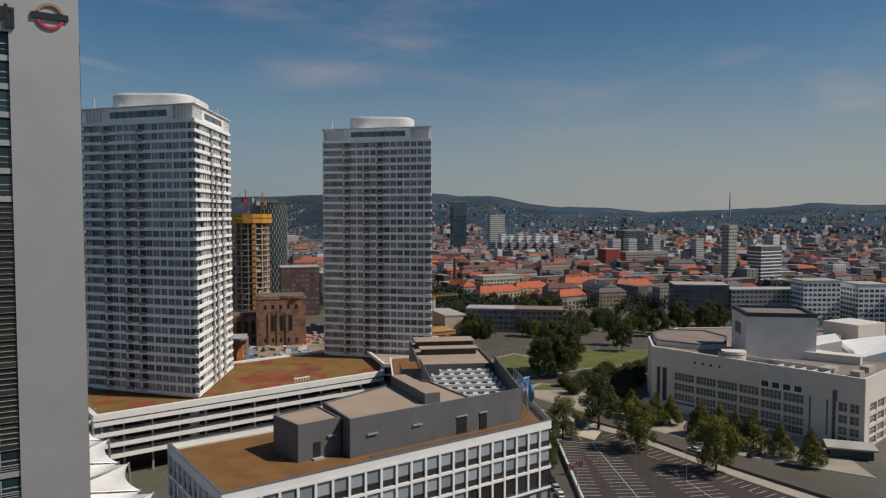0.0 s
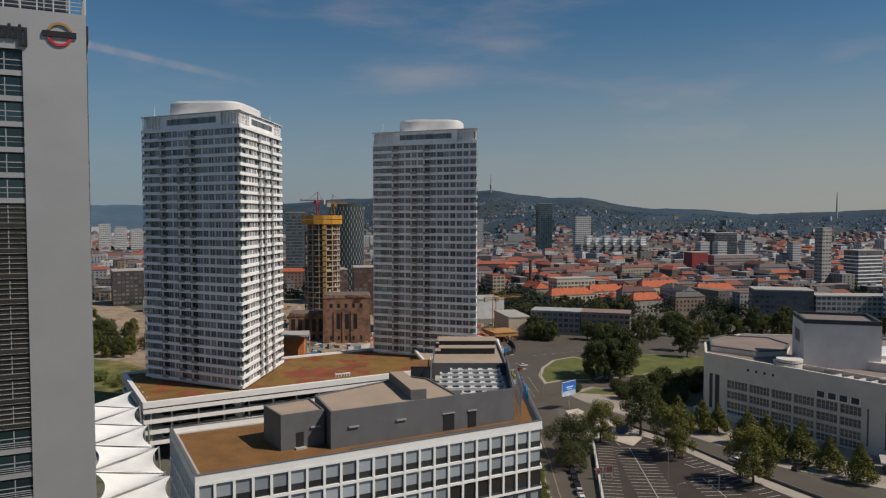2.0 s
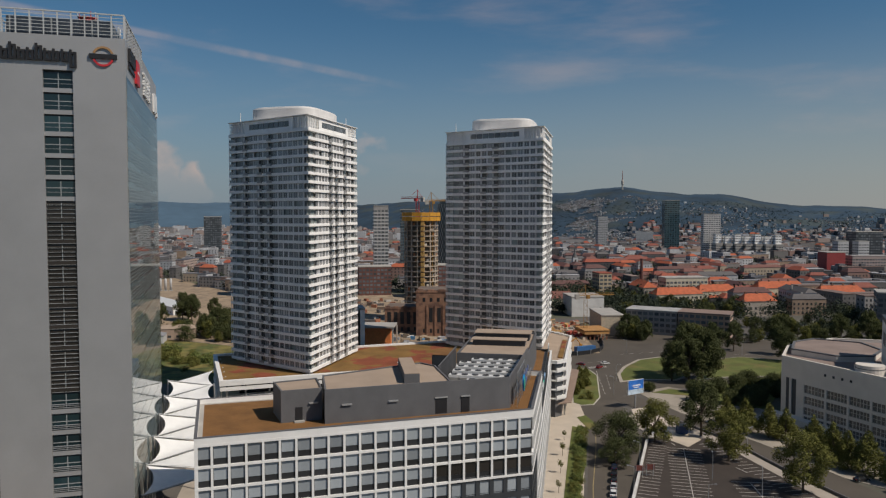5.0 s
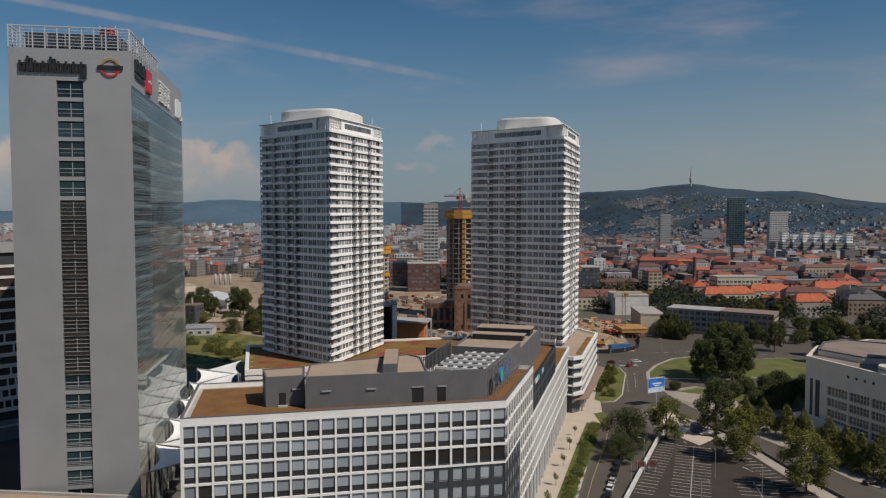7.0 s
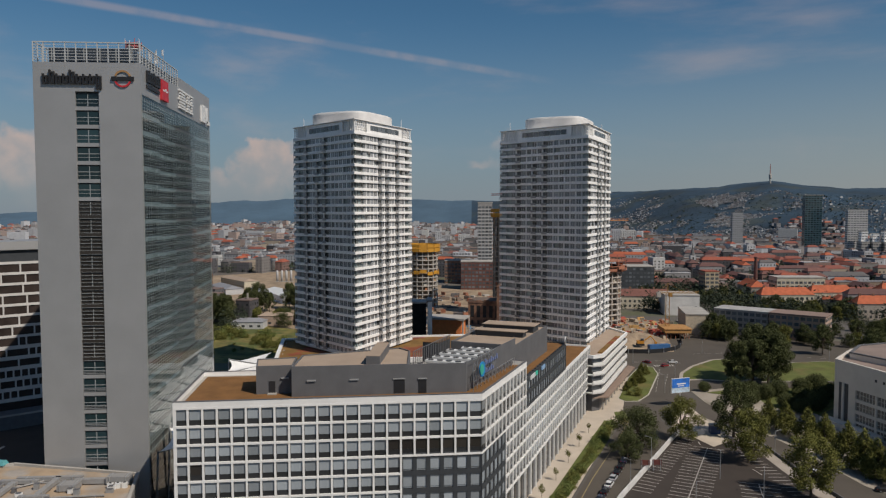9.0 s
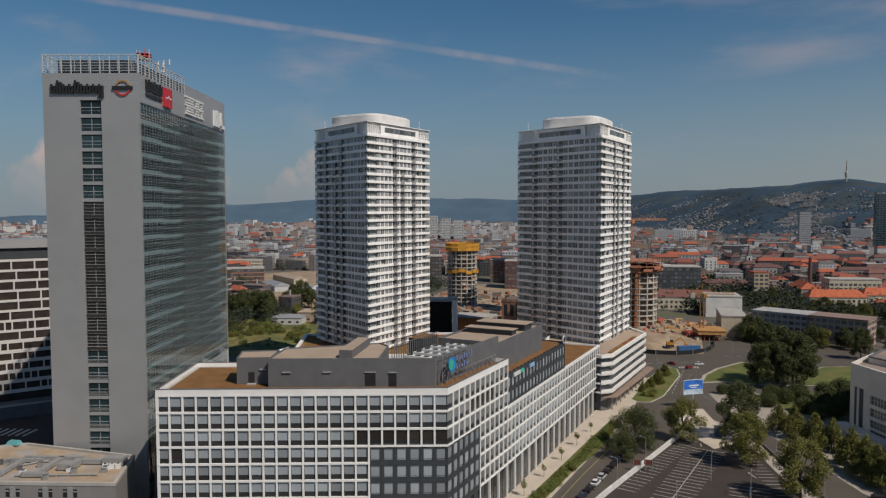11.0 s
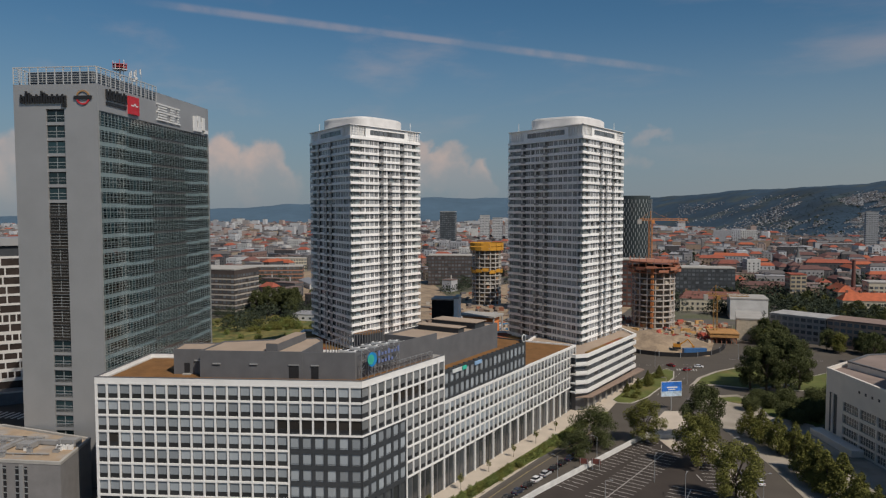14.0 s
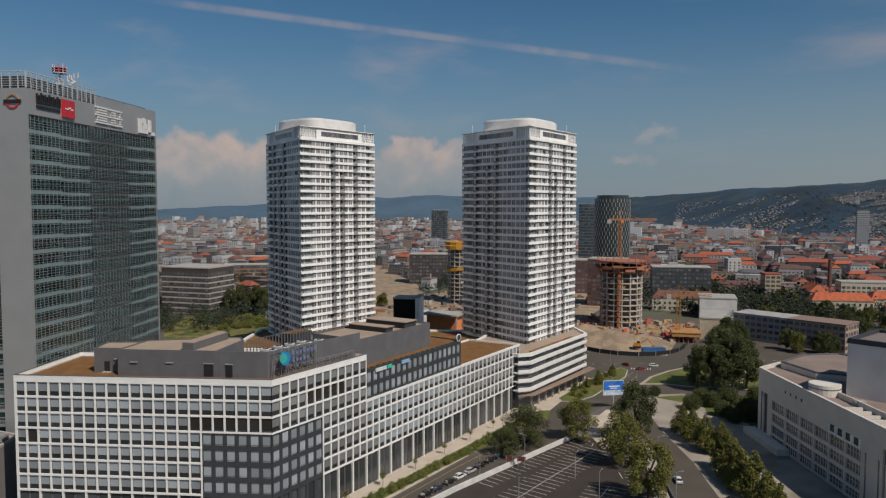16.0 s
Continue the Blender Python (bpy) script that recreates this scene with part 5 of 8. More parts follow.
def shrub(seed, dark):
    r2 = random.Random(seed)
    ob = thing("shrub", 0, 0, 0, "low rounded green shrub in a planted strip", "shrub", "shrubs in the strip")
    blobs = [(r2.uniform(-0.8, 0.8), r2.uniform(-0.8, 0.8), r2.uniform(0.3, 0.9), r2.uniform(0.5, 0.9)) for _ in range(7)]
    part("twigs", Geo().tube((0, 0, 0), (0.1, 0, 0.8), 0.08, 0.03), BARK, ob)
    part("foliage", leaf_cloud(r2, blobs, 520, 0.14), LEAF if dark else HEDGE, ob)
    return ob


SHRUBS = [shrub(21, False), shrub(22, True)]
for i in range(120):
    y = 122 + i * 1.05
    x = 44.0 + (y - 120) * 0.024 + rng.uniform(-0.6, 1.6)
    plant(SHRUBS[i % 3 == 0], x, y, rng.uniform(0.7, 1.3), rng.uniform(0, 360), 0.26)
for i in range(22):
    plant(SHRUBS[1], 47.5 + rng.uniform(-3, 3), rng.uniform(288, 340), rng.uniform(0.7, 1.5), rng.uniform(0, 360), 0.26)
for i in range(130):
    k = rng.random()
    x = -250 + 125 * k + rng.uniform(-6, 6)
    y = (355 - 25 * k + rng.uniform(-16, 10)) if i < 75 else rng.uniform(290, 350)
    plant(SHRUBS[i % 3 > 0], x, y, rng.uniform(1.2, 3.4) if i < 75 else rng.uniform(0.7, 2.0), rng.uniform(0, 360), 0.1)


def sapling():
    ob = thing("sapling", 0, 0, 0, "thin young street tree in the pavement", "young tree", "young trees on the pavement")
    part("trunk", Geo().tube((0, 0, 0), (0, 0, 2.6), 0.07, 0.04), BARK, ob)
    part("crown", leaf_cloud(random.Random(8), [(0, 0, 2.8, 0.8), (0.3, 0.2, 3.3, 0.6), (-0.3, -0.2, 2.3, 0.5)], 200, 0.18), LEAF, ob)
    return ob


SAPLING = sapling()
for i in range(7):
    plant(SAPLING, 41.6 + 0.01 * i, 140 + i * 15.5, 0.9 + 0.1 * (i % 3), 40 * i, 0.16)


def far_tree_stuff():
    g = Geo()
    spots = []
    for _ in range(13000):
        b, r = rng.uniform(-70, 54), 420 * (5.8 ** (rng.random() ** 0.9))
        x, y = 80 + r * math.sin(radians(b)), r * math.cos(radians(b))
        if noise.noise((x * 0.006, y * 0.006, 2)) + rng.uniform(-0.45, 0.45) < (-0.3 if b < -18 else -0.06) or (x > -200 and y < 520):
            continue
        if inside([(-480, 640), (-320, 470), (-200, 398), (-140, 470), (-250, 600), (-420, 760)], x, y):
            continue
        if b > -14 and r > 2500 or not -60 < b and r < 520:
            continue
        spots.append((x, y, rng.uniform(5, 12)))
    for _ in range(130):
        spots.append((rng.uniform(60, 420), rng.uniform(455, 620), rng.uniform(7, 14)))
    for _ in range(2300):
        b, r = rng.uniform(-14, 34), rng.uniform(540, 1150)
        x, y = 80 + r * math.sin(radians(b)), r * math.cos(radians(b))
        if noise.noise((x * 0.009, y * 0.009, 20)) > -0.02:
            spots.append((x, y, rng.uniform(8, 15)))
    for x, y, h in spots:
        if -45 < x < 60 and 370 < y < 540 or -200 < x < -30 and 400 < y < 660:
            continue
        z0 = max(hill_height(x, y) - 4, 0)
        n = 5 if y < 700 else 3
        blobs = [(x + rng.uniform(-.35, .35) * h, y + rng.uniform(-.35, .35) * h, z0 + h * rng.uniform(0.3, 0.75), h * rng.uniform(0.25, 0.42)) for _ in range(n)]
        g2 = leaf_cloud(rng, blobs, 160 if y < 620 else (50 if y < 1000 else (18 if y < 1500 else 10)), (0.06 if y < 620 else (0.1 if y < 1000 else (0.17 if y < 1500 else 0.24))) * h)
        o = len(g.v)
        g.v += g2.v
        g.f += [tuple(i + o for i in f) for f in g2.f]
    solid("far_trees", g, LEAF_FAR, "dark green trees scattered through the city", "trees", kind="stuff", origin=(0, 0, 0))



def hill_tree_stuff():
    g, r2 = Geo(), random.Random(41)
    for _ in range(14000):
        b = r2.uniform(-8, 54)
        start, far = lerp_table(FOOT, b), ridge(b)[0]
        k = r2.random() ** 0.8 * 0.98
        r = start + (far - start) * k
        x, y, h = 80 + r * math.sin(radians(b)), r * math.cos(radians(b)), r2.uniform(2.5, 5)
        if noise.noise((x * 0.008, y * 0.008, 31)) + k * 0.5 < 0.06 or k > 0.7:
            continue
        z0 = hill_height(x, y) - 4
        g2 = leaf_cloud(r2, [(x + r2.uniform(-3, 3), y + r2.uniform(-3, 3), z0 + h * r2.uniform(0.3, 0.7), h * r2.uniform(0.3, 0.5)) for _ in range(2)], 10, 0.26 * h)
        o = len(g.v)
        g.v += g2.v
        g.f += [tuple(i + o for i in f) for f in g2.f]
    solid("hill_trees", g, HAZY_LEAF, "dark woods and gardens on the hill slopes, haze blue in their colour", "trees", kind="stuff", origin=(0, 0, 0))


far_tree_stuff()
hill_tree_stuff()

# ---- the city ----
# wall and roof palettes shifted a little cooler in place of distance haze
WALLS = palette("house_walls", [(0.213, 0.2, 0.193), (0.136, 0.13, 0.128), (0.407, 0.41, 0.428), (0.272, 0.2, 0.15), (0.107, 0.105, 0.112), (0.349, 0.29, 0.225), (0.0727, 0.07, 0.0749), (0.233, 0.15, 0.128), (0.291, 0.28, 0.278)])
WALLS_OBJ = palette("house_wall", [(0.213, 0.2, 0.193), (0.136, 0.13, 0.128), (0.407, 0.41, 0.428), (0.272, 0.2, 0.15), (0.107, 0.105, 0.112), (0.349, 0.29, 0.225), (0.0727, 0.07, 0.0749), (0.233, 0.15, 0.128), (0.291, 0.28, 0.278)], per="object")
RED_ROOFS = palette("tile_roofs", [(0.297, 0.0864, 0.0546), (0.216, 0.0749, 0.0567), (0.36, 0.101, 0.0525), (0.126, 0.0672, 0.0609), (0.171, 0.0816, 0.0693), (0.117, 0.11, 0.11)])
RED_ROOF = palette("tile_roof", [(0.297, 0.0864, 0.0546), (0.216, 0.0749, 0.0567), (0.36, 0.101, 0.0525), (0.126, 0.0672, 0.0609), (0.171, 0.0816, 0.0693), (0.117, 0.11, 0.11)], per="object")
FLAT_ROOFS = palette("flat_roofs", [(0.213, 0.21, 0.219), (0.126, 0.125, 0.134), (0.369, 0.365, 0.374), (0.184, 0.135, 0.118), (0.0873, 0.09, 0.102), (0.252, 0.19, 0.166)])
VILLAS = palette("villa_walls", [(0.34, 0.34, 0.35), (0.27, 0.27, 0.275), (0.17, 0.175, 0.18), (0.50, 0.50, 0.50), (0.24, 0.20, 0.18)])
PALE_WALLS = palette("pale_block_walls", [(0.446, 0.45, 0.46), (0.359, 0.36, 0.374), (0.291, 0.27, 0.262), (0.388, 0.3, 0.262), (0.524, 0.53, 0.546), (0.5, 0.495, 0.48)])


def gable(g, x, y, z, sx, sy, h, yaw, over=0.4):
    c, s = math.cos(radians(yaw)), math.sin(radians(yaw))
    sx, sy = sx + 2 * over, sy + 2 * over
    hip = min(sy * 0.35, sx * 0.3)

    def P(a, b, zz):
        return (x + c * a - s * b, y + s * a + c * b, zz)

    k = len(g.v)
    g.v += [P(-sx / 2, -sy / 2, z), P(sx / 2, -sy / 2, z), P(sx / 2, sy / 2, z), P(-sx / 2, sy / 2, z), P(-sx / 2 + hip, 0, z + h), P(sx / 2 - hip, 0, z + h)]
    g.f += [(k, k + 1, k + 5, k + 4), (k + 2, k + 3, k + 4, k + 5), (k + 1, k + 2, k + 5), (k + 3, k, k + 4), (k + 3, k + 2, k + 1, k)]


def window_rows(g, x, y, z, sx, sy, h, yaw, step=3.0, storey=3.3):
    """Dark panes on the two long sides and the ends."""
    c, s = math.cos(radians(yaw)), math.sin(radians(yaw))
    for a0, b0, l, turn in ((0, -sy / 2, sx, 0), (sx / 2, 0, sy, 90), (0, sy / 2, sx, 180), (-sx / 2, 0, sy, 270)):
        px, py = x + c * a0 - s * b0, y + s * a0 + c * b0
        u = (math.cos(radians(yaw + turn)), math.sin(radians(yaw + turn)))
        n = max(int(l / step), 1)
        for i in range(n):
            q = (i + 0.5) / n * l - l / 2
            for k in range(max(int((h - 0.5) / storey), 1)):
                e, z0 = len(g.v), z + 1.0 + k * storey
                wx, wy = px + u[0] * q + u[1] * 0.08, py + u[1] * q - u[0] * 0.08
                g.v += [(wx + u[0] * d, wy + u[1] * d, zz) for d, zz in ((-0.65, z0), (0.65, z0), (0.65, z0 + 1.6), (-0.65, z0 + 1.6))]
                g.f.append((e, e + 1, e + 2, e + 3))


KEEP_FREE = [[(-140, 0), (430, 0), (430, 490), (290, 540), (200, 560), (140, 610), (80, 690), (-30, 690), (-140, 690)], [(-290, 330), (-190, 200), (-80, 200), (-80, 480), (-150, 440), (-240, 410)], [(-480, 640), (-320, 470), (-200, 398), (-140, 470), (-250, 600), (-420, 760)], [(-400, -50), (-60, -50), (-60, 240), (-400, 240)], [(-200, 430), (-40, 430), (-40, 660), (-200, 660)], [(-310, 330), (-225, 330), (-215, 400), (-290, 420)], [(-460, 500), (-370, 500), (-370, 600), (-460, 600)], [(-280, 590), (-120, 590), (-120, 720), (-280, 720)]]


def clear_of(x, y):
    """True where a filler house may stand."""
    return not any(inside(p, x, y) for p in KEEP_FREE)


def build_city():
    rng = random.Random(5)
    walls, reds, flats, wins, pales, palewins, villas = Geo(), Geo(), Geo(), Geo(), Geo(), Geo(), Geo()
    made = 0
    r = 330.0
    while r < 3250:
        depth = 15 + r * 0.012
        b = -72.0 + rng.random() * 2
        while b < 56:
            length = rng.uniform(8, 24) * (1 + r / 6000)
            wid = rng.uniform(8, 11.5)
            x, y = 80 + r * math.sin(radians(b)), r * math.cos(radians(b))
            x += rng.uniform(-8, 8)
            y += rng.uniform(-10, 10)
            b += math.degrees((length + rng.uniform(0.5, 14)) / r)
            start = lerp_table(FOOT, b)
            on_hill = r > start
            quarter = noise.noise((x * 0.004, y * 0.004, 7))
            if not clear_of(x, y) or rng.random() < (0.16 if not on_hill else (0.62 if b > 4 else 0.93)) + max(quarter, 0) * 0.3:
                continue
            if b > -14 and r > lerp_table([(-14, 2500), (12, 2450), (17, 2600), (65, 2600)], b):
                continue
            z0 = max(hill_height(x, y) - 3, 0)
            yaw = 18 + 30 * noise.noise((x * 0.002, y * 0.002, 3)) + (90 if rng.random() < 0.4 else 0) + rng.uniform(-6, 6)
            old_town = -16 < b < 22 and 560 < r < 1000 + 250 * quarter
            kind = rng.random()
            if old_town and rng.random() < 0.6:
                length *= 1.7
            if on_hill:
                length, wid, h = rng.uniform(4, 9), rng.uniform(4, 7), rng.uniform(3, 6)
                if quarter < -0.05 and rng.random() < 0.12:
                    length, h = rng.uniform(18, 34), rng.uniform(10, 17)
                if b > 4 and rng.random() < 0.1:
                    length, h = rng.uniform(10, 18), rng.uniform(6, 10)
                villas.box(x, y, z0, length, wid, h, yaw)
                if rng.random() < 0.05:
                    gable(reds, x, y, z0 + h, length, wid, 2.4, yaw)
                continue
            h = rng.uniform(7, 13) + (5 if b > 12 else 0) if r < 800 else rng.uniform(9, 19)
            if kind < (0.05 if b > -12 else (0.08 if r < 1500 else 0.13)) and r > 620:
                hh = rng.uniform(14, 34) if r > 1500 else rng.uniform(15, 24)
                ln = rng.uniform(14, 44) if r > 1500 else rng.uniform(12, 30)
                pales.box(x, y, z0, ln, 13, hh, yaw)
                flats.box(x, y, z0 + hh, 8, 6, 2.2, yaw)
                if r < 1600:
                    window_rows(palewins, x, y, z0, ln, 13, hh, yaw, 3.4, 3.0)
                continue
            red = rng.random() < (0.72 if old_town else ((0.45 if quarter < 0 else 0.2) if r < 1000 else (0.3 if quarter < 0 else 0.12)))
            if not red and rng.random() < 0.3:
                length *= 1.7
            near = r < 800 and made < 170
            if near:
                made += 1
                o = thing("house", x, y, z0, "town house with red tiled roof" if red else "town house with grey flat roof", "house", "town houses")
                part("wall", Geo().box(x, y, z0, length, wid, h, yaw), WALLS_OBJ, o)
                g = Geo()
                if red:
                    gable(g, x, y, z0 + h, length, wid, wid * 0.36, yaw)
                    part("roof", g, RED_ROOF, o)
                else:
                    part("roof", Geo().box(x, y, z0 + h, length + 0.4, wid + 0.4, 0.7, yaw), FLAT_ROOFS, o)
                g = Geo()
                window_rows(g, x, y, z0, length, wid, h, yaw)
                part("window_rest", g, DIM_GLASS_ALL, o, kind="stuff")
                if rng.random() < 0.6:
                    part("chimney", Geo().box(x + rng.uniform(-4, 4), y, z0 + h + wid * 0.1, 1.2, 0.8, wid * 0.36, yaw), CONCRETE, o)
            else:
                (pales if r > 950 and rng.random() < 0.45 else walls).box(x, y, z0, length, wid, h, yaw)
                if red:
                    gable(reds, x, y, z0 + h, length, wid, wid * 0.34, yaw)
                else:
                    flats.box(x, y, z0 + h, length + 0.4, wid + 0.4, 0.6, yaw)
                    if rng.random() < 0.5:
                        flats.box(x + rng.uniform(-4, 4), y + rng.uniform(-2, 2), z0 + h + 0.6, 5, 4, 2.4, yaw)
                if r < 1200:
                    window_rows(wins, x, y, z0, length, wid, h, yaw, 3.6)
        r += depth
    for _ in range(22000):
        b = rng.uniform(-14, 50)
        start, far = lerp_table(FOOT, b), ridge(b)[0]
        slope = _ < 10000
        if slope:
            b = rng.gauss(-1.5, 3.0)
            start, far = lerp_table(FOOT, b), ridge(b)[0]
        k = min(max(rng.gauss(0.43, 0.13), 0.05), 0.66) if slope else rng.random() ** 1.4 * 0.6
        # streets follow the slope
        r = round((start + (far - start) * k) / 40) * 40 + rng.uniform(-17, 17)
        x, y = 80 + r * math.sin(radians(b)), r * math.cos(radians(b))
        crowd = noise.noise((x * 0.0055, y * 0.0055, 12)) + noise.noise((x * 0.02, y * 0.02, 5)) * 0.4
        if crowd + rng.uniform(-0.1, 0.1) < (0.09 if slope else -0.06 + 0.34 * k):
            continue
        s = rng.uniform(1.9, 4.0) * (1.8 if rng.random() < 0.08 else 1)
        h = rng.uniform(1.8, 3.2)
        yaw = rng.uniform(-45, 45) - b
        z0 = hill_height(x, y) - 3
        villas.box(x, y, z0 + 1.5, s, rng.uniform(1.5, 3.0), h * 0.85, yaw)
    # crowded streets climbing the foot of the slopes
    for _ in range(1700):
        b = rng.uniform(2, 54)
        start, far = lerp_table(FOOT, b), ridge(b)[0]
        r = start + (far - start) * (rng.random() ** 1.3 * 0.36 - 0.02)
        x, y = 80 + r * math.sin(radians(b)), r * math.cos(radians(b))
        quarter = noise.noise((x * 0.006, y * 0.006, 17))
        if not clear_of(x, y) or quarter + rng.uniform(-0.25, 0.25) < -0.12:
            continue
        z0 = max(hill_height(x, y) - 5, 0)
        length, wid, h = rng.uniform(9, 26), rng.uniform(8, 12), rng.uniform(5, 11)
        yaw = 20 + 40 * quarter + (90 if rng.random() < 0.3 else 0)
        (pales if rng.random() < 0.3 else walls).box(x, y, z0, length, wid, h + 2, yaw)
        if rng.random() < 0.33:
            gable(reds, x, y, z0 + h + 2, length, wid, wid * 0.3, yaw)
        else:
            flats.box(x, y, z0 + h + 2, length + 0.4, wid + 0.4, 0.6, yaw)
        window_rows(wins, x, y, z0, length, wid, h + 2, yaw, 3.6)
    for nm, g, m, lab in (("city_house_walls", walls, WALLS, "plastered walls of the crowded city"), ("city_tile_roofs", reds, RED_ROOFS, "red tiled roofs of the city"), ("city_flat_roofs", flats, FLAT_ROOFS, "grey flat roofs of the city"), ("city_windows", wins, DIM_GLASS_ALL, "small dark windows of the city"), ("city_blocks", pales, PALE_WALLS, "pale slab blocks in the city"), ("city_block_windows", palewins, DIM_GLASS_ALL, "dark windows of the slab blocks"), ("hill_villas", villas, VILLAS, "small white villas on the wooded hills")):
        solid(nm, g, m, lab, "city", kind="stuff", origin=(0, 0, 0))


build_city()


def block(name, x, y, sx, sy, h, yaw, material, label, category, z=0.0, storey=3.4, bay=3.2, glass_material=None, roof=None, bands=None, tall=0.55):
    """A building with windows on its four sides."""
    o = thing(name, x, y, z, label, category)
    part("wall", Geo().box(x, y, z, sx, sy, h, yaw), material, o)
    part("roof", Geo().box(x, y, z + h, sx + 0.5, sy + 0.5, 0.8, yaw), roof or CONCRETE, o)
    c, s = math.cos(radians(yaw)), math.sin(radians(yaw))
    g, bd = Geo(), Geo()
    q = [(x + c * a * sx / 2 - s * b * sy / 2, y + s * a * sx / 2 + c * b * sy / 2) for a, b in ((-1, -1), (1, -1), (1, 1), (-1, 1))]
    for i in range(4):
        F = line(q[i], q[(i + 1) % 4])
        n = max(int(F[3] / bay), 1)
        w = F[3] / n
        for k in range(int((h - 0.5) / storey)):
            zz = z + 0.6 + k * storey
            for j in range(n):
                g.wall(F, (j + 0.14) * w, (j + 0.86) * w, zz + storey * (0.9 - tall), zz + storey * 0.9, -0.1, 0.06)
            if bands:
                bd.wall(F, 0, F[3], zz - 0.35, zz + 0.6, -0.1, 0.3)
    part("window_rest", g, glass_material or DARK_GLASS_ALL, o, kind="stuff")
    if bands:
        part("floor_band_rest", bd, bands, o, kind="stuff")
    return o


BRICK = mat("old_brick", (0.26, 0.145, 0.096), 0.9, 0.2, 0.3, 4.0, bump=0.3, second=(0.15, 0.085, 0.064), patch=(0.5, 0.62), patch_scale=0.22)
BRICK_DARK = mat("dark_brick", (0.13, 0.06, 0.05), 0.8, 0.15, 0.3)
BLUE_GLASS = mat("blue_curtain_glass", (0.06, 0.10, 0.12), 0.12, 0.1, 0.3, spec=0.8)
PALE = mat("pale_plaster", (0.48, 0.48, 0.48), 0.8)
# landmarks behind the towers
block("glass_high_rise", 194, 1345, 26, 18, 98, 10, BLUE_GLASS, "dark blue glass high-rise over the city", "high-rise", bay=4, storey=3.6, glass_material=TOWER_GLASS_ALL)
block("slab_high_rise", 247, 1250, 27, 14, 74, 8, mat("pale_grey_slab", (0.50, 0.49, 0.48), 0.8), "pale grey slab high-rise", "high-rise", bay=3.4, tall=0.4)
block("red_brick_office", -184, 695, 27, 24, 23, 20, BRICK, "dark red brick office block", "office building")
block("red_brick_office", -146, 646, 30, 22, 26, 20, BRICK_DARK, "dark red brick office block", "office building")
block("red_brick_office", -86, 634, 30, 24, 29, 20, BRICK_DARK, "tall dark red brick office block", "office building")
block("dark_office", -246, 624, 46, 24, 29, 28, mat("dark_brown_cladding", (0.06, 0.045, 0.042), 0.7), "dark brown office block beside the dirt ground", "office building")
block("brick_block", -40, 562, 28, 20, 36, 10, BRICK_DARK, "dark brick block behind the old power house", "office building")
block("dark_office", -9, 652, 48, 22, 25, 22, ANTHRACITE, "long dark office block with ribbon windows", "office building")


def power_house():
    o = thing("brick_ruin", -42, 440, 0, "old roofless brick power house with tall slit windows", "factory building")
    for name, x, y, sx, sy, h, holes in (("tower", -42, 440, 28, 24, 28, "tall"), ("wing", -67, 446, 22, 20, 16, "row")):
        part(name + "_wall", Geo().box(x, y, 0, sx, sy, h, 8), BRICK, o, "weathered brown brick wall")
        part(name + "_roof", Geo().box(x, y, h, sx - 1.5, sy - 1.5, 0.4, 8), mat("brown_tar_roof", (0.15, 0.115, 0.095), 0.95, 0.2, 0.2), o)
        for k in range(4):
            part(name + "_parapet", Geo().box(x - sx * 0.36 + k * sx * 0.24, y - sy * 0.48, h - 0.5, sx * 0.14, 1.2, 1.4 - 0.3 * (k % 2), 8), BRICK, o)
        part(name + "_cornice", Geo().box(x, y, h - 1.2, sx + 0.5, sy + 0.5, 0.7, 8), BRICK, o)
        c, s = math.cos(radians(8)), math.sin(radians(8))
        q = [(x + c * a * sx / 2 - s * d * sy / 2, y + s * a * sx / 2 + c * d * sy / 2) for a, d in ((-1, -1), (1, -1), (1, 1), (-1, 1))]
        F, G = line(q[0], q[1]), line(q[1], q[2])
        if holes == "tall":
            for k in range(5):
                part("small_window", Geo().wall(F, 4.0 + k * 4.4, 5.7 + k * 4.4, 21.2, 23.6, -0.3, 0.05), BLACK, o)
                part("low_window", Geo().wall(F, 4.2 + k * 4.4, 5.4 + k * 4.4, 2.0, 4.4, -0.3, 0.05), BLACK, o)
            for k in range(3):
                part("slit_window", Geo().wall(F, 8.0 + k * 5.0, 10.2 + k * 5.0, 8.5, 17.5, -0.3, 0.05), BLACK, o, "tall black slit window")
            for k in range(4):
                part("small_window", Geo().wall(G, 4 + (k % 2) * 0.3, 5.6, 6 + k * 4.6, 8.2 + k * 4.6, -0.3, 0.05), BLACK, o)
                part("small_window", Geo().wall(G, 14, 15.8, 6 + k * 4.6, 8.2 + k * 4.6, -0.3, 0.05), BLACK, o)
            for k in range(3):
                part("buttress", Geo().wall(F, 6.4 + k * 5.0, 7.2 + k * 5.0, 0, 19, 0, 0.5), BRICK, o)
        else:
            for k in range(5):
                part("slit_window", Geo().wall(F, 1.6 + k * 4.1, 4.0 + k * 4.1, 5.5, 13.2, -0.3, 0.05), BLACK, o)
                part("low_window", Geo().wall(F, 2.0 + k * 4.1, 3.6 + k * 4.1, 1.0, 3.6, -0.3, 0.05), BLACK, o)
    return o


power_house()


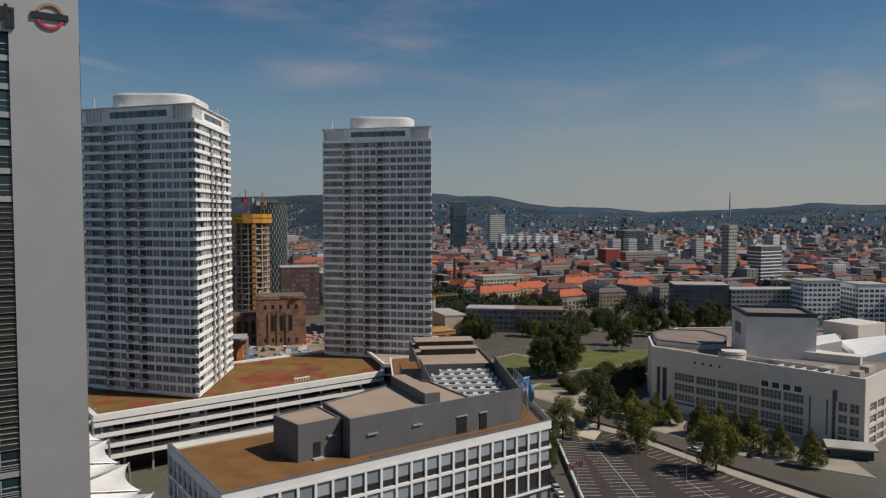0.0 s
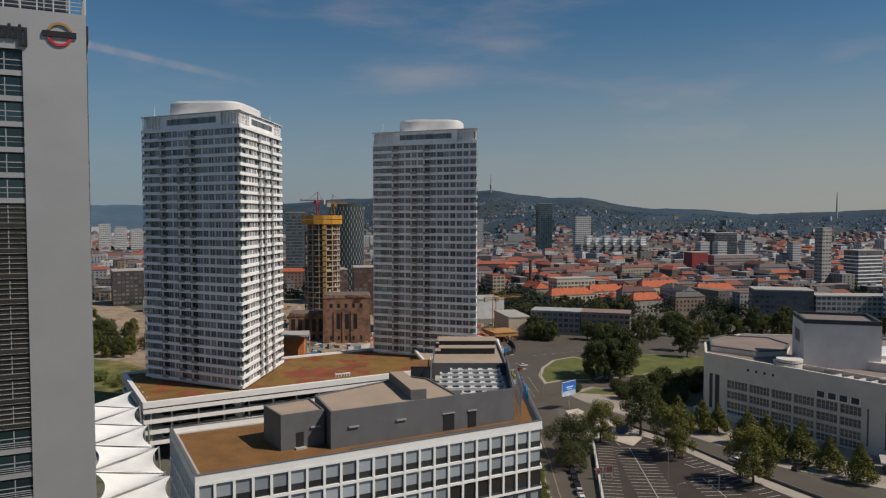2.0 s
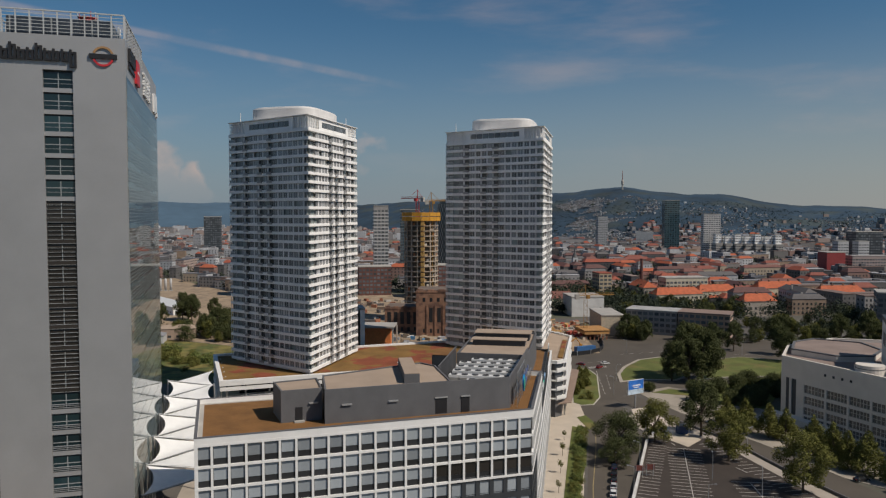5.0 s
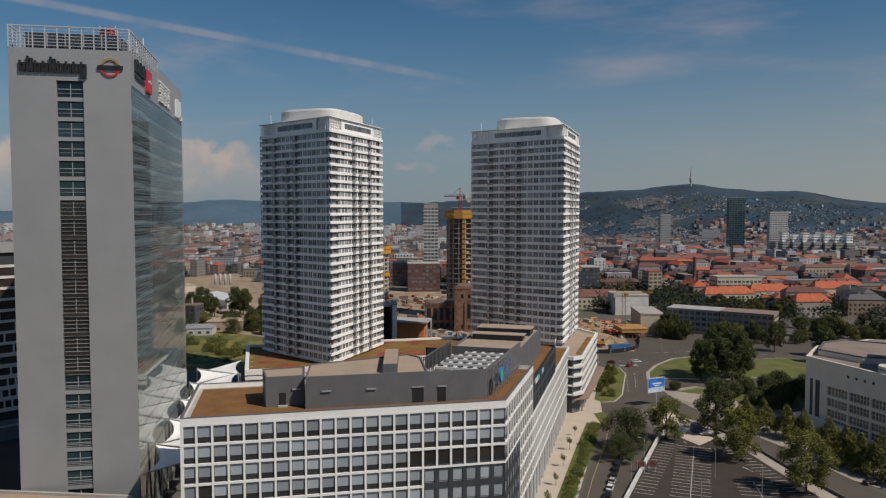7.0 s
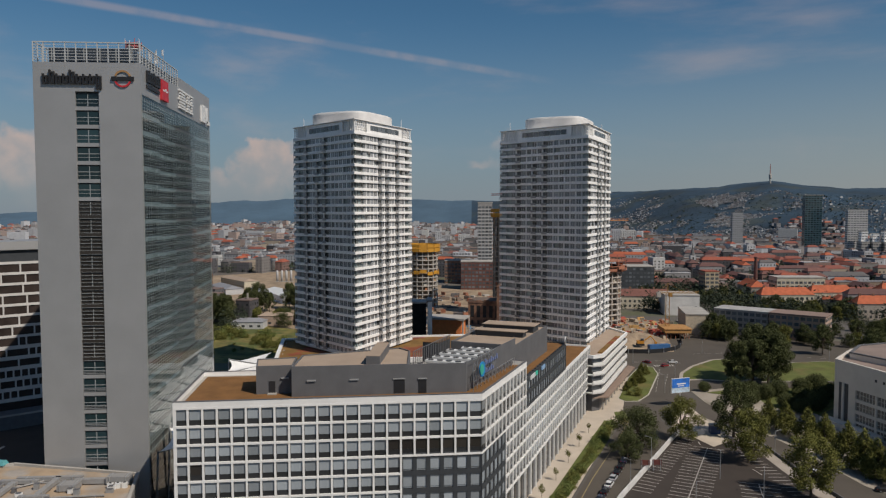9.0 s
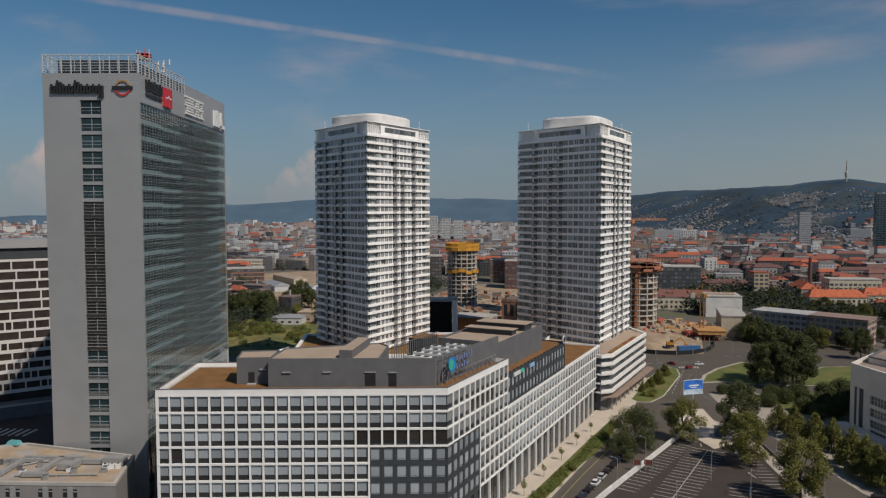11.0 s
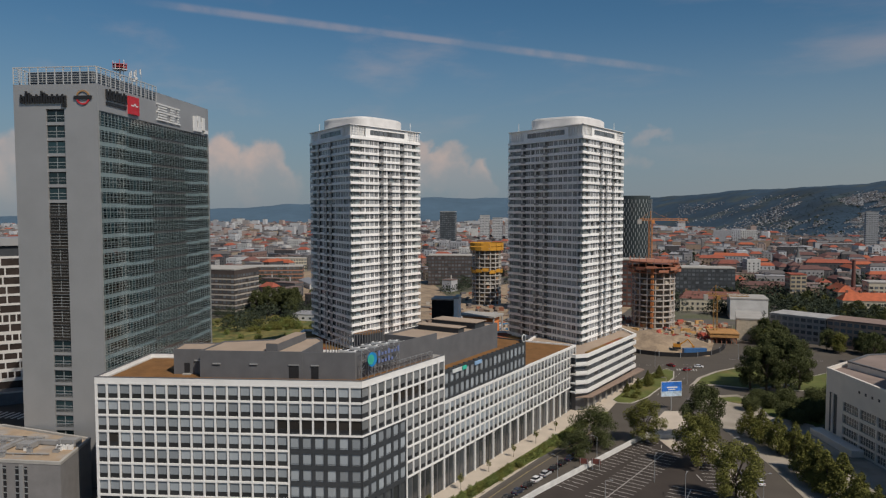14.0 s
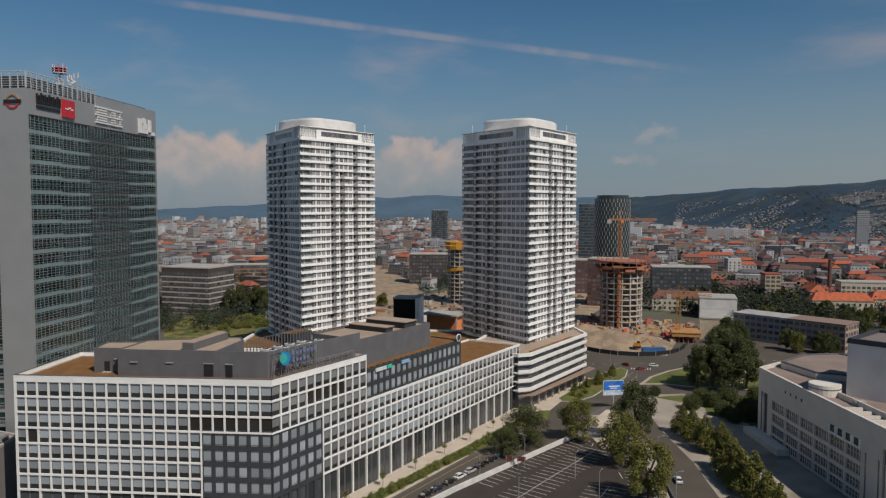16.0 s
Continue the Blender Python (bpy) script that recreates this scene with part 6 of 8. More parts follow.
def orange_pavilion():
    """An orange box set back under a thin grey portal."""
    o = thing("orange_pavilion", -60, 360, 0, "orange clad pavilion under a grey concrete portal", "pavilion")
    orange = mat("orange_panels", (0.70, 0.23, 0.075), 0.7)
    part("portal_roof", Geo().box(-61.0, 360, 16.0, 22, 15, 0.9, 8), CONCRETE, o, "thin grey portal roof")
    for x, y in ((-50.6, 366.0), (-50.0, 355.0)):
        part("portal_post", Geo().box(x, y, 0, 0.7, 0.9, 16.0, 8), CONCRETE, o)
    part("body", Geo().box(-61.5, 361.0, 5.8, 18.4, 9.6, 10.1, 8), orange, o)
    part("plinth", Geo().box(-61.5, 361.0, 0, 18.0, 9.2, 5.8, 8), DARK_GREY, o, "dark base storey")
    c, s = math.cos(radians(8)), math.sin(radians(8))
    for k in range(6):
        a = -7.6 + k * 3.05
        part("panel", Geo().box(-61.5 + c * a + s * 4.85, 361.0 + s * a - c * 4.85, 6.2, 2.9, 0.25, 9.0, 8), orange, o)
    for k in range(3):
        b = -3.1 + k * 3.1
        part("side_panel", Geo().box(-61.5 + c * 9.25 - s * b, 361.0 + s * 9.25 + c * b, 6.2, 0.25, 2.95, 9.0, 8), orange, o)
    return o


orange_pavilion()
block("black_pavilion", -67, 331, 11, 12, 28, 24, mat("matt_black_cladding", (0.022, 0.021, 0.021), 0.95, 0.15, 0.5, spec=0.1), "black box building with white edge", "pavilion", storey=60, roof=CONCRETE)
block("white_edge_block", -60.4, 334.2, 2.2, 12.4, 28.8, 24, WHITE, "narrow white block beside a black one", "pavilion", storey=60, roof=CONCRETE)
block("tan_hall", 61, 468, 14, 34, 12, 12, mat("tan_plaster", (0.50, 0.43, 0.33), 0.85, 0.14), "tan plastered hall with blank gable", "hall", storey=30)
block("white_hall", 46, 545, 24, 26, 14, 16, mat("weathered_white_wall", (0.60, 0.59, 0.57), 0.85, 0.12, 0.2), "plain white hall with blank walls", "hall", storey=30)
BROWN_TILE = mat("brown_tile_roof", (0.17, 0.075, 0.06), 0.85, 0.2, 0.4, 4.0)


def gabled_house(name, x, y, sx, sy, h, rise, yaw, wall, roof, label, category, bay=3.4, storey=3.6):
    """A long house with a pitched roof, window rows and dormers."""
    o = thing(name, x, y, 0, label, category)
    part("wall", Geo().box(x, y, 0, sx, sy, h, yaw), wall, o)
    g = Geo()
    gable(g, x, y, h, sx, sy, rise, yaw, 0.5)
    part("roof", g, roof, o, "pitched tiled roof")
    c, s = math.cos(radians(yaw)), math.sin(radians(yaw))
    q = [(x + c * a * sx / 2 - s * b * sy / 2, y + s * a * sx / 2 + c * b * sy / 2) for a, b in ((-1, -1), (1, -1), (1, 1), (-1, 1))]
    for i in range(4):
        F = line(q[i], q[(i + 1) % 4])
        n = max(int(F[3] / bay), 1)
        w = F[3] / n
        for k in range(int((h - 0.5) / storey)):
            for j in range(n):
                part("window", Geo().wall(F, (j + 0.28) * w, (j + 0.72) * w, 1.1 + k * storey, 3.0 + k * storey, -0.1, 0.05), DIM_GLASS_ALL, o)
        part("cornice", Geo().wall(F, -0.2, F[3] + 0.2, h - 0.5, h - 0.05, -0.1, 0.3), wall, o)
    for k in range(max(int(sx / 9), 1)):
        a = -sx / 2 + 4.5 + k * 9
        part("chimney", Geo().box(x + c * a, y + s * a, h + rise * 0.6, 1.4, 0.9, rise * 0.4 + 1.4, yaw), BRICK, o)
    return o


CREAM = mat("cream_plaster", (0.5, 0.45, 0.35), 0.85)
gabled_house("long_old_house", 18, 566, 46, 13, 9.5, 5.0, 18, CREAM, BROWN_TILE, "long cream old building with brown tiled roof", "house")
ORANGE_TILE = mat("orange_tile_roof", (0.42, 0.11, 0.05), 0.85, 0.2, 0.4, 4.0)
for x, y, sx, yaw, h in ((118, 592, 40, 24, 12), (150, 612, 34, 24, 13), (96, 640, 30, 110, 13), (172, 566, 26, 20, 11), (205, 640, 44, 22, 14), (246, 622, 38, 16, 13)):
    gabled_house("town_row", x, y, sx, 12, h, 5.2, yaw, CREAM if sx > 32 else mat("grey_beige_plaster", (0.33, 0.29, 0.25), 0.85), ORANGE_TILE, "town row with a bright orange tiled roof", "house")


def church(x, y, yaw):
    o = thing("church", x, y, 0, "old town church with a slim pointed spire", "church")
    c, s = math.cos(radians(yaw)), math.sin(radians(yaw))
    part("nave", Geo().box(x, y, 0, 26, 11, 11, yaw), PALE, o)
    g = Geo()
    gable(g, x, y, 11, 26, 11, 6, yaw)
    part("roof", g, BROWN_TILE, o)
    tx, ty = x - c * 15, y - s * 15
    part("steeple", Geo().box(tx, ty, 0, 6, 6, 21, yaw), PALE, o)
    part("spire", Geo().lathe(tx, ty, [(3.4, 21), (2.2, 24), (1.0, 29), (0.1, 36)], 8), mat("slate_spire", (0.12, 0.12, 0.12), 0.7), o)
    for k in range(2):
        part("belfry_opening", Geo().box(tx + s * 3.0, ty - c * 3.0, 10 + k * 6, 1.6, 0.2, 3, yaw), BLACK, o)


church(48, 905, 20)
o = thing("brick_chimney", 100, 712, 0, "tall tapered brick works chimney", "chimney")
part("shaft", Geo().lathe(100, 712, [(2.0, 0), (1.3, 31), (1.5, 31.2), (1.5, 32.2)], 12), BRICK_DARK, o)
part("base", Geo().box(100, 712, 0, 5, 5, 4, 20), BRICK_DARK, o)
block("flat_institute", 90.5, 469, 31, 18, 14.5, -16, mat("grey_plaster", (0.29, 0.28, 0.27), 0.85), "grey flat roofed institute with pale roof", "office building", roof=mat("weathered_pale_roof", (0.36, 0.35, 0.34), 0.9, 0.2, 0.15))
block("flat_institute", 120.5, 460.5, 30, 18, 14.5, -16, mat("brown_plaster", (0.38, 0.27, 0.21), 0.85), "brown flat roofed institute wing", "office building", roof=mat("brown_felt", (0.24, 0.17, 0.14), 0.9))
block("cream_office", 130, 650, 38, 16, 20, 20, mat("cream_plaster", (0.5, 0.45, 0.35), 0.85), "cream office block with window rows", "office building")
block("corner_house", 62, 660, 12, 15, 22, 24, mat("yellow_plaster", (0.40, 0.33, 0.23), 0.85), "tall yellow corner house with red roof", "house", roof=RED_ROOF)
block("grey_high_rise", 373, 689, 11, 9, 64, 20, CONCRETE, "plain grey concrete slab high-rise", "high-rise", bay=3.4, tall=0.4)
block("office_slab", 412, 691, 30, 16, 43, 20, DARK_GREY, "dark office slab with white floor bands", "office building", bands=WHITE)
block("red_store", 323, 896, 22, 18, 31, 16, mat("red_cladding", (0.27, 0.045, 0.045), 0.6), "red clad store building", "store", storey=40)
block("blue_office", 395, 1008, 36, 20, 52, 16, mat("slate_glass", (0.05, 0.06, 0.07), 0.2), "dark blue office block", "office building")
for x, y, w, h in ((346, 940, 13, 42), (369, 942, 13, 42), (413, 967, 12, 43), (487, 990, 13, 40)):
    block("white_block", x, y, w, 12, h, 14, PALE, "small pale apartment block in the city", "housing", storey=3.2, tall=0.4)
block("pink_row", 372, 905, 62, 14, 27, 14, mat("dusty_pink_plaster", (0.36, 0.29, 0.27), 0.85), "long dusty pink office row in the city", "office building", roof=mat("pale_felt", (0.34, 0.32, 0.31), 0.9))
for k in range(7):
    block("stepped_housing", 254 + 14 * k, 1228 - 4 * k, 11, 22, 27, 10, CONCRETE, "pale stepped housing row", "housing", storey=4, tall=0.4)
    block("apartment_house", 254 + 14 * k, 1231 - 4 * k, 9, 14, 14 - (k % 2) * 3, 10, WHITE, "white stepped upper storeys of a housing row", "housing", storey=4, tall=0.35, z=27.8)
block("white_ministry", 297, 500, 52, 18, 21, -6, mat("stone_facade", (0.40, 0.39, 0.375), 0.8), "long pale stone office building with rows of windows", "office building")
block("white_ministry", 324, 478, 26, 18, 29, -6, WHITE, "tall white office block with rows of windows", "office building")
block("white_ministry", 356, 470, 22, 22, 27, -6, WHITE, "white office corner block", "office building")
block("white_ministry", 395, 455, 60, 20, 22, -6, WHITE, "white gridded office wing", "office building")
block("grey_round_office", 254, 512, 38, 24, 24, -14, mat("grey_stone", (0.15, 0.15, 0.155), 0.8), "grey stone office behind the theatre", "office building")
block("unfinished_frame", -416, 545, 62, 20, 16, 40, mat("dim_frame", (0.10, 0.075, 0.06), 0.9), "unfinished rusty building frame with open floors", "building under construction", storey=3.8, bands=mat("rust_slab", (0.34, 0.17, 0.11), 0.85))
block("cream_row", -520, 640, 90, 16, 15, 40, mat("cream_plaster", (0.5, 0.45, 0.35), 0.85), "long cream building row behind the dirt ground", "office building")
block("brown_terrace", -277, 362, 40, 30, 33, 14, mat("brown_facade", (0.07, 0.055, 0.05), 0.8), "unfinished brown block with pale floor slabs", "office building", storey=3.7, bands=mat("weathered_slab", (0.42, 0.38, 0.33), 0.85), tall=0.5)


def shed(x, y, sx, sy, h, yaw, wall, roof, label):
    o = thing("shed", x, y, 0, label, "shed", "sheds by the field")
    part("wall", Geo().box(x, y, 0, sx, sy, h, yaw), wall, o)
    g = Geo()
    gable(g, x, y, h, sx, sy, sy * 0.16, yaw)
    part("roof", g, roof, o)
    c, s = math.cos(radians(yaw)), math.sin(radians(yaw))
    for k in range(int(sx / 5)):
        a = -sx / 2 + 2.5 + k * 5
        part("window", Geo().box(x + c * a + s * (sy / 2 + 0.02), y + s * a - c * (sy / 2 + 0.02), 1.2, 2.0, 0.1, 1.4, yaw), DIM_GLASS_ALL, o)
    return o


shed(-203, 373, 20, 12, 4.5, 22, PALE, mat("metal_sheet_roof", (0.26, 0.26, 0.27), 0.5), "grey metal roofed shed with a white end")
shed(-194, 390, 22, 11, 6.5, 22, mat("pale_brick", (0.36, 0.27, 0.21), 0.85), TAN_ROOF, "low pale brick workshop")
block("dark_glass_office", -576, 1136, 28, 20, 69, 24, mat("slate_glass", (0.05, 0.06, 0.07), 0.2), "dark glass office block over the city", "office building", storey=3.6)
for k in range(3):
    block("white_slab_block", -618 + k * 26, 1345 + k * 8, 20, 14, 60 - 5 * k, 24, PALE, "pale slab apartment block", "housing", tall=0.4)
shed(-349, 532, 48, 16, 5, -34, PALE, mat("metal_sheet_roof", (0.26, 0.26, 0.27), 0.5), "long low shed with a grey sheet roof")
shed(-300, 520, 36, 14, 5, -34, mat("dull_shed_wall", (0.30, 0.29, 0.28), 0.8), mat("metal_sheet_roof", (0.26, 0.26, 0.27), 0.5), "grey shed on the bare ground")
shed(-372, 580, 60, 14, 7, -30, mat("cream_plaster", (0.5, 0.45, 0.35), 0.85), TAN_ROOF, "long cream wall and shed behind the bare ground")
shed(-268, 504, 58, 18, 6, -38, WHITE, WHITE_METAL, "long hall with a pale roof")
for k in range(4):
    u = thing("silo", -362 + k * 4.6, 630 + k * 1.6, 0, "tall white cylindrical silo on the dirt ground", "silo", "white silos")
    part("drum", Geo().lathe(-362 + k * 4.6, 630 + k * 1.6, [(1.15, 0), (1.15, 11), (0.6, 12)], 14), PALE, u, smooth=True)
    part("base", Geo().box(-362 + k * 4.6, 630 + k * 1.6, 0, 3.8, 3.8, 0.6, 25), CONCRETE, u)


SLAB_WHITE = mat("dull_white_frame", (0.56, 0.54, 0.52), 0.7, 0.06, 0.3)


def staggered_slab():
    """A long slab whose windows shift sideways from storey to storey."""
    x, y, sx, sy, h, yaw = -172, 150, 96, 18, 64.5, 62
    o = thing("office_slab", x, y, 0, "long office slab with dark windows in staggered white frames", "office building")
    part("wall", Geo().box(x, y, 0, sx, sy, h - 7.5, yaw), mat("dark_brown_glass", (0.045, 0.034, 0.030), 0.2, 0.3, 0.2), o)
    part("top_storey", Geo().box(x, y, h - 7.5, sx - 1.5, sy - 1.5, 4.5, yaw), ANTHRACITE, o, "set back dark top storey")
    part("roof_edge", Geo().box(x, y, h - 3.0, sx + 0.6, sy + 0.6, 3.0, yaw), LIGHT_GREY, o, "grey roof edge")
    c, s = math.cos(radians(yaw)), math.sin(radians(yaw))
    q = [(x + c * a * sx / 2 - s * b * sy / 2, y + s * a * sx / 2 + c * b * sy / 2) for a, b in ((-1, -1), (1, -1), (1, 1), (-1, 1))]
    r2 = random.Random(3)
    F = line(q[0], q[1])
    part("podium", Geo().wall(F, 0, F[3], 0, 4.5, 0.3, 10), mat("dark_podium", (0.13, 0.13, 0.135), 0.8), o, "low dark podium")
    part("podium_edge", Geo().wall(F, 0, F[3], 4.5, 5.0, 9.4, 10.1), CONCRETE, o)
    for i in range(4):
        F = line(q[i], q[(i + 1) % 4])
        st = 3.75
        for k in range(14):
            z = h - 7.5 - k * st
            part("floor_band", Geo().wall(F, 0, F[3], z - (0.55 if k < 8 else 0.95), z + 0.35, -0.2, 0.3), SLAB_WHITE, o, "white floor band")
            if k == 13:
                break
            d = r2.uniform(1, 6)
            while d < F[3] - 0.4:
                part("mullion", Geo().wall(F, d, d + 0.5, z - st + 0.35, z - 0.55, -0.2, 0.28), SLAB_WHITE, o)
                d += 7.6 if k < 6 else r2.choice((2.4, 2.4, 5.0, 7.0) if k < 10 else (2.4, 2.4, 2.4, 5.0))
    return o


staggered_slab()


def low_front_building():
    poly = [(-66, 79.5), (-25.5, 99), (-37, 113.6), (-69, 107.5), (-84, 92)]
    o = thing("low_building", -45, 97, 0, "low grey building with slit windows and a cluttered tan roof", "office building")
    part("wall", Geo().prism(poly, 0, 15.6), mat("grey_stone_cladding", (0.22, 0.21, 0.205), 0.8, 0.08, 0.4), o)
    part("roof", Geo().prism(inset(poly, 0.6), 15.6, 15.75), mat("stained_gravel_roof", (0.36, 0.27, 0.185), 0.95, 0.15, 0.25, 5.0, second=(0.30, 0.27, 0.24), patch=(0.45, 0.6), patch_scale=0.12), o, "stained tan gravel roof")
    part("parapet", Geo().ring(inset(poly, -0.1), inset(poly, 0.6), 15.6, 16.3), CONCRETE, o, "pale roof parapet")
    F = line(poly[0], poly[1])
    for a in (11.5, 20.5, 27.8, 33.3):
        for d in (0, 2.3):
            part("slit_window", Geo().wall(F, a + d, a + d + 0.8, 1.0, 14.8, -0.3, 0.06), BLACK, o, "tall black slit window")
            for k in range(9):
                part("slit_fin", Geo().wall(F, a + d - 0.05, a + d + 0.85, 2.2 + k * 1.5, 2.42 + k * 1.5, 0.06, 0.14), MATT_STEEL, o)
        part("slit_pier", Geo().wall(F, a + 1.05, a + 2.05, 0.5, 15.2, 0.0, 0.25), LIGHT_GREY, o)
    duct = mat("dull_duct_metal", (0.27, 0.265, 0.26), 0.55, 0.12, 0.5)
    for cx, cy, sx, sy, hz in ((-52, 103, 14, 1.1, 0.9), (-48, 99, 1.2, 11, 0.9), (-57, 99, 9, 1.0, 0.8), (-41, 106, 10, 1.3, 1.0), (-55, 94, 1.2, 10, 0.8), (-44, 101, 4, 3, 1.3), (-37, 108, 5, 2.4, 1.6), (-61, 90, 5, 3, 1.2), (-46, 94, 6, 1.1, 0.8)):
        u = thing("roof_duct", cx, cy, 15.75, "dull grey metal air duct on the tan roof", "air duct", "roof ducts")
        part("body", Geo().box(cx, cy, 16.0, sx, sy, hz, 26), duct, u)
        c, s = math.cos(radians(26)), math.sin(radians(26))
        for q in (-0.35, 0.35):
            a, b2 = (q * sx, 0) if sx > sy else (0, q * sy)
            part("foot", Geo().box(cx + c * a - s * b2, cy + s * a + c * b2, 15.75, 0.4, 0.4, 0.25, 26), STEEL, u)
            part("flange", Geo().box(cx + c * a - s * b2, cy + s * a + c * b2, 15.95, 0.2 if sx > sy else sx + 0.2, sy + 0.2 if sx > sy else 0.2, hz + 0.12, 26), STEEL, u)
    r3 = random.Random(17)
    for k in range(16):
        cx, cy = -33 - r3.random() * 34, 0
        cy = 97 + (cx + 33) * 0.32 + r3.uniform(0, 9)
        u = thing("roof_vent", cx, cy, 15.75, "small weathered vent box on the tan roof", "vent", "roof vents")
        hgt = r3.uniform(0.5, 1.3)
        part("body", Geo().box(cx, cy, 15.75, r3.uniform(0.6, 1.6), r3.uniform(0.5, 1.2), hgt, 26), (duct, STEEL, WHITE_METAL, DARK_GREY)[k % 4], u)
        part("cap", Geo().box(cx, cy, 15.75 + hgt, 1.0, 0.8, 0.1, 26), DARK_GREY, u)
    for a, b2, c2, d2 in ((-63, 96, -40, 107), (-58, 90, -52, 104), (-50, 92, -34, 101)):
        u = thing("roof_pipe", (a + c2) / 2, (b2 + d2) / 2, 15.75, "thin grey pipe run across the tan roof", "pipe", "roof pipes")
        part("run", Geo().tube((a, b2, 16.1), (c2, d2, 16.1), 0.18, sides=8), duct, u)
        for q in (0.1, 0.5, 0.9):
            part("clip", Geo().box(a + (c2 - a) * q, b2 + (d2 - b2) * q, 15.75, 0.3, 0.3, 0.4), STEEL, u)
    for cx, cy in ((-36.5, 105), (-35.2, 105.8), (-34, 106.5)):
        u = thing("roof_fan", cx, cy, 15.75, "small pale condenser unit on the tan roof", "condenser", "roof condensers")
        part("body", Geo().box(cx, cy, 15.75, 1.1, 0.7, 1.2, 26), WHITE_METAL, u)
        part("grille", Geo().lathe(cx, cy, [(0.3, 16.95), (0.3, 17.02)], 12), BLACK, u)
    return o


low_front_building()
# shaded yard beside the tall office
patch("ground_court", [(-165, 92), (-84, 96), (-66, 112), (-76, 178), (-108, 205), (-150, 190), (-180, 130)], 0.06, ASPHALT_DARK, "dark asphalt court between tall offices", category="yard")
for k in range(7):
    patch("trim_stripe", [(-141 + k * 2.4, 136 + k), (-139.8 + k * 2.4, 136 + k), (-142.8 + k * 2.4, 143 + k), (-144 + k * 2.4, 143 + k)], 0.075, PAINT_LINE, "white painted bay stripe", 0.02, "road marking")
teal = thing("awning", -70, 109.5, 15.7, "small teal fabric cover at the roof edge", "awning")
part("cover", Geo().hexa([(-73, 104, 16.2), (-69.6, 104.9, 16.2), (-70.1, 106.9, 16.2), (-73.5, 106.0, 16.2), (-72.6, 104.6, 17.1), (-70.1, 105.2, 17.1), (-70.5, 106.4, 17.1), (-73, 105.7, 17.1)]), mat("teal_fabric", (0.10, 0.32, 0.34), 0.7), teal)
for a, b2 in ((-72.8, 104.3), (-69.8, 105.1), (-70.3, 106.7), (-73.2, 105.9)):
    part("post", Geo().tube((a, b2, 15.7), (a, b2, 16.3), 0.07), STEEL, teal)


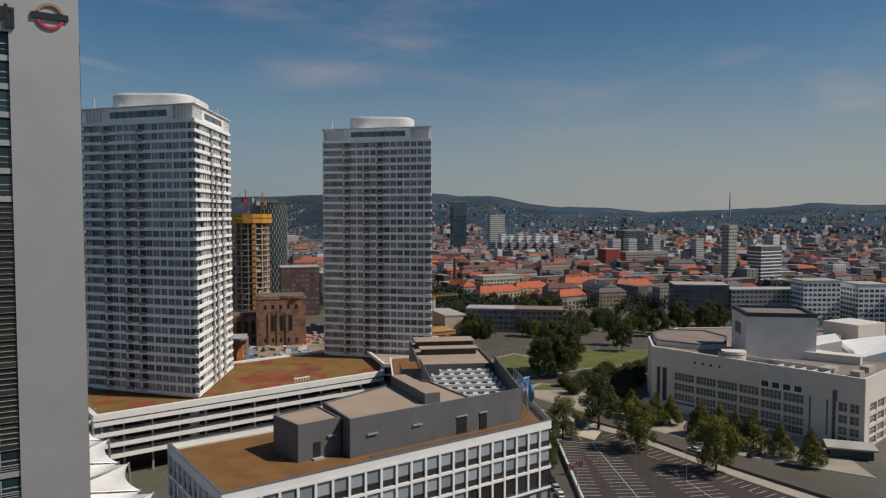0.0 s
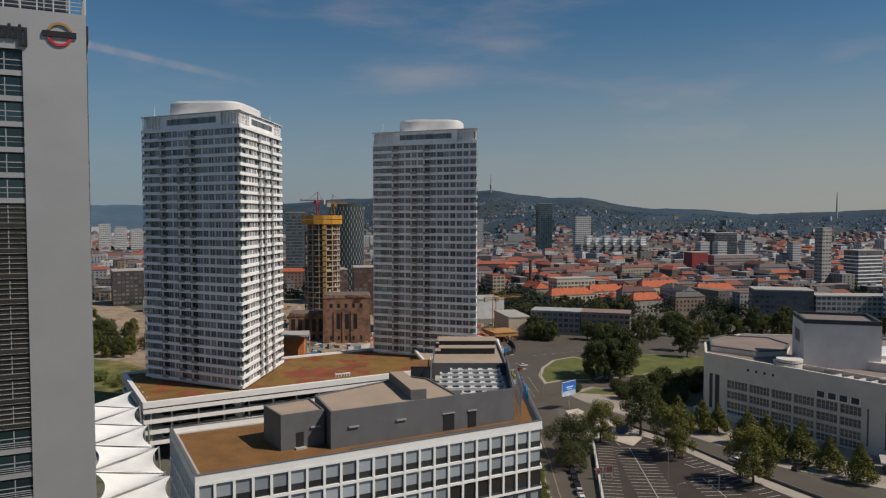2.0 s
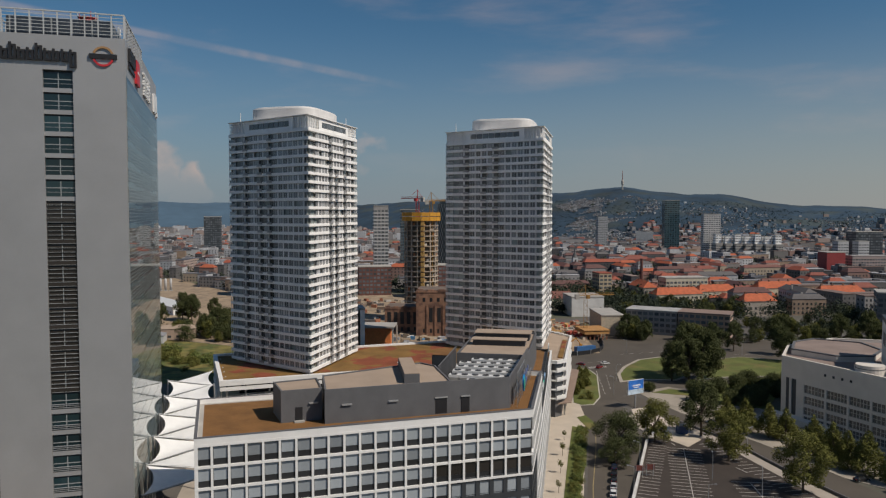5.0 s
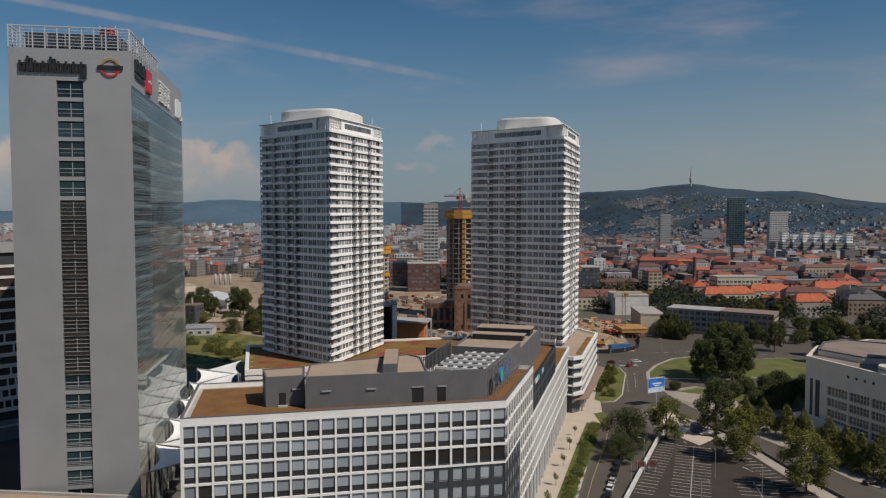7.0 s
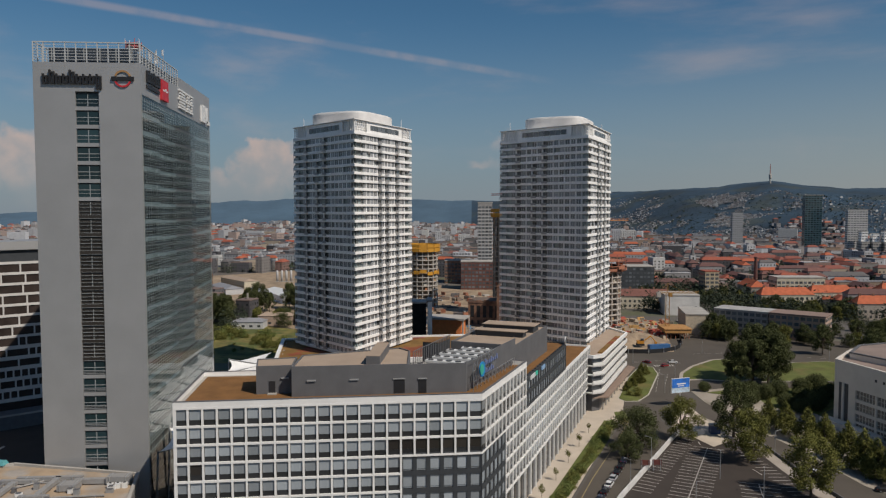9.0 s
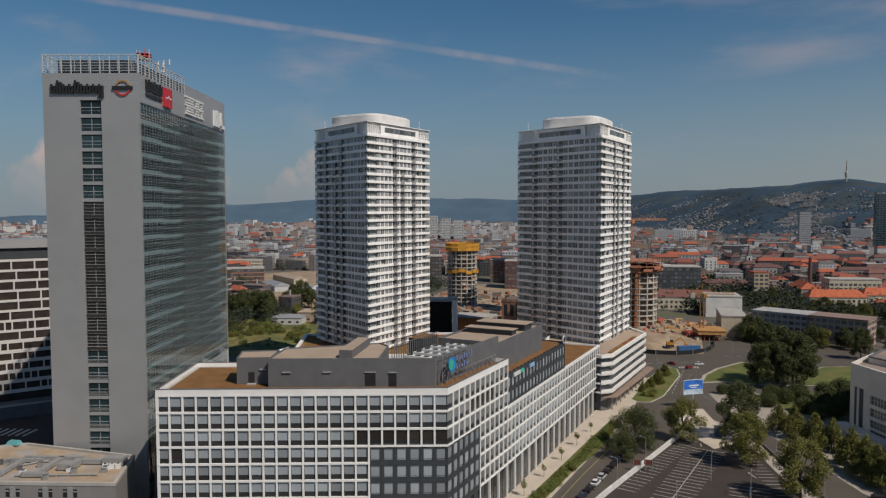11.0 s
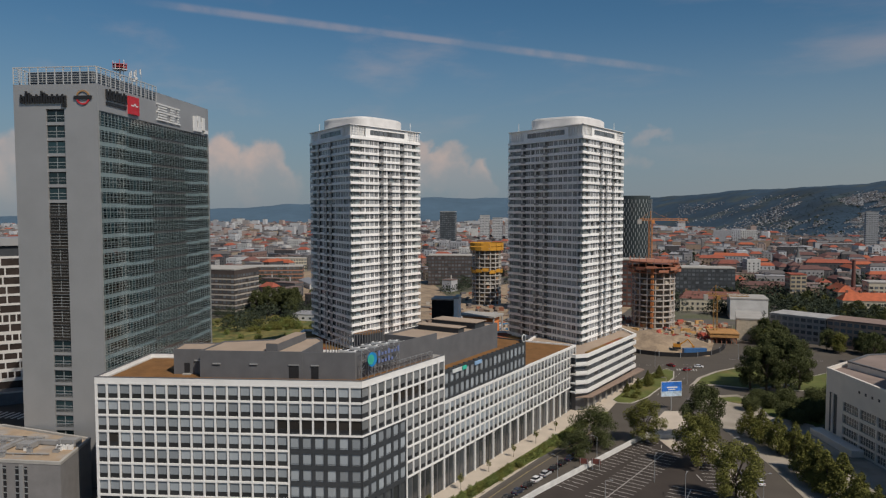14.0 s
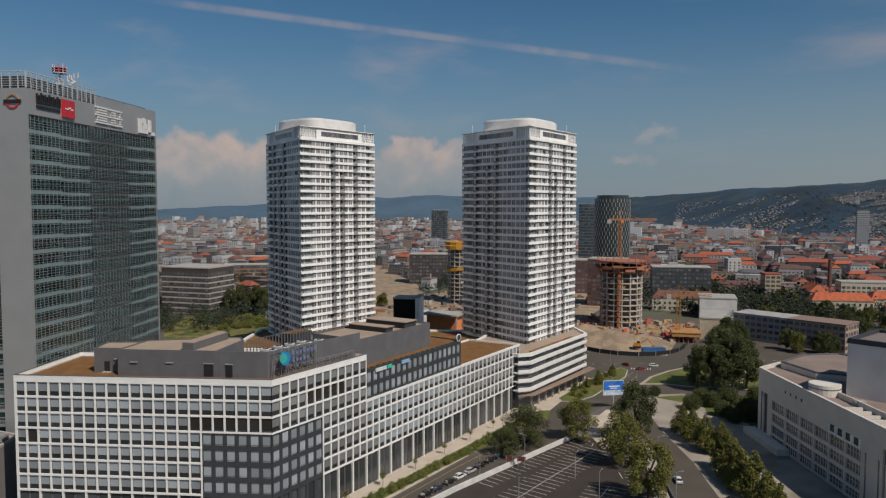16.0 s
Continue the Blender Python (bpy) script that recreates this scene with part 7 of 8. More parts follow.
def round_tower(name, x, y, r, z0, floors, storey, label, crown=None, platforms=False):
    """A round concrete frame going up, with a formwork crown or working platforms."""
    o = thing(name, x, y, z0, label, "building under construction")
    raw = mat("raw_concrete", (0.44, 0.37, 0.30), 0.9, 0.2, 0.3, second=(0.33, 0.27, 0.21), patch=(0.45, 0.6), patch_scale=0.15)
    net = mat("orange_net", (0.50, 0.19, 0.07), 0.8)
    hoist = mat("ochre_hoist", (0.50, 0.30, 0.10), 0.8)
    if r < 12:
        raw = mat("grey_raw_concrete", (0.44, 0.41, 0.37), 0.9, 0.2, 0.3)
        for i in range(14):
            a = 2 * math.pi * (i + 0.5) / 14
            part("screen_panel", Geo().box(x + (r + 0.5) * math.cos(a), y + (r + 0.5) * math.sin(a), z0 + 25.2 + (i % 3) * 0.8, 0.25, 5.0, 2.6, math.degrees(a)), YELLOW, o, "yellow netting on a lower storey")
    if platforms:
        raw = mat("pale_raw_concrete", (0.44, 0.40, 0.36), 0.9, 0.2, 0.3)
    # core darker than the slabs: shade of the open floors in its colour
    part("core", Geo().lathe(x, y, [(r * 0.78, z0), (r * 0.78, z0 + floors * storey)], 24), mat("gap_shade_concrete", (0.17, 0.14, 0.11), 0.9), o)
    for k in range(floors + 1):
        z = z0 + k * storey
        part("floor_slab", Geo().lathe(x, y, [(r, z), (r, z + 0.55)], 28), raw, o)
    g = Geo()
    for k in range(floors):
        for i in range(16):
            a = 2 * math.pi * i / 16
            g.box(x + (r - 0.6) * math.cos(a), y + (r - 0.6) * math.sin(a), z0 + k * storey + 0.55, 0.7, 0.7, storey - 0.55, math.degrees(a))
    part("column_rest", g, raw, o, kind="stuff")
    # loose boards and sheets on the open floors
    r4, bits = random.Random(int(r * 100)), Geo()
    for k in range(floors):
        for _ in range(9):
            a = r4.uniform(0, 2 * math.pi)
            bits.box(x + (r - 1.2) * math.cos(a), y + (r - 1.2) * math.sin(a), z0 + k * storey + 0.55, 0.3, r4.uniform(1.0, 3.4), r4.uniform(0.8, storey - 0.8), math.degrees(a))
    part("board_rest", bits, palette("site_boards", [(0.36, 0.25, 0.14), (0.20, 0.19, 0.18), (0.44, 0.40, 0.34), (0.42, 0.18, 0.09)]), o, kind="stuff")
    z = z0 + floors * storey
    if crown:
        for z1, z2, grow in ((z + 0.2, z + 3.0, 1.1), (z + 3.5, z + 6.0, 1.1)):
            for i in range(14):
                a = 2 * math.pi * (i + 0.5) / 14
                w = 2 * (r + grow) * math.tan(math.pi / 14) - 0.25
                part("screen_panel", Geo().box(x + (r + grow) * math.cos(a), y + (r + grow) * math.sin(a), z1, 0.3, w, z2 - z1, math.degrees(a)), crown, o, "yellow protective formwork panel")
    if crown and r > 12:
        for k in range(floors):
            part("hoist_screen", Geo().box(x + r * 0.3, y - r * 0.98, z0 + k * storey + 0.5, 2.4, 1.4, storey - 0.9), hoist, o, "ochre hoist cage")
    if platforms:
        for k, grow in ((0, 1.6), (1, 2.6), (2, 1.8)):
            zz = z - 3.2 + k * 3.4
            deck = part("platform", Geo().lathe(x, y, [(r - 1, zz), (r + grow, zz), (r + grow, zz + 0.35), (r - 1, zz + 0.35)], 20), crown or RUST, o, "rusty brown working platform")
            for i in range(20):
                a = 2 * math.pi * i / 20
                part("rail_post", Geo().box(x + (r + grow - 0.2) * math.cos(a), y + (r + grow - 0.2) * math.sin(a), zz + 0.35, 0.3, 0.3, 2.0 if i % 3 else 3.0, math.degrees(a)), RUST, deck)
        for k in range(floors):
            part("hoist_screen", Geo().box(x + r * 0.25, y - r * 1.0, z0 + k * storey + 0.9, 1.7, 1.2, storey - 1.3), net, o)
    return o


YELLOW = mat("yellow_formwork", (0.52, 0.255, 0.03), 0.7)
RUST = mat("rusty_formwork", (0.36, 0.15, 0.09), 0.8)
round_tower("round_tower", -65.5, 490, 12.1, 0, 20, 3.5, "round concrete tower under construction with yellow crown", YELLOW)
round_tower("round_tower", -142, 510, 11.8, 0, 13, 3.3, "smaller round tower under construction with yellow crown", YELLOW)
round_tower("round_tower", 2.2, 472.8, 13.6, 0, 11, 3.5, "round tower under construction with rusty platforms", None, True)


def dark_round_tower(x, y, r, h):
    o = thing("round_high_rise", x, y, 0, "dark round glass high-rise with a diagonal grid", "high-rise")
    part("wall", Geo().lathe(x, y, [(r, 0), (r, h - 3), (r - 1.5, h - 3), (r - 1.5, h)], 30), mat("dark_round_glass", (0.035, 0.048, 0.052), 0.15, spec=0.8), o)
    g = Geo()
    for k in range(22):
        z = 3 + k * (h - 6) / 22
        for i in range(30):
            a = 2 * math.pi * (i + 0.5 * (k % 2)) / 30
            g.box(x + r * math.cos(a), y + r * math.sin(a), z, 0.4, 0.5, (h - 6) / 22 - 0.3, math.degrees(a))
    part("fin_rest", g, MATT_STEEL, o, kind="stuff")
    return o


dark_round_tower(-73, 660, 15.8, 87)
block("blue_slab", -146, 786, 20, 16, 79, 10, BLUE_GLASS, "dark glass slab with pale floor lines", "high-rise", bands=mat("dim_floor_line", (0.14, 0.17, 0.18), 0.5))
block("pale_high_rise", -150, 682, 14, 22, 82, 18, mat("grey_slab_wall", (0.30, 0.29, 0.28), 0.7), "grey high-rise with white floor bands", "high-rise", bands=PALE)
block("grey_slab_high_rise", 77.6, 1488, 19, 16, 68, 12, mat("far_grey_wall", (0.34, 0.35, 0.36), 0.8), "plain grey slab high-rise before the hill", "high-rise", tall=0.35)


def tower_crane(x, y, h, yaw, jib, material, label):
    o = thing("tower_crane", x, y, 0, label, "crane")
    g = Geo()
    for sx, sy in ((-1, -1), (1, -1), (1, 1), (-1, 1)):
        g.box(x + sx, y + sy, 0, 0.25, 0.25, h)
    for k in range(int(h / 2)):
        s = 1 if k % 2 else -1
        g.tube((x - s, y - 1, k * 2), (x + s, y - 1, k * 2 + 2), 0.09, sides=4).tube((x + 1, y - s, k * 2), (x + 1, y + s, k * 2 + 2), 0.09, sides=4)
    part("mast", g, material, o)
    c, s = math.cos(radians(yaw)), math.sin(radians(yaw))
    a, b = (x - c * jib * 0.3, y - s * jib * 0.3, h), (x + c * jib, y + s * jib, h)
    g = Geo().tube(a, b, 0.35, sides=4).tube((a[0], a[1], h + 1.2), (b[0], b[1], h + 1.0), 0.15, sides=4)
    n = int(jib / 2)
    for k in range(n):
        p = Vector(a).lerp(Vector(b), k / n)
        q = Vector(a).lerp(Vector(b), (k + 1) / n)
        g.tube(p, (q.x, q.y, h + 1.1), 0.1, sides=4)
    part("jib", g, material, o)
    part("cab", Geo().box(x + c * 1.5, y + s * 1.5, h - 2.2, 2, 2, 2.2, yaw), material, o)
    part("counterweight", Geo().box(a[0], a[1], h - 2.5, 2.5, 2, 3, yaw), CONCRETE, o)
    part("tie", Geo().tube((x, y, h + 6), (b[0] * 0.5 + x * 0.5, b[1] * 0.5 + y * 0.5, h + 0.8), 0.1, sides=4).tube((x, y, h + 6), a, 0.1, sides=4).tube((x, y, h), (x, y, h + 6), 0.3, sides=4), material, o)
    return o


CRANE_Y = mat("crane_yellow", (0.33, 0.18, 0.05), 0.6)
CRANE_O = mat("crane_orange", (0.55, 0.23, 0.08), 0.6)
CRANE_R = mat("crane_red", (0.45, 0.05, 0.05), 0.6)
tower_crane(-6, 492, 68, 25, 24, CRANE_O, "orange tower crane over the building site")
tower_crane(-69, 494, 86, 160, 14, CRANE_R, "red tower crane on the round tower")
tower_crane(-57, 484, 84, 20, 10, CRANE_Y, "yellow tower crane on the round tower")
tower_crane(48, 440, 26, 20, 18, CRANE_Y, "small yellow crane on the site")


def hill_mast():
    o = thing("television_tower", 167, 2600, 150, "slender grey television tower on the hill", "tower")
    part("shaft", Geo().lathe(167, 2600, [(3.2, 140), (2.6, 172), (2.6, 173)], 12), CONCRETE, o)
    part("pod", Geo().lathe(167, 2600, [(2.6, 172), (4.5, 176), (4.5, 186), (2, 190)], 12), CONCRETE, o)
    part("mast", Geo().lathe(167, 2600, [(1.8, 189), (0.9, 222)], 8), mat("mast_red_white", (0.35, 0.2, 0.18), 0.7), o)


hill_mast()
g = Geo().tube((870, 1611, 70), (870, 1611, 128), 2.4, 0.8, 8)
solid("hill_chimney", g, CONCRETE, "thin mast on the wooded hill", "mast")

# ---- tensioned canopies beside the tower ----
def canopy():
    o = thing("canopy_sail", 0, 0, 0, "white tensioned fabric canopy on steel posts", "canopy", "row of canopies")
    W, D, n = 14.5, 10.2, 14
    fabric = mat("white_fabric", (0.80, 0.80, 0.79), 0.6, 0.04)
    for half, (za, zb, zc, zd) in enumerate(((17.2, 20.4, 17.6, 20.2), (20.2, 17.6, 20.6, 17.0))):
        g = Geo()
        for i in range(n + 1):
            for j in range(n + 1):
                u, v = i / n, j / n
                x = -W / 2 + W * u
                y = (-D if half == 0 else 0) + D * v + (0.35 if half else -0.35)
                bow_u, bow_v = 4 * u * (1 - u), 4 * v * (1 - v)
                x += (1 - 2 * u) * 0.13 * W * bow_v * abs(1 - 2 * u)
                y += (1 - 2 * v) * 0.07 * D * bow_u * abs(1 - 2 * v)
                z = za * (1 - u) * (1 - v) + zb * u * (1 - v) + zc * u * v + zd * (1 - u) * v - 0.9 * bow_u * bow_v
                g.v.append((x, y, z))
        for i in range(n):
            for j in range(n):
                a = i * (n + 1) + j
                g.f.append((a, a + n + 1, a + n + 2, a + 1))
        part("sail", g, fabric, o, smooth=True)
        y0 = -D - 0.35 if half == 0 else 0.35
        part("edge_cable", Geo().tube((-W / 2, y0, za), (W / 2, y0, zb), 0.16), STEEL, o)
        for sx, z in ((-1, za), (1, zb)):
            part("post", Geo().tube((sx * (W / 2 + 0.8), y0, 0), (sx * W / 2, y0, z + 0.3), 0.25), STEEL, o)
    return o


sail = canopy()
for i in range(5):
    s = (i - 0.6) * 21.2
    m = pose(-45.8 - s * 0.48, 147.6 + s * 0.877, 0, 0, 0, 28.5)
    if i == 0:
        sail.matrix_basis = m
    else:
        copy_thing(sail, m)
patch("pavement_passage", [(-40, 118), (-16, 103), (-31, 132), (-70, 214), (-98, 262), (-110, 250), (-63, 178)], 0.1, PAVING, "paved passage under the canopies", category="pavement")

# ---- street things ----
def car(colour_name, rgb):
    o = thing("car", 0, 0, 0, f"{colour_name} car standing on the asphalt", "car", "parked cars")
    paint = mat("car_paint_" + colour_name, rgb, 0.25, 0.03, spec=0.7)
    g = Geo()
    prof = [(-2.1, 0.35), (-2.15, 0.75), (-1.9, 0.95), (-1.0, 1.0), (0.9, 1.0), (1.9, 0.85), (2.15, 0.65), (2.1, 0.35)]
    for sgn in (-1, 1):
        g.v += [(x, sgn * 0.85, z) for x, z in prof]
    n = len(prof)
    g.f.append(tuple(range(n)))
    g.f.append(tuple(range(2 * n - 1, n - 1, -1)))
    for i in range(n):
        j = (i + 1) % n
        g.f.append((j, i, n + i, n + j))
    part("body", g, paint, o)
    g = Geo().hexa([(-1.75, -0.8, 0.95), (1.15, -0.8, 0.95), (1.15, 0.8, 0.95), (-1.75, 0.8, 0.95), (-1.2, -0.66, 1.45), (0.45, -0.66, 1.45), (0.45, 0.66, 1.45), (-1.2, 0.66, 1.45)])
    cab = part("cabin", g, SPANDREL, o, "dark car windows")
    part("roof_panel", Geo().box(-0.4, 0, 1.45, 1.7, 1.3, 0.05), paint, o)
    for sx in (-1.35, 1.35):
        for sy in (-0.8, 0.8):
            wheel = part("wheel", Geo().tube((sx, sy - 0.1, 0.33), (sx, sy + 0.1, 0.33), 0.33, sides=12), BLACK, o)
            side = math.copysign(0.115, sy)
            part("rim", Geo().tube((sx, sy, 0.33), (sx, sy + side, 0.33), 0.2, sides=10), STEEL, wheel)
    for sy in (-0.6, 0.6):
        part("headlight", Geo().box(2.1, sy, 0.62, 0.1, 0.35, 0.14), WHITE_METAL, o)
        part("tail_light", Geo().box(-2.12, sy, 0.72, 0.08, 0.3, 0.16), mat("tail_red", (0.3, 0.01, 0.01), 0.3), o)
    part("windscreen_frame", Geo().box(0.8, 0, 0.96, 0.7, 1.5, 0.04), paint, cab)
    return o


CARS = [car("black", (0.012, 0.012, 0.014)), car("silver", (0.45, 0.45, 0.46)), car("white", (0.72, 0.72, 0.71)), car("dark red", (0.25, 0.015, 0.015)), car("dark blue", (0.02, 0.03, 0.06))]


def park(k, x, y, yaw, z=0.08):
    c = CARS[k]
    m = pose(x, y, z, 0, 0, yaw)
    if c.name in PROTO_USED:
        return copy_thing(c, m)
    PROTO_USED.add(c.name)
    c.matrix_basis = m
    return c


for i, k in enumerate((0, 4, 0, 2, 1, 0, 0, 4, 0, 1, 0, 0)):
    park(k, 55.4 + i * 0.24, 172 + i * 5.3, 86, 0.04)
park(3, 46, 357, 160, 0.04)
park(3, 55, 352, 60, 0.04)
park(2, 58, 362, 20, 0.04)
park(2, 109, 219, 118)
park(0, 125, 212, 20)
for i in range(6):
    park((2, 1, 0, 4, 1, 2)[i], 150 + i * 9, 452 + i * 2, 10)


def billboard():
    bx, by, yaw = 67.5, 280.5, 42
    o = thing("billboard", bx, by, 0, "blue and white advertising board on a post", "billboard")
    part("post", Geo().tube((bx, by, 0), (bx, by, 5.5), 0.3), STEEL, o)
    board = part("board", Geo().box(bx, by, 5.4, 8.2, 0.5, 5.6, yaw), WHITE_METAL, o)
    c, s = math.cos(radians(yaw)), math.sin(radians(yaw))
    F = ((bx - c * 4.1 + s * 0.26, by - s * 4.1 - c * 0.26), (c, s), (s, -c))
    part("poster_sky", Geo().wall(F, 0.1, 8.1, 7.4, 10.9, 0.0, 0.03), mat("poster_blue", (0.03, 0.16, 0.55), 0.5, 0.5, 0.4), board, "blue poster half")
    part("poster_ground", Geo().wall(F, 0.1, 8.1, 5.5, 7.4, 0.0, 0.03), mat("poster_pale", (0.45, 0.56, 0.66), 0.5, 0.4, 0.6), board, "pale poster half")
    part("poster_text", Geo().wall(F, 2.2, 6.4, 8.6, 9.1, 0.03, 0.05), WHITE_METAL, board, "white bar of writing")
    part("poster_text", Geo().wall(F, 2.8, 5.6, 7.9, 8.2, 0.03, 0.05), WHITE_METAL, board)


billboard()
o = thing("kiosk", 81, 249, 0.15, "small dark blue kiosk cabin", "kiosk")
part("body", Geo().box(81, 249, 0.15, 3.2, 2.6, 2.9, 20), mat("kiosk_blue", (0.03, 0.06, 0.16), 0.5), o)
part("roof", Geo().box(81, 249, 3.05, 3.6, 3.0, 0.2, 20), CONCRETE, o)

# walls and lines of the car park
part_wall = thing("parking_wall", 61, 181, 0, "low pale concrete wall between street and car park", "wall", kind="structure")
for a, b in (((57.5, 150), (60.4, 180)), ((60.4, 180), (66, 219)), ((66, 219), (69.3, 242)), ((69.3, 242), (78, 247))):
    F = line(a, b)
    part("wall_panel", Geo().wall(F, 0, F[3], 0, 1.5, -0.3, 0.3), mat("whitewashed_wall", (0.58, 0.57, 0.55), 0.85, 0.15, 0.4), part_wall)
ramp_wall = thing("path_wall", 94, 244, 0, "low dark wall along the side road", "wall", kind="structure")
for a, b in (((132, 167), (114, 201)), ((114, 201), (106.6, 215.5)), ((106.6, 215.5), (95, 243.5)), ((95, 243.5), (82, 262))):
    F = line(a, b)
    part("wall_panel", Geo().wall(F, 0, F[3], 0, 0.9, -0.2, 0.2), DARK_GREY, ramp_wall)


def parking_lines():
    o = thing("parking_marking", 80, 215, 0.1, "white painted parking bay lines", "road marking", kind="structure")

    def row(p, q, depth, both=False, step=2.6):
        F = line(p, q)
        n = int(F[3] / step)
        for i in range(n + 1):
            s = i * step
            part("bay_line", Geo().wall(F, s - 0.09, s + 0.09, 0.1, 0.115, -depth, depth if both else 0), PAINT_LINE, o)
        if both:
            part("spine_line", Geo().wall(F, 0, F[3], 0.1, 0.118, -0.1, 0.1), PAINT_LINE, o)

    row((62.2, 188), (70.2, 240), -5.2)
    row((79.5, 232), (75.0, 160), 5.2, True)
    row((94, 205), (99, 150), 5.2, True)
    row((117, 178), (89.5, 240), 5.0)
    for (a, b), (c, d) in (((76.5, 237.5), (77.2, 234.8)), ((92.5, 217), (95, 213))):
        F = line((a, b), (c, d))
        part("arrow_line", Geo().wall(F, 0, F[3], 0.1, 0.115, -0.12, 0.12), PAINT_LINE, o)


parking_lines()
o = thing("road_marking", 52, 220, 0.04, "pale yellow line along the street", "road marking", kind="structure")
for a, b in (((50.6, 120), (50.8, 193)), ((50.8, 193), (52, 227)), ((52, 227), (52, 252))):
    F = line(a, b)
    part("edge_line", Geo().wall(F, 0, F[3], 0.04, 0.055, -0.08, 0.08), mat("yellow_paint", (0.38, 0.29, 0.13), 0.8), o)

# ---- building site ----
def mound(x0, y0, r, h, seed):
    g, n = Geo(), 22
    for i in range(n + 1):
        for j in range(n + 1):
            x, y = x0 - r + 2 * r * i / n, y0 - r + 2 * r * j / n
            d = math.hypot(x - x0, y - y0) / r
            z = h * max(0.0, 1 - d) ** 0.8 * (0.75 + 0.5 * noise.noise((x * 0.09, y * 0.09, seed))) + 0.5 * noise.noise((x * 0.3, y * 0.3, seed)) * max(0, 1 - d)
            g.v.append((x, y, z - 0.05))
    for i in range(n):
        for j in range(n):
            a = i * (n + 1) + j
            g.f.append((a, a + n + 1, a + n + 2, a + 1))
    return solid("earth_mound", g, EARTH, "heap of pale excavated earth", "earth heap", smooth=True, origin=(x0, y0, 0))


mound(16, 412, 24, 10, 1)
mound(34, 420, 16, 6, 2)
mound(-2, 425, 18, 7, 5)
fence = thing("site_fence", 40, 376, 0, "dark hoarding round the building site", "fence")
ring_pts = [(-6, 392), (4, 386), (14, 382), (24, 379.5), (34, 379), (44, 382), (51, 388), (56, 396), (58, 406), (58, 418), (56, 430)]
for a, b in zip(ring_pts, ring_pts[1:]):
    F = line(a, b)
    part("panel", Geo().wall(F, 0.1, F[3] - 0.1, 0, 2.2, -0.1, 0.1), BLACK, fence)
    part("post", Geo().wall(F, -0.15, 0.15, 0, 2.5, -0.2, 0.2), STEEL, fence)
o = thing("site_container", 48, 394, 0.1, "blue steel site containers", "container")
part("box", Geo().box(48, 394, 0.1, 12, 3, 3, 35), mat("container_blue", (0.04, 0.12, 0.28), 0.5), o)
o = thing("site_cabin", -2, 384.5, 0.1, "small white site cabin", "cabin")
part("box", Geo().box(-2, 384.5, 0.1, 7, 2.6, 2.8, 20), WHITE, o)
part("roof", Geo().box(-2, 384.5, 2.9, 7.2, 2.8, 0.15, 20), CONCRETE, o)
o = thing("excavator", 38, 398, 1.0, "yellow excavator on the earth heap", "excavator")
EXC = mat("excavator_yellow", (0.5, 0.22, 0.03), 0.5)
part("track", Geo().box(38, 397, 1.2, 4.2, 0.8, 1.0, 20), BLACK, o)
part("track", Geo().box(37.4, 399.3, 1.2, 4.2, 0.8, 1.0, 20), BLACK, o)
part("body", Geo().box(37.7, 398.2, 2.2, 3.6, 2.6, 1.6, 20), EXC, o)
part("cab", Geo().box(38.6, 397.8, 3.0, 1.5, 1.2, 1.9, 20), SPANDREL_ALL, o)
part("arm", Geo().tube((39, 398.6, 3.2), (43, 400, 6.4), 0.35).tube((43, 400, 6.4), (45.5, 401, 3.0), 0.28), EXC, o)
part("bucket", Geo().box(45.6, 401, 2.0, 1.2, 1.4, 1.1, 20), EXC, o)
o = thing("formwork_stack", 52, 440, 0.1, "orange timber formwork frame", "formwork")
TIMBER = mat("formwork_timber", (0.42, 0.22, 0.08), 0.8, 0.2)
part("deck", Geo().box(52, 440, 5.6, 16, 18, 0.5, 20), TIMBER, o)
part("skirt", Geo().box(52, 440, 3.6, 15.4, 17.4, 1.6, 20), TIMBER, o)
for i in range(6):
    for j in range(4):
        c, s = math.cos(radians(20)), math.sin(radians(20))
        a, b = -6.5 + i * 2.6, -7.5 + j * 5
        part("prop", Geo().box(52 + c * a - s * b, 440 + s * a + c * b, 0.1, 0.35, 0.35, 5.6, 20), RUST, o)
r3 = random.Random(31)
g = Geo()
for _ in range(260):
    x, y = r3.uniform(-30, 50), r3.uniform(430, 500)
    if (x - 2.2) ** 2 + (y - 472.8) ** 2 < 260:
        continue
    g.box(x, y, 0.1, r3.uniform(0.8, 6), r3.uniform(0.4, 2.5), r3.uniform(0.3, 2.2), r3.uniform(0, 180))
solid("site_clutter", g, palette("site_clutter_colours", [(0.36, 0.15, 0.09), (0.42, 0.36, 0.28), (0.5, 0.3, 0.12), (0.3, 0.28, 0.26), (0.45, 0.1, 0.07)]), "stacked timber, steel and rubble on the site", "building material", kind="stuff", origin=(0, 0, 0))
g = Geo()
for _ in range(160):
    x, y = r3.uniform(-120, -20), r3.uniform(345, 430)
    if abs(x + 42) < 20 and abs(y - 440) < 20:
        continue
    g.box(x, y, 0.05, r3.uniform(1, 7), r3.uniform(0.6, 3), r3.uniform(0.4, 2.8), r3.uniform(0, 180))
solid("yard_clutter", g, palette("yard_clutter_colours", [(0.5, 0.48, 0.45), (0.36, 0.28, 0.2), (0.25, 0.25, 0.26), (0.08, 0.2, 0.35)]), "stored material in the dusty yard", "building material", kind="stuff", origin=(0, 0, 0))
g = Geo()
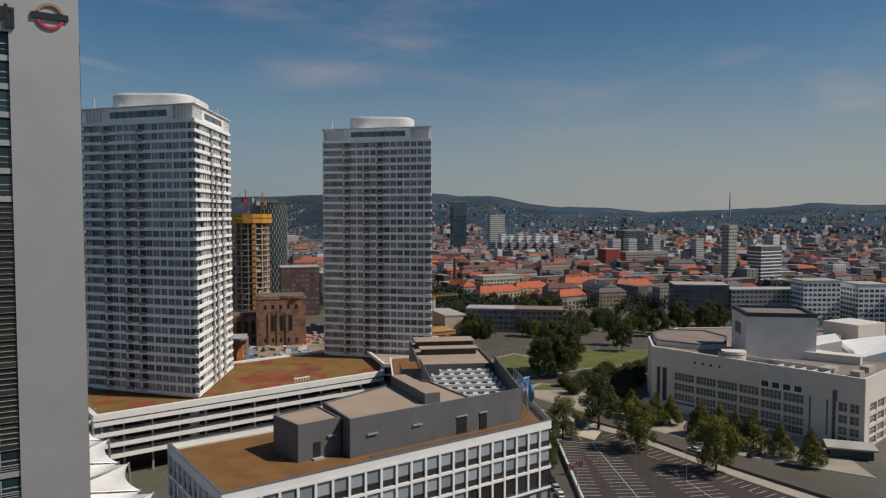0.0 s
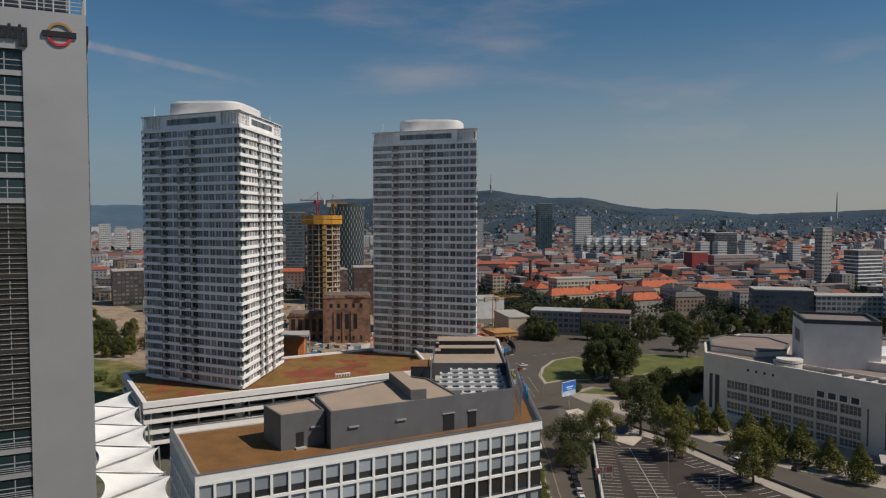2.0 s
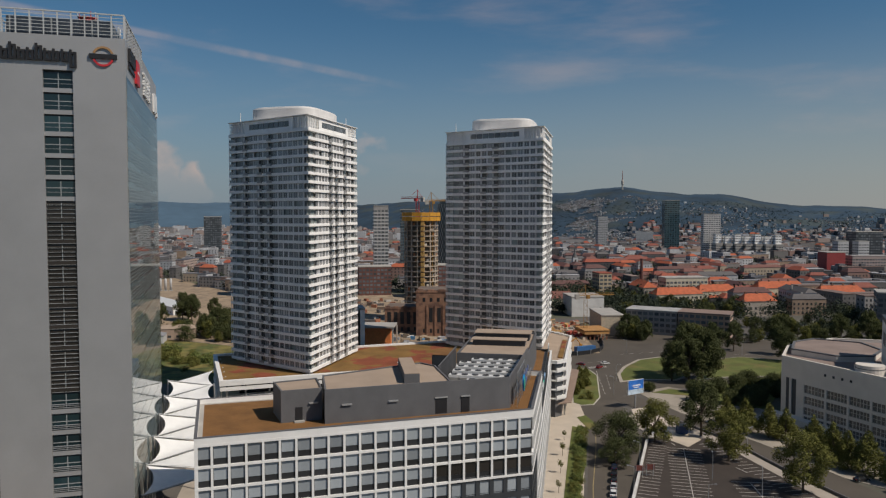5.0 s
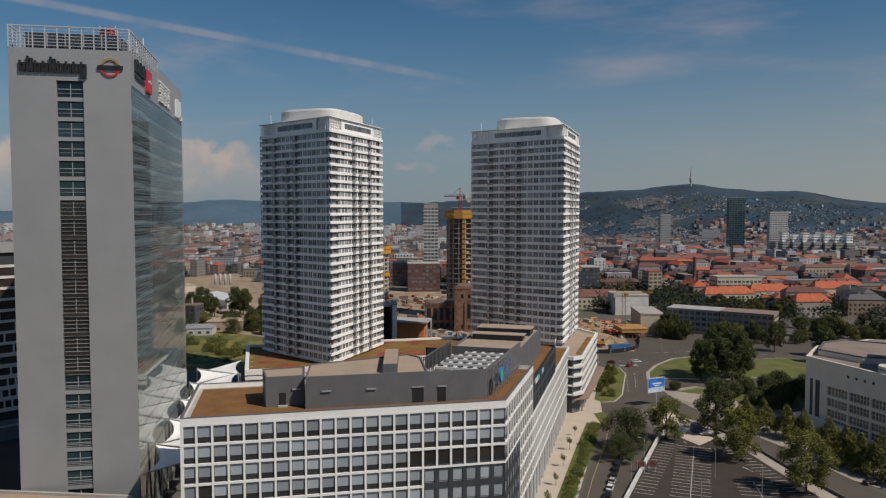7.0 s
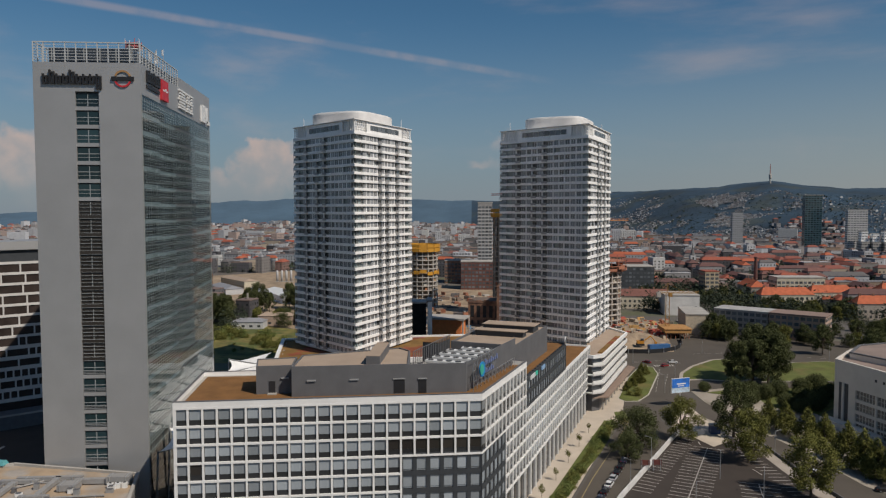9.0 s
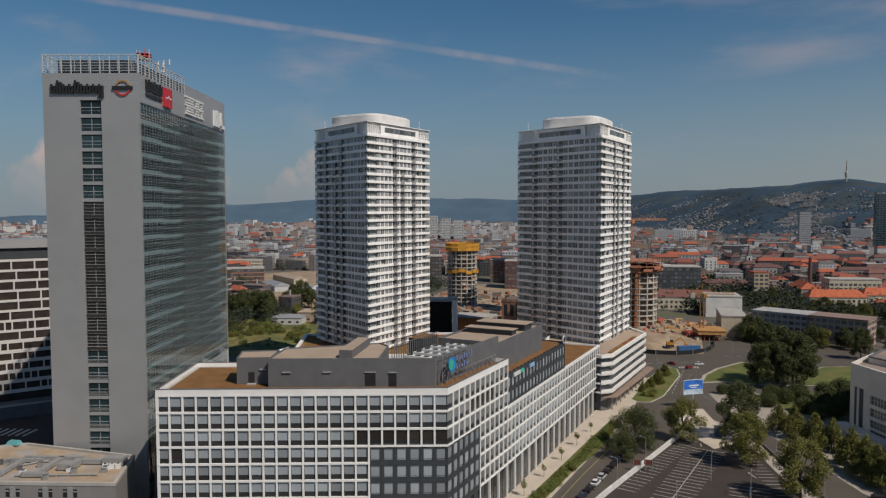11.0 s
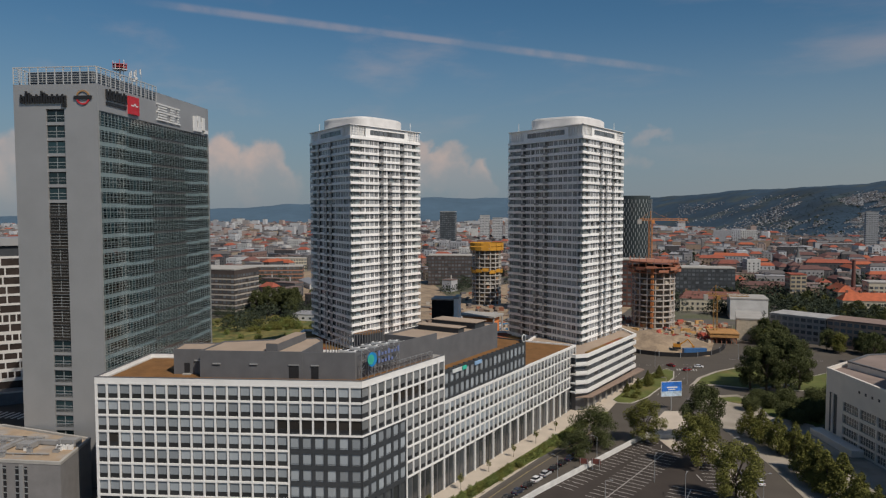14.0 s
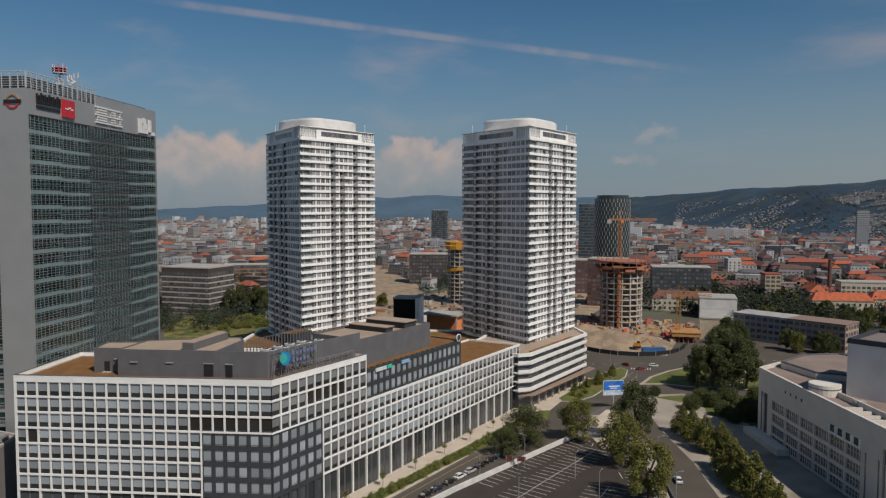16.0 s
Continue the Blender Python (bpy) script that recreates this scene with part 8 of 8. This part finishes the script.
for _ in range(300):
    x, y = r3.uniform(-190, -50), r3.uniform(400, 600)
    if (x + 142) ** 2 + (y - 510) ** 2 < 260 or (x + 65.5) ** 2 + (y - 490) ** 2 < 260 or -80 < x < -24 and y < 458:
        continue
    g.box(x, y, 0.04, r3.uniform(1, 9), r3.uniform(0.6, 3.5), r3.uniform(0.4, 3.0), r3.uniform(0, 180))
solid("rubble_clutter", g, palette("rubble_colours", [(0.30, 0.25, 0.20), (0.20, 0.15, 0.12), (0.12, 0.11, 0.11), (0.40, 0.37, 0.33), (0.30, 0.13, 0.08)]), "stacks of timber, steel and rubble round the unfinished towers", "building material", kind="stuff", origin=(0, 0, 0))
for x, y, n in ((-112, 404, 4), (-128, 418, 3), (-100, 425, 3)):
    for k in range(n):
        o = thing("site_cabin", x + k * 2.1, y + k * 6.4, 0.08, "stacked white site cabins with small windows", "cabin", "site cabins")
        part("box", Geo().box(x + k * 2.1, y + k * 6.4, 0.08, 2.6, 6.0, 5.4, -18), PALE, o)
        part("roof", Geo().box(x + k * 2.1, y + k * 6.4, 5.48, 2.8, 6.2, 0.15, -18), CONCRETE, o)
        for z in (1.0, 3.7):
            part("window", Geo().box(x + k * 2.1 + 0.4, y + k * 6.4 - 2.98, z, 1.2, 0.2, 1.0, -18), DIM_GLASS_ALL, o)
# crown scaffolds on the rusty tower
o = thing("scaffold_platform", 2.2, 472.8, 38, "rusty scaffold platforms on the tower top", "scaffold")
for k in range(14):
    a = 2 * math.pi * k / 14
    x, y = 2.2 + 15.2 * math.cos(a), 472.8 + 15.2 * math.sin(a)
    part("platform", Geo().box(x, y, 36 + (k % 3) * 1.2, 3.0, 6.2, 0.35, math.degrees(a)), RUST, o)
    part("guard", Geo().box(x + 1.4 * math.cos(a), y + 1.4 * math.sin(a), 36 + (k % 3) * 1.2, 0.15, 6.2, 1.6, math.degrees(a)), RUST, o)
    part("bracket", Geo().tube((2.2 + 13 * math.cos(a), 472.8 + 13 * math.sin(a), 33), (x, y, 36.2 + (k % 3) * 1.2), 0.15, sides=4), RUST, o)

# ---- office signs ----
o = thing("roof_sign", 35.6, 140, 42, "blue and green round sign with pale writing bars", "sign")
S = line((35.3, 137.6), (36.0, 168))
g = Geo()
x, y = on(S, 2.4, 0.5)
part("disc", Geo().tube((x, y, 40.6), (x + 0.3, y, 40.6), 1.7, sides=20), mat("sign_blue", (0.02, 0.22, 0.5), 0.4), o, "blue round badge")
part("crescent", Geo().tube((x + 0.31, y - 0.7, 40.7), (x + 0.4, y - 0.7, 40.7), 1.2, sides=16), mat("sign_green", (0.05, 0.4, 0.3), 0.4), o)
for k in range(2):
    for i in range(7 if k == 0 else 5):
        part("letter_bar", Geo().wall(S, 5.0 + i * 1.25, 5.7 + i * 1.25, 41.0 - k * 1.8, 41.7 + (0.5 if i % 3 == 0 else 0) - k * 1.8, 0.3, 0.45), mat("sign_pale", (0.15, 0.19, 0.36), 0.4), o)
part("sign_frame", Geo().wall(S, 4.5, 14, 40.75, 40.85, 0.1, 0.25), DARK_GREY, o)
part("sign_frame", Geo().wall(S, 4.5, 14, 38.95, 39.05, 0.1, 0.25), DARK_GREY, o)
D = line((37.9, 168.6), (36.8, 219.5))
for s, wdt, rgb, nm in ((4.0, 5.0, (0.6, 0.62, 0.62), "pale"), (9.4, 2.2, (0.05, 0.5, 0.35), "green"), (16.5, 4.0, (0.25, 0.4, 0.6), "blue")):
    q = thing("facade_sign", *on(D, s, 0.2), 31, f"small {nm} sign bar on the dark storeys", "sign")
    part("bar", Geo().wall(D, s, s + wdt, 31.2, 32.2, 0.02, 0.3), mat("facade_sign_" + nm, rgb, 0.4), q)
q = thing("round_sign", *on(D, 49, 0.2), 33, "round white sign at the end of the dark storeys", "sign")
x, y = on(D, 49, 0.1)
part("disc", Geo().tube((x, y, 34.0), (x + 0.25, y, 34.0), 1.3, sides=20), WHITE_METAL, q)
part("ring", Geo().tube((x + 0.26, y, 34.0), (x + 0.3, y, 34.0), 1.0, sides=20), ANTHRACITE, q)
# steel truss behind the sign
o = thing("sign_truss", 36, 145, 36.1, "grey steel lattice frame on the roof edge", "steel frame")
T = line((34.9, 137.4), (35.5, 166))
for i in range(13):
    a = on(T, i * 2.4)
    high = 43.2 if i < 7 else 38.2
    part("upright", Geo().tube((*a, 36.1), (*a, high), 0.07, sides=4), STEEL, o)
    if i < 12:
        b = on(T, i * 2.4 + 2.4)
        for k in range(3 if i < 6 else 1):
            z = 36.1 + k * 2.3
            part("diagonal", Geo().tube((*(a if k % 2 else b), z), (*(b if k % 2 else a), z + 2.1), 0.05, sides=4), STEEL, o)
for z, e in ((38.2, 28.8), (40.6, 14.4), (43.1, 14.4)):
    part("rail", Geo().tube((*on(T, 0), z), (*on(T, e), z), 0.06, sides=4), STEEL, o)
for i in range(7):
    a = on(T, i * 2.4)
    part("strut", Geo().tube((*a, 42.0), (a[0] - 0.9, a[1], 36.2), 0.06, sides=4), STEEL, o)

# ---- street furniture ----
def street_lamp():
    o = thing("street_lamp", 0, 0, 0, "tall grey street lamp with a single arm", "street lamp", "street lamps")
    part("pole", Geo().tube((0, 0, 0), (0, 0, 7.5), 0.1, 0.06, 8), STEEL, o)
    part("arm", Geo().tube((0, 0, 7.4), (1.3, 0, 7.8), 0.05, 0.04), STEEL, o)
    head = part("head", Geo().box(1.6, 0, 7.7, 0.7, 0.3, 0.14), LIGHT_GREY, o)
    part("lens", Geo().box(1.65, 0, 7.66, 0.45, 0.22, 0.05), WHITE_METAL, head)
    return o


lamp = street_lamp()
for i, (x, y, a) in enumerate([(61.5, 190, 180), (64.5, 212, 180), (68, 236, 180), (95, 195, 90), (98, 165, 90), (60, 300, 200), (62, 325, 0), (112, 206, 30), (99, 233, 30), (40, 352, 90), (70, 392, 200), (130, 400, 270), (170, 405, 270), (84, 205, 90), (79, 180, 0)]):
    m = pose(x, y, 0.05, 0, 0, a)
    if i:
        copy_thing(lamp, m)
    else:
        lamp.matrix_basis = m


def notice_frame():
    o = thing("notice_frame", 0, 0, 0, "red-brown advertising frame seen from behind", "sign", "frames at the car park")
    part("panel", Geo().box(0, 0, 1.8, 2.6, 0.2, 1.5), mat("rust_red_panel", (0.16, 0.05, 0.04), 0.7), o)
    for sx in (-1, 1):
        part("batten", Geo().box(sx, -0.17, 1.75, 0.14, 0.14, 1.6), STEEL, o)
        part("post", Geo().box(sx, 0, 0, 0.14, 0.14, 1.8), STEEL, o)
    return o


nf = notice_frame()
nf.matrix_basis = pose(63.8, 203.5, 0.05, 0, 0, 12)
copy_thing(nf, pose(66.9, 205, 0.09, 0, 0, 12))
# zebra and lane marks at the junction
o = thing("lane_marking", 55, 340, 0.05, "worn white lane marks at the junction", "road marking", kind="structure")
for a, b in (((56.5, 300), (53, 352)), ((59, 310), (57.5, 345)), ((30, 350), (60, 372)), ((66, 390), (110, 412)), ((120, 402), (230, 402)), ((150, 425), (300, 440))):
    F = line(a, b)
    n = int(F[3] / 6)
    for i in range(n):
        part("dash", Geo().wall(F, i * 6, i * 6 + 3, 0.045, 0.06, -0.1, 0.1), PAINT_LINE, o)
for i in range(8):
    part("stripe", Geo().box(50.5 + i * 1.1, 352 + i * 0.6, 0.045, 0.5, 3.5, 0.015, 20), PAINT_LINE, o)
# kerbs round the lawns
KERB = mat("kerb_stone", (0.45, 0.42, 0.37), 0.85, 0.1)
for nm, pts in (("kerb_round", [(65, 326), (72, 331), (88, 333), (96, 345), (102, 358), (96, 374), (87, 385), (76, 376), (68, 357), (64.5, 340)]), ("kerb_island", [(44, 283), (47, 280), (51.5, 282), (54, 294), (53.5, 334), (50, 347), (46, 350), (43.5, 340), (42.5, 322)]), ("kerb_long", [(98, 336), (117, 346), (146, 352), (210, 345), (230, 380), (155, 388), (128, 394), (112, 384), (104, 366)])):
    outer = inset(pts, -1.6 if nm == "kerb_round" else -0.5)
    solid(nm, Geo().ring(outer, pts, 0, 0.17), PAVING if nm == "kerb_round" else KERB, "pale stone kerb round a lawn", "kerb", kind="structure")
patch("lawn_plaza", [(76, 306), (92, 303), (96, 309), (84, 314)], 0.24, GRASS, "small lawn on the plaza", category="lawn")
patch("lawn_bushes", [(92, 312), (100, 292), (116, 288), (122, 300), (132, 326), (112, 330)], 0.22, GRASS, "shaded ground under clipped bushes", category="lawn")
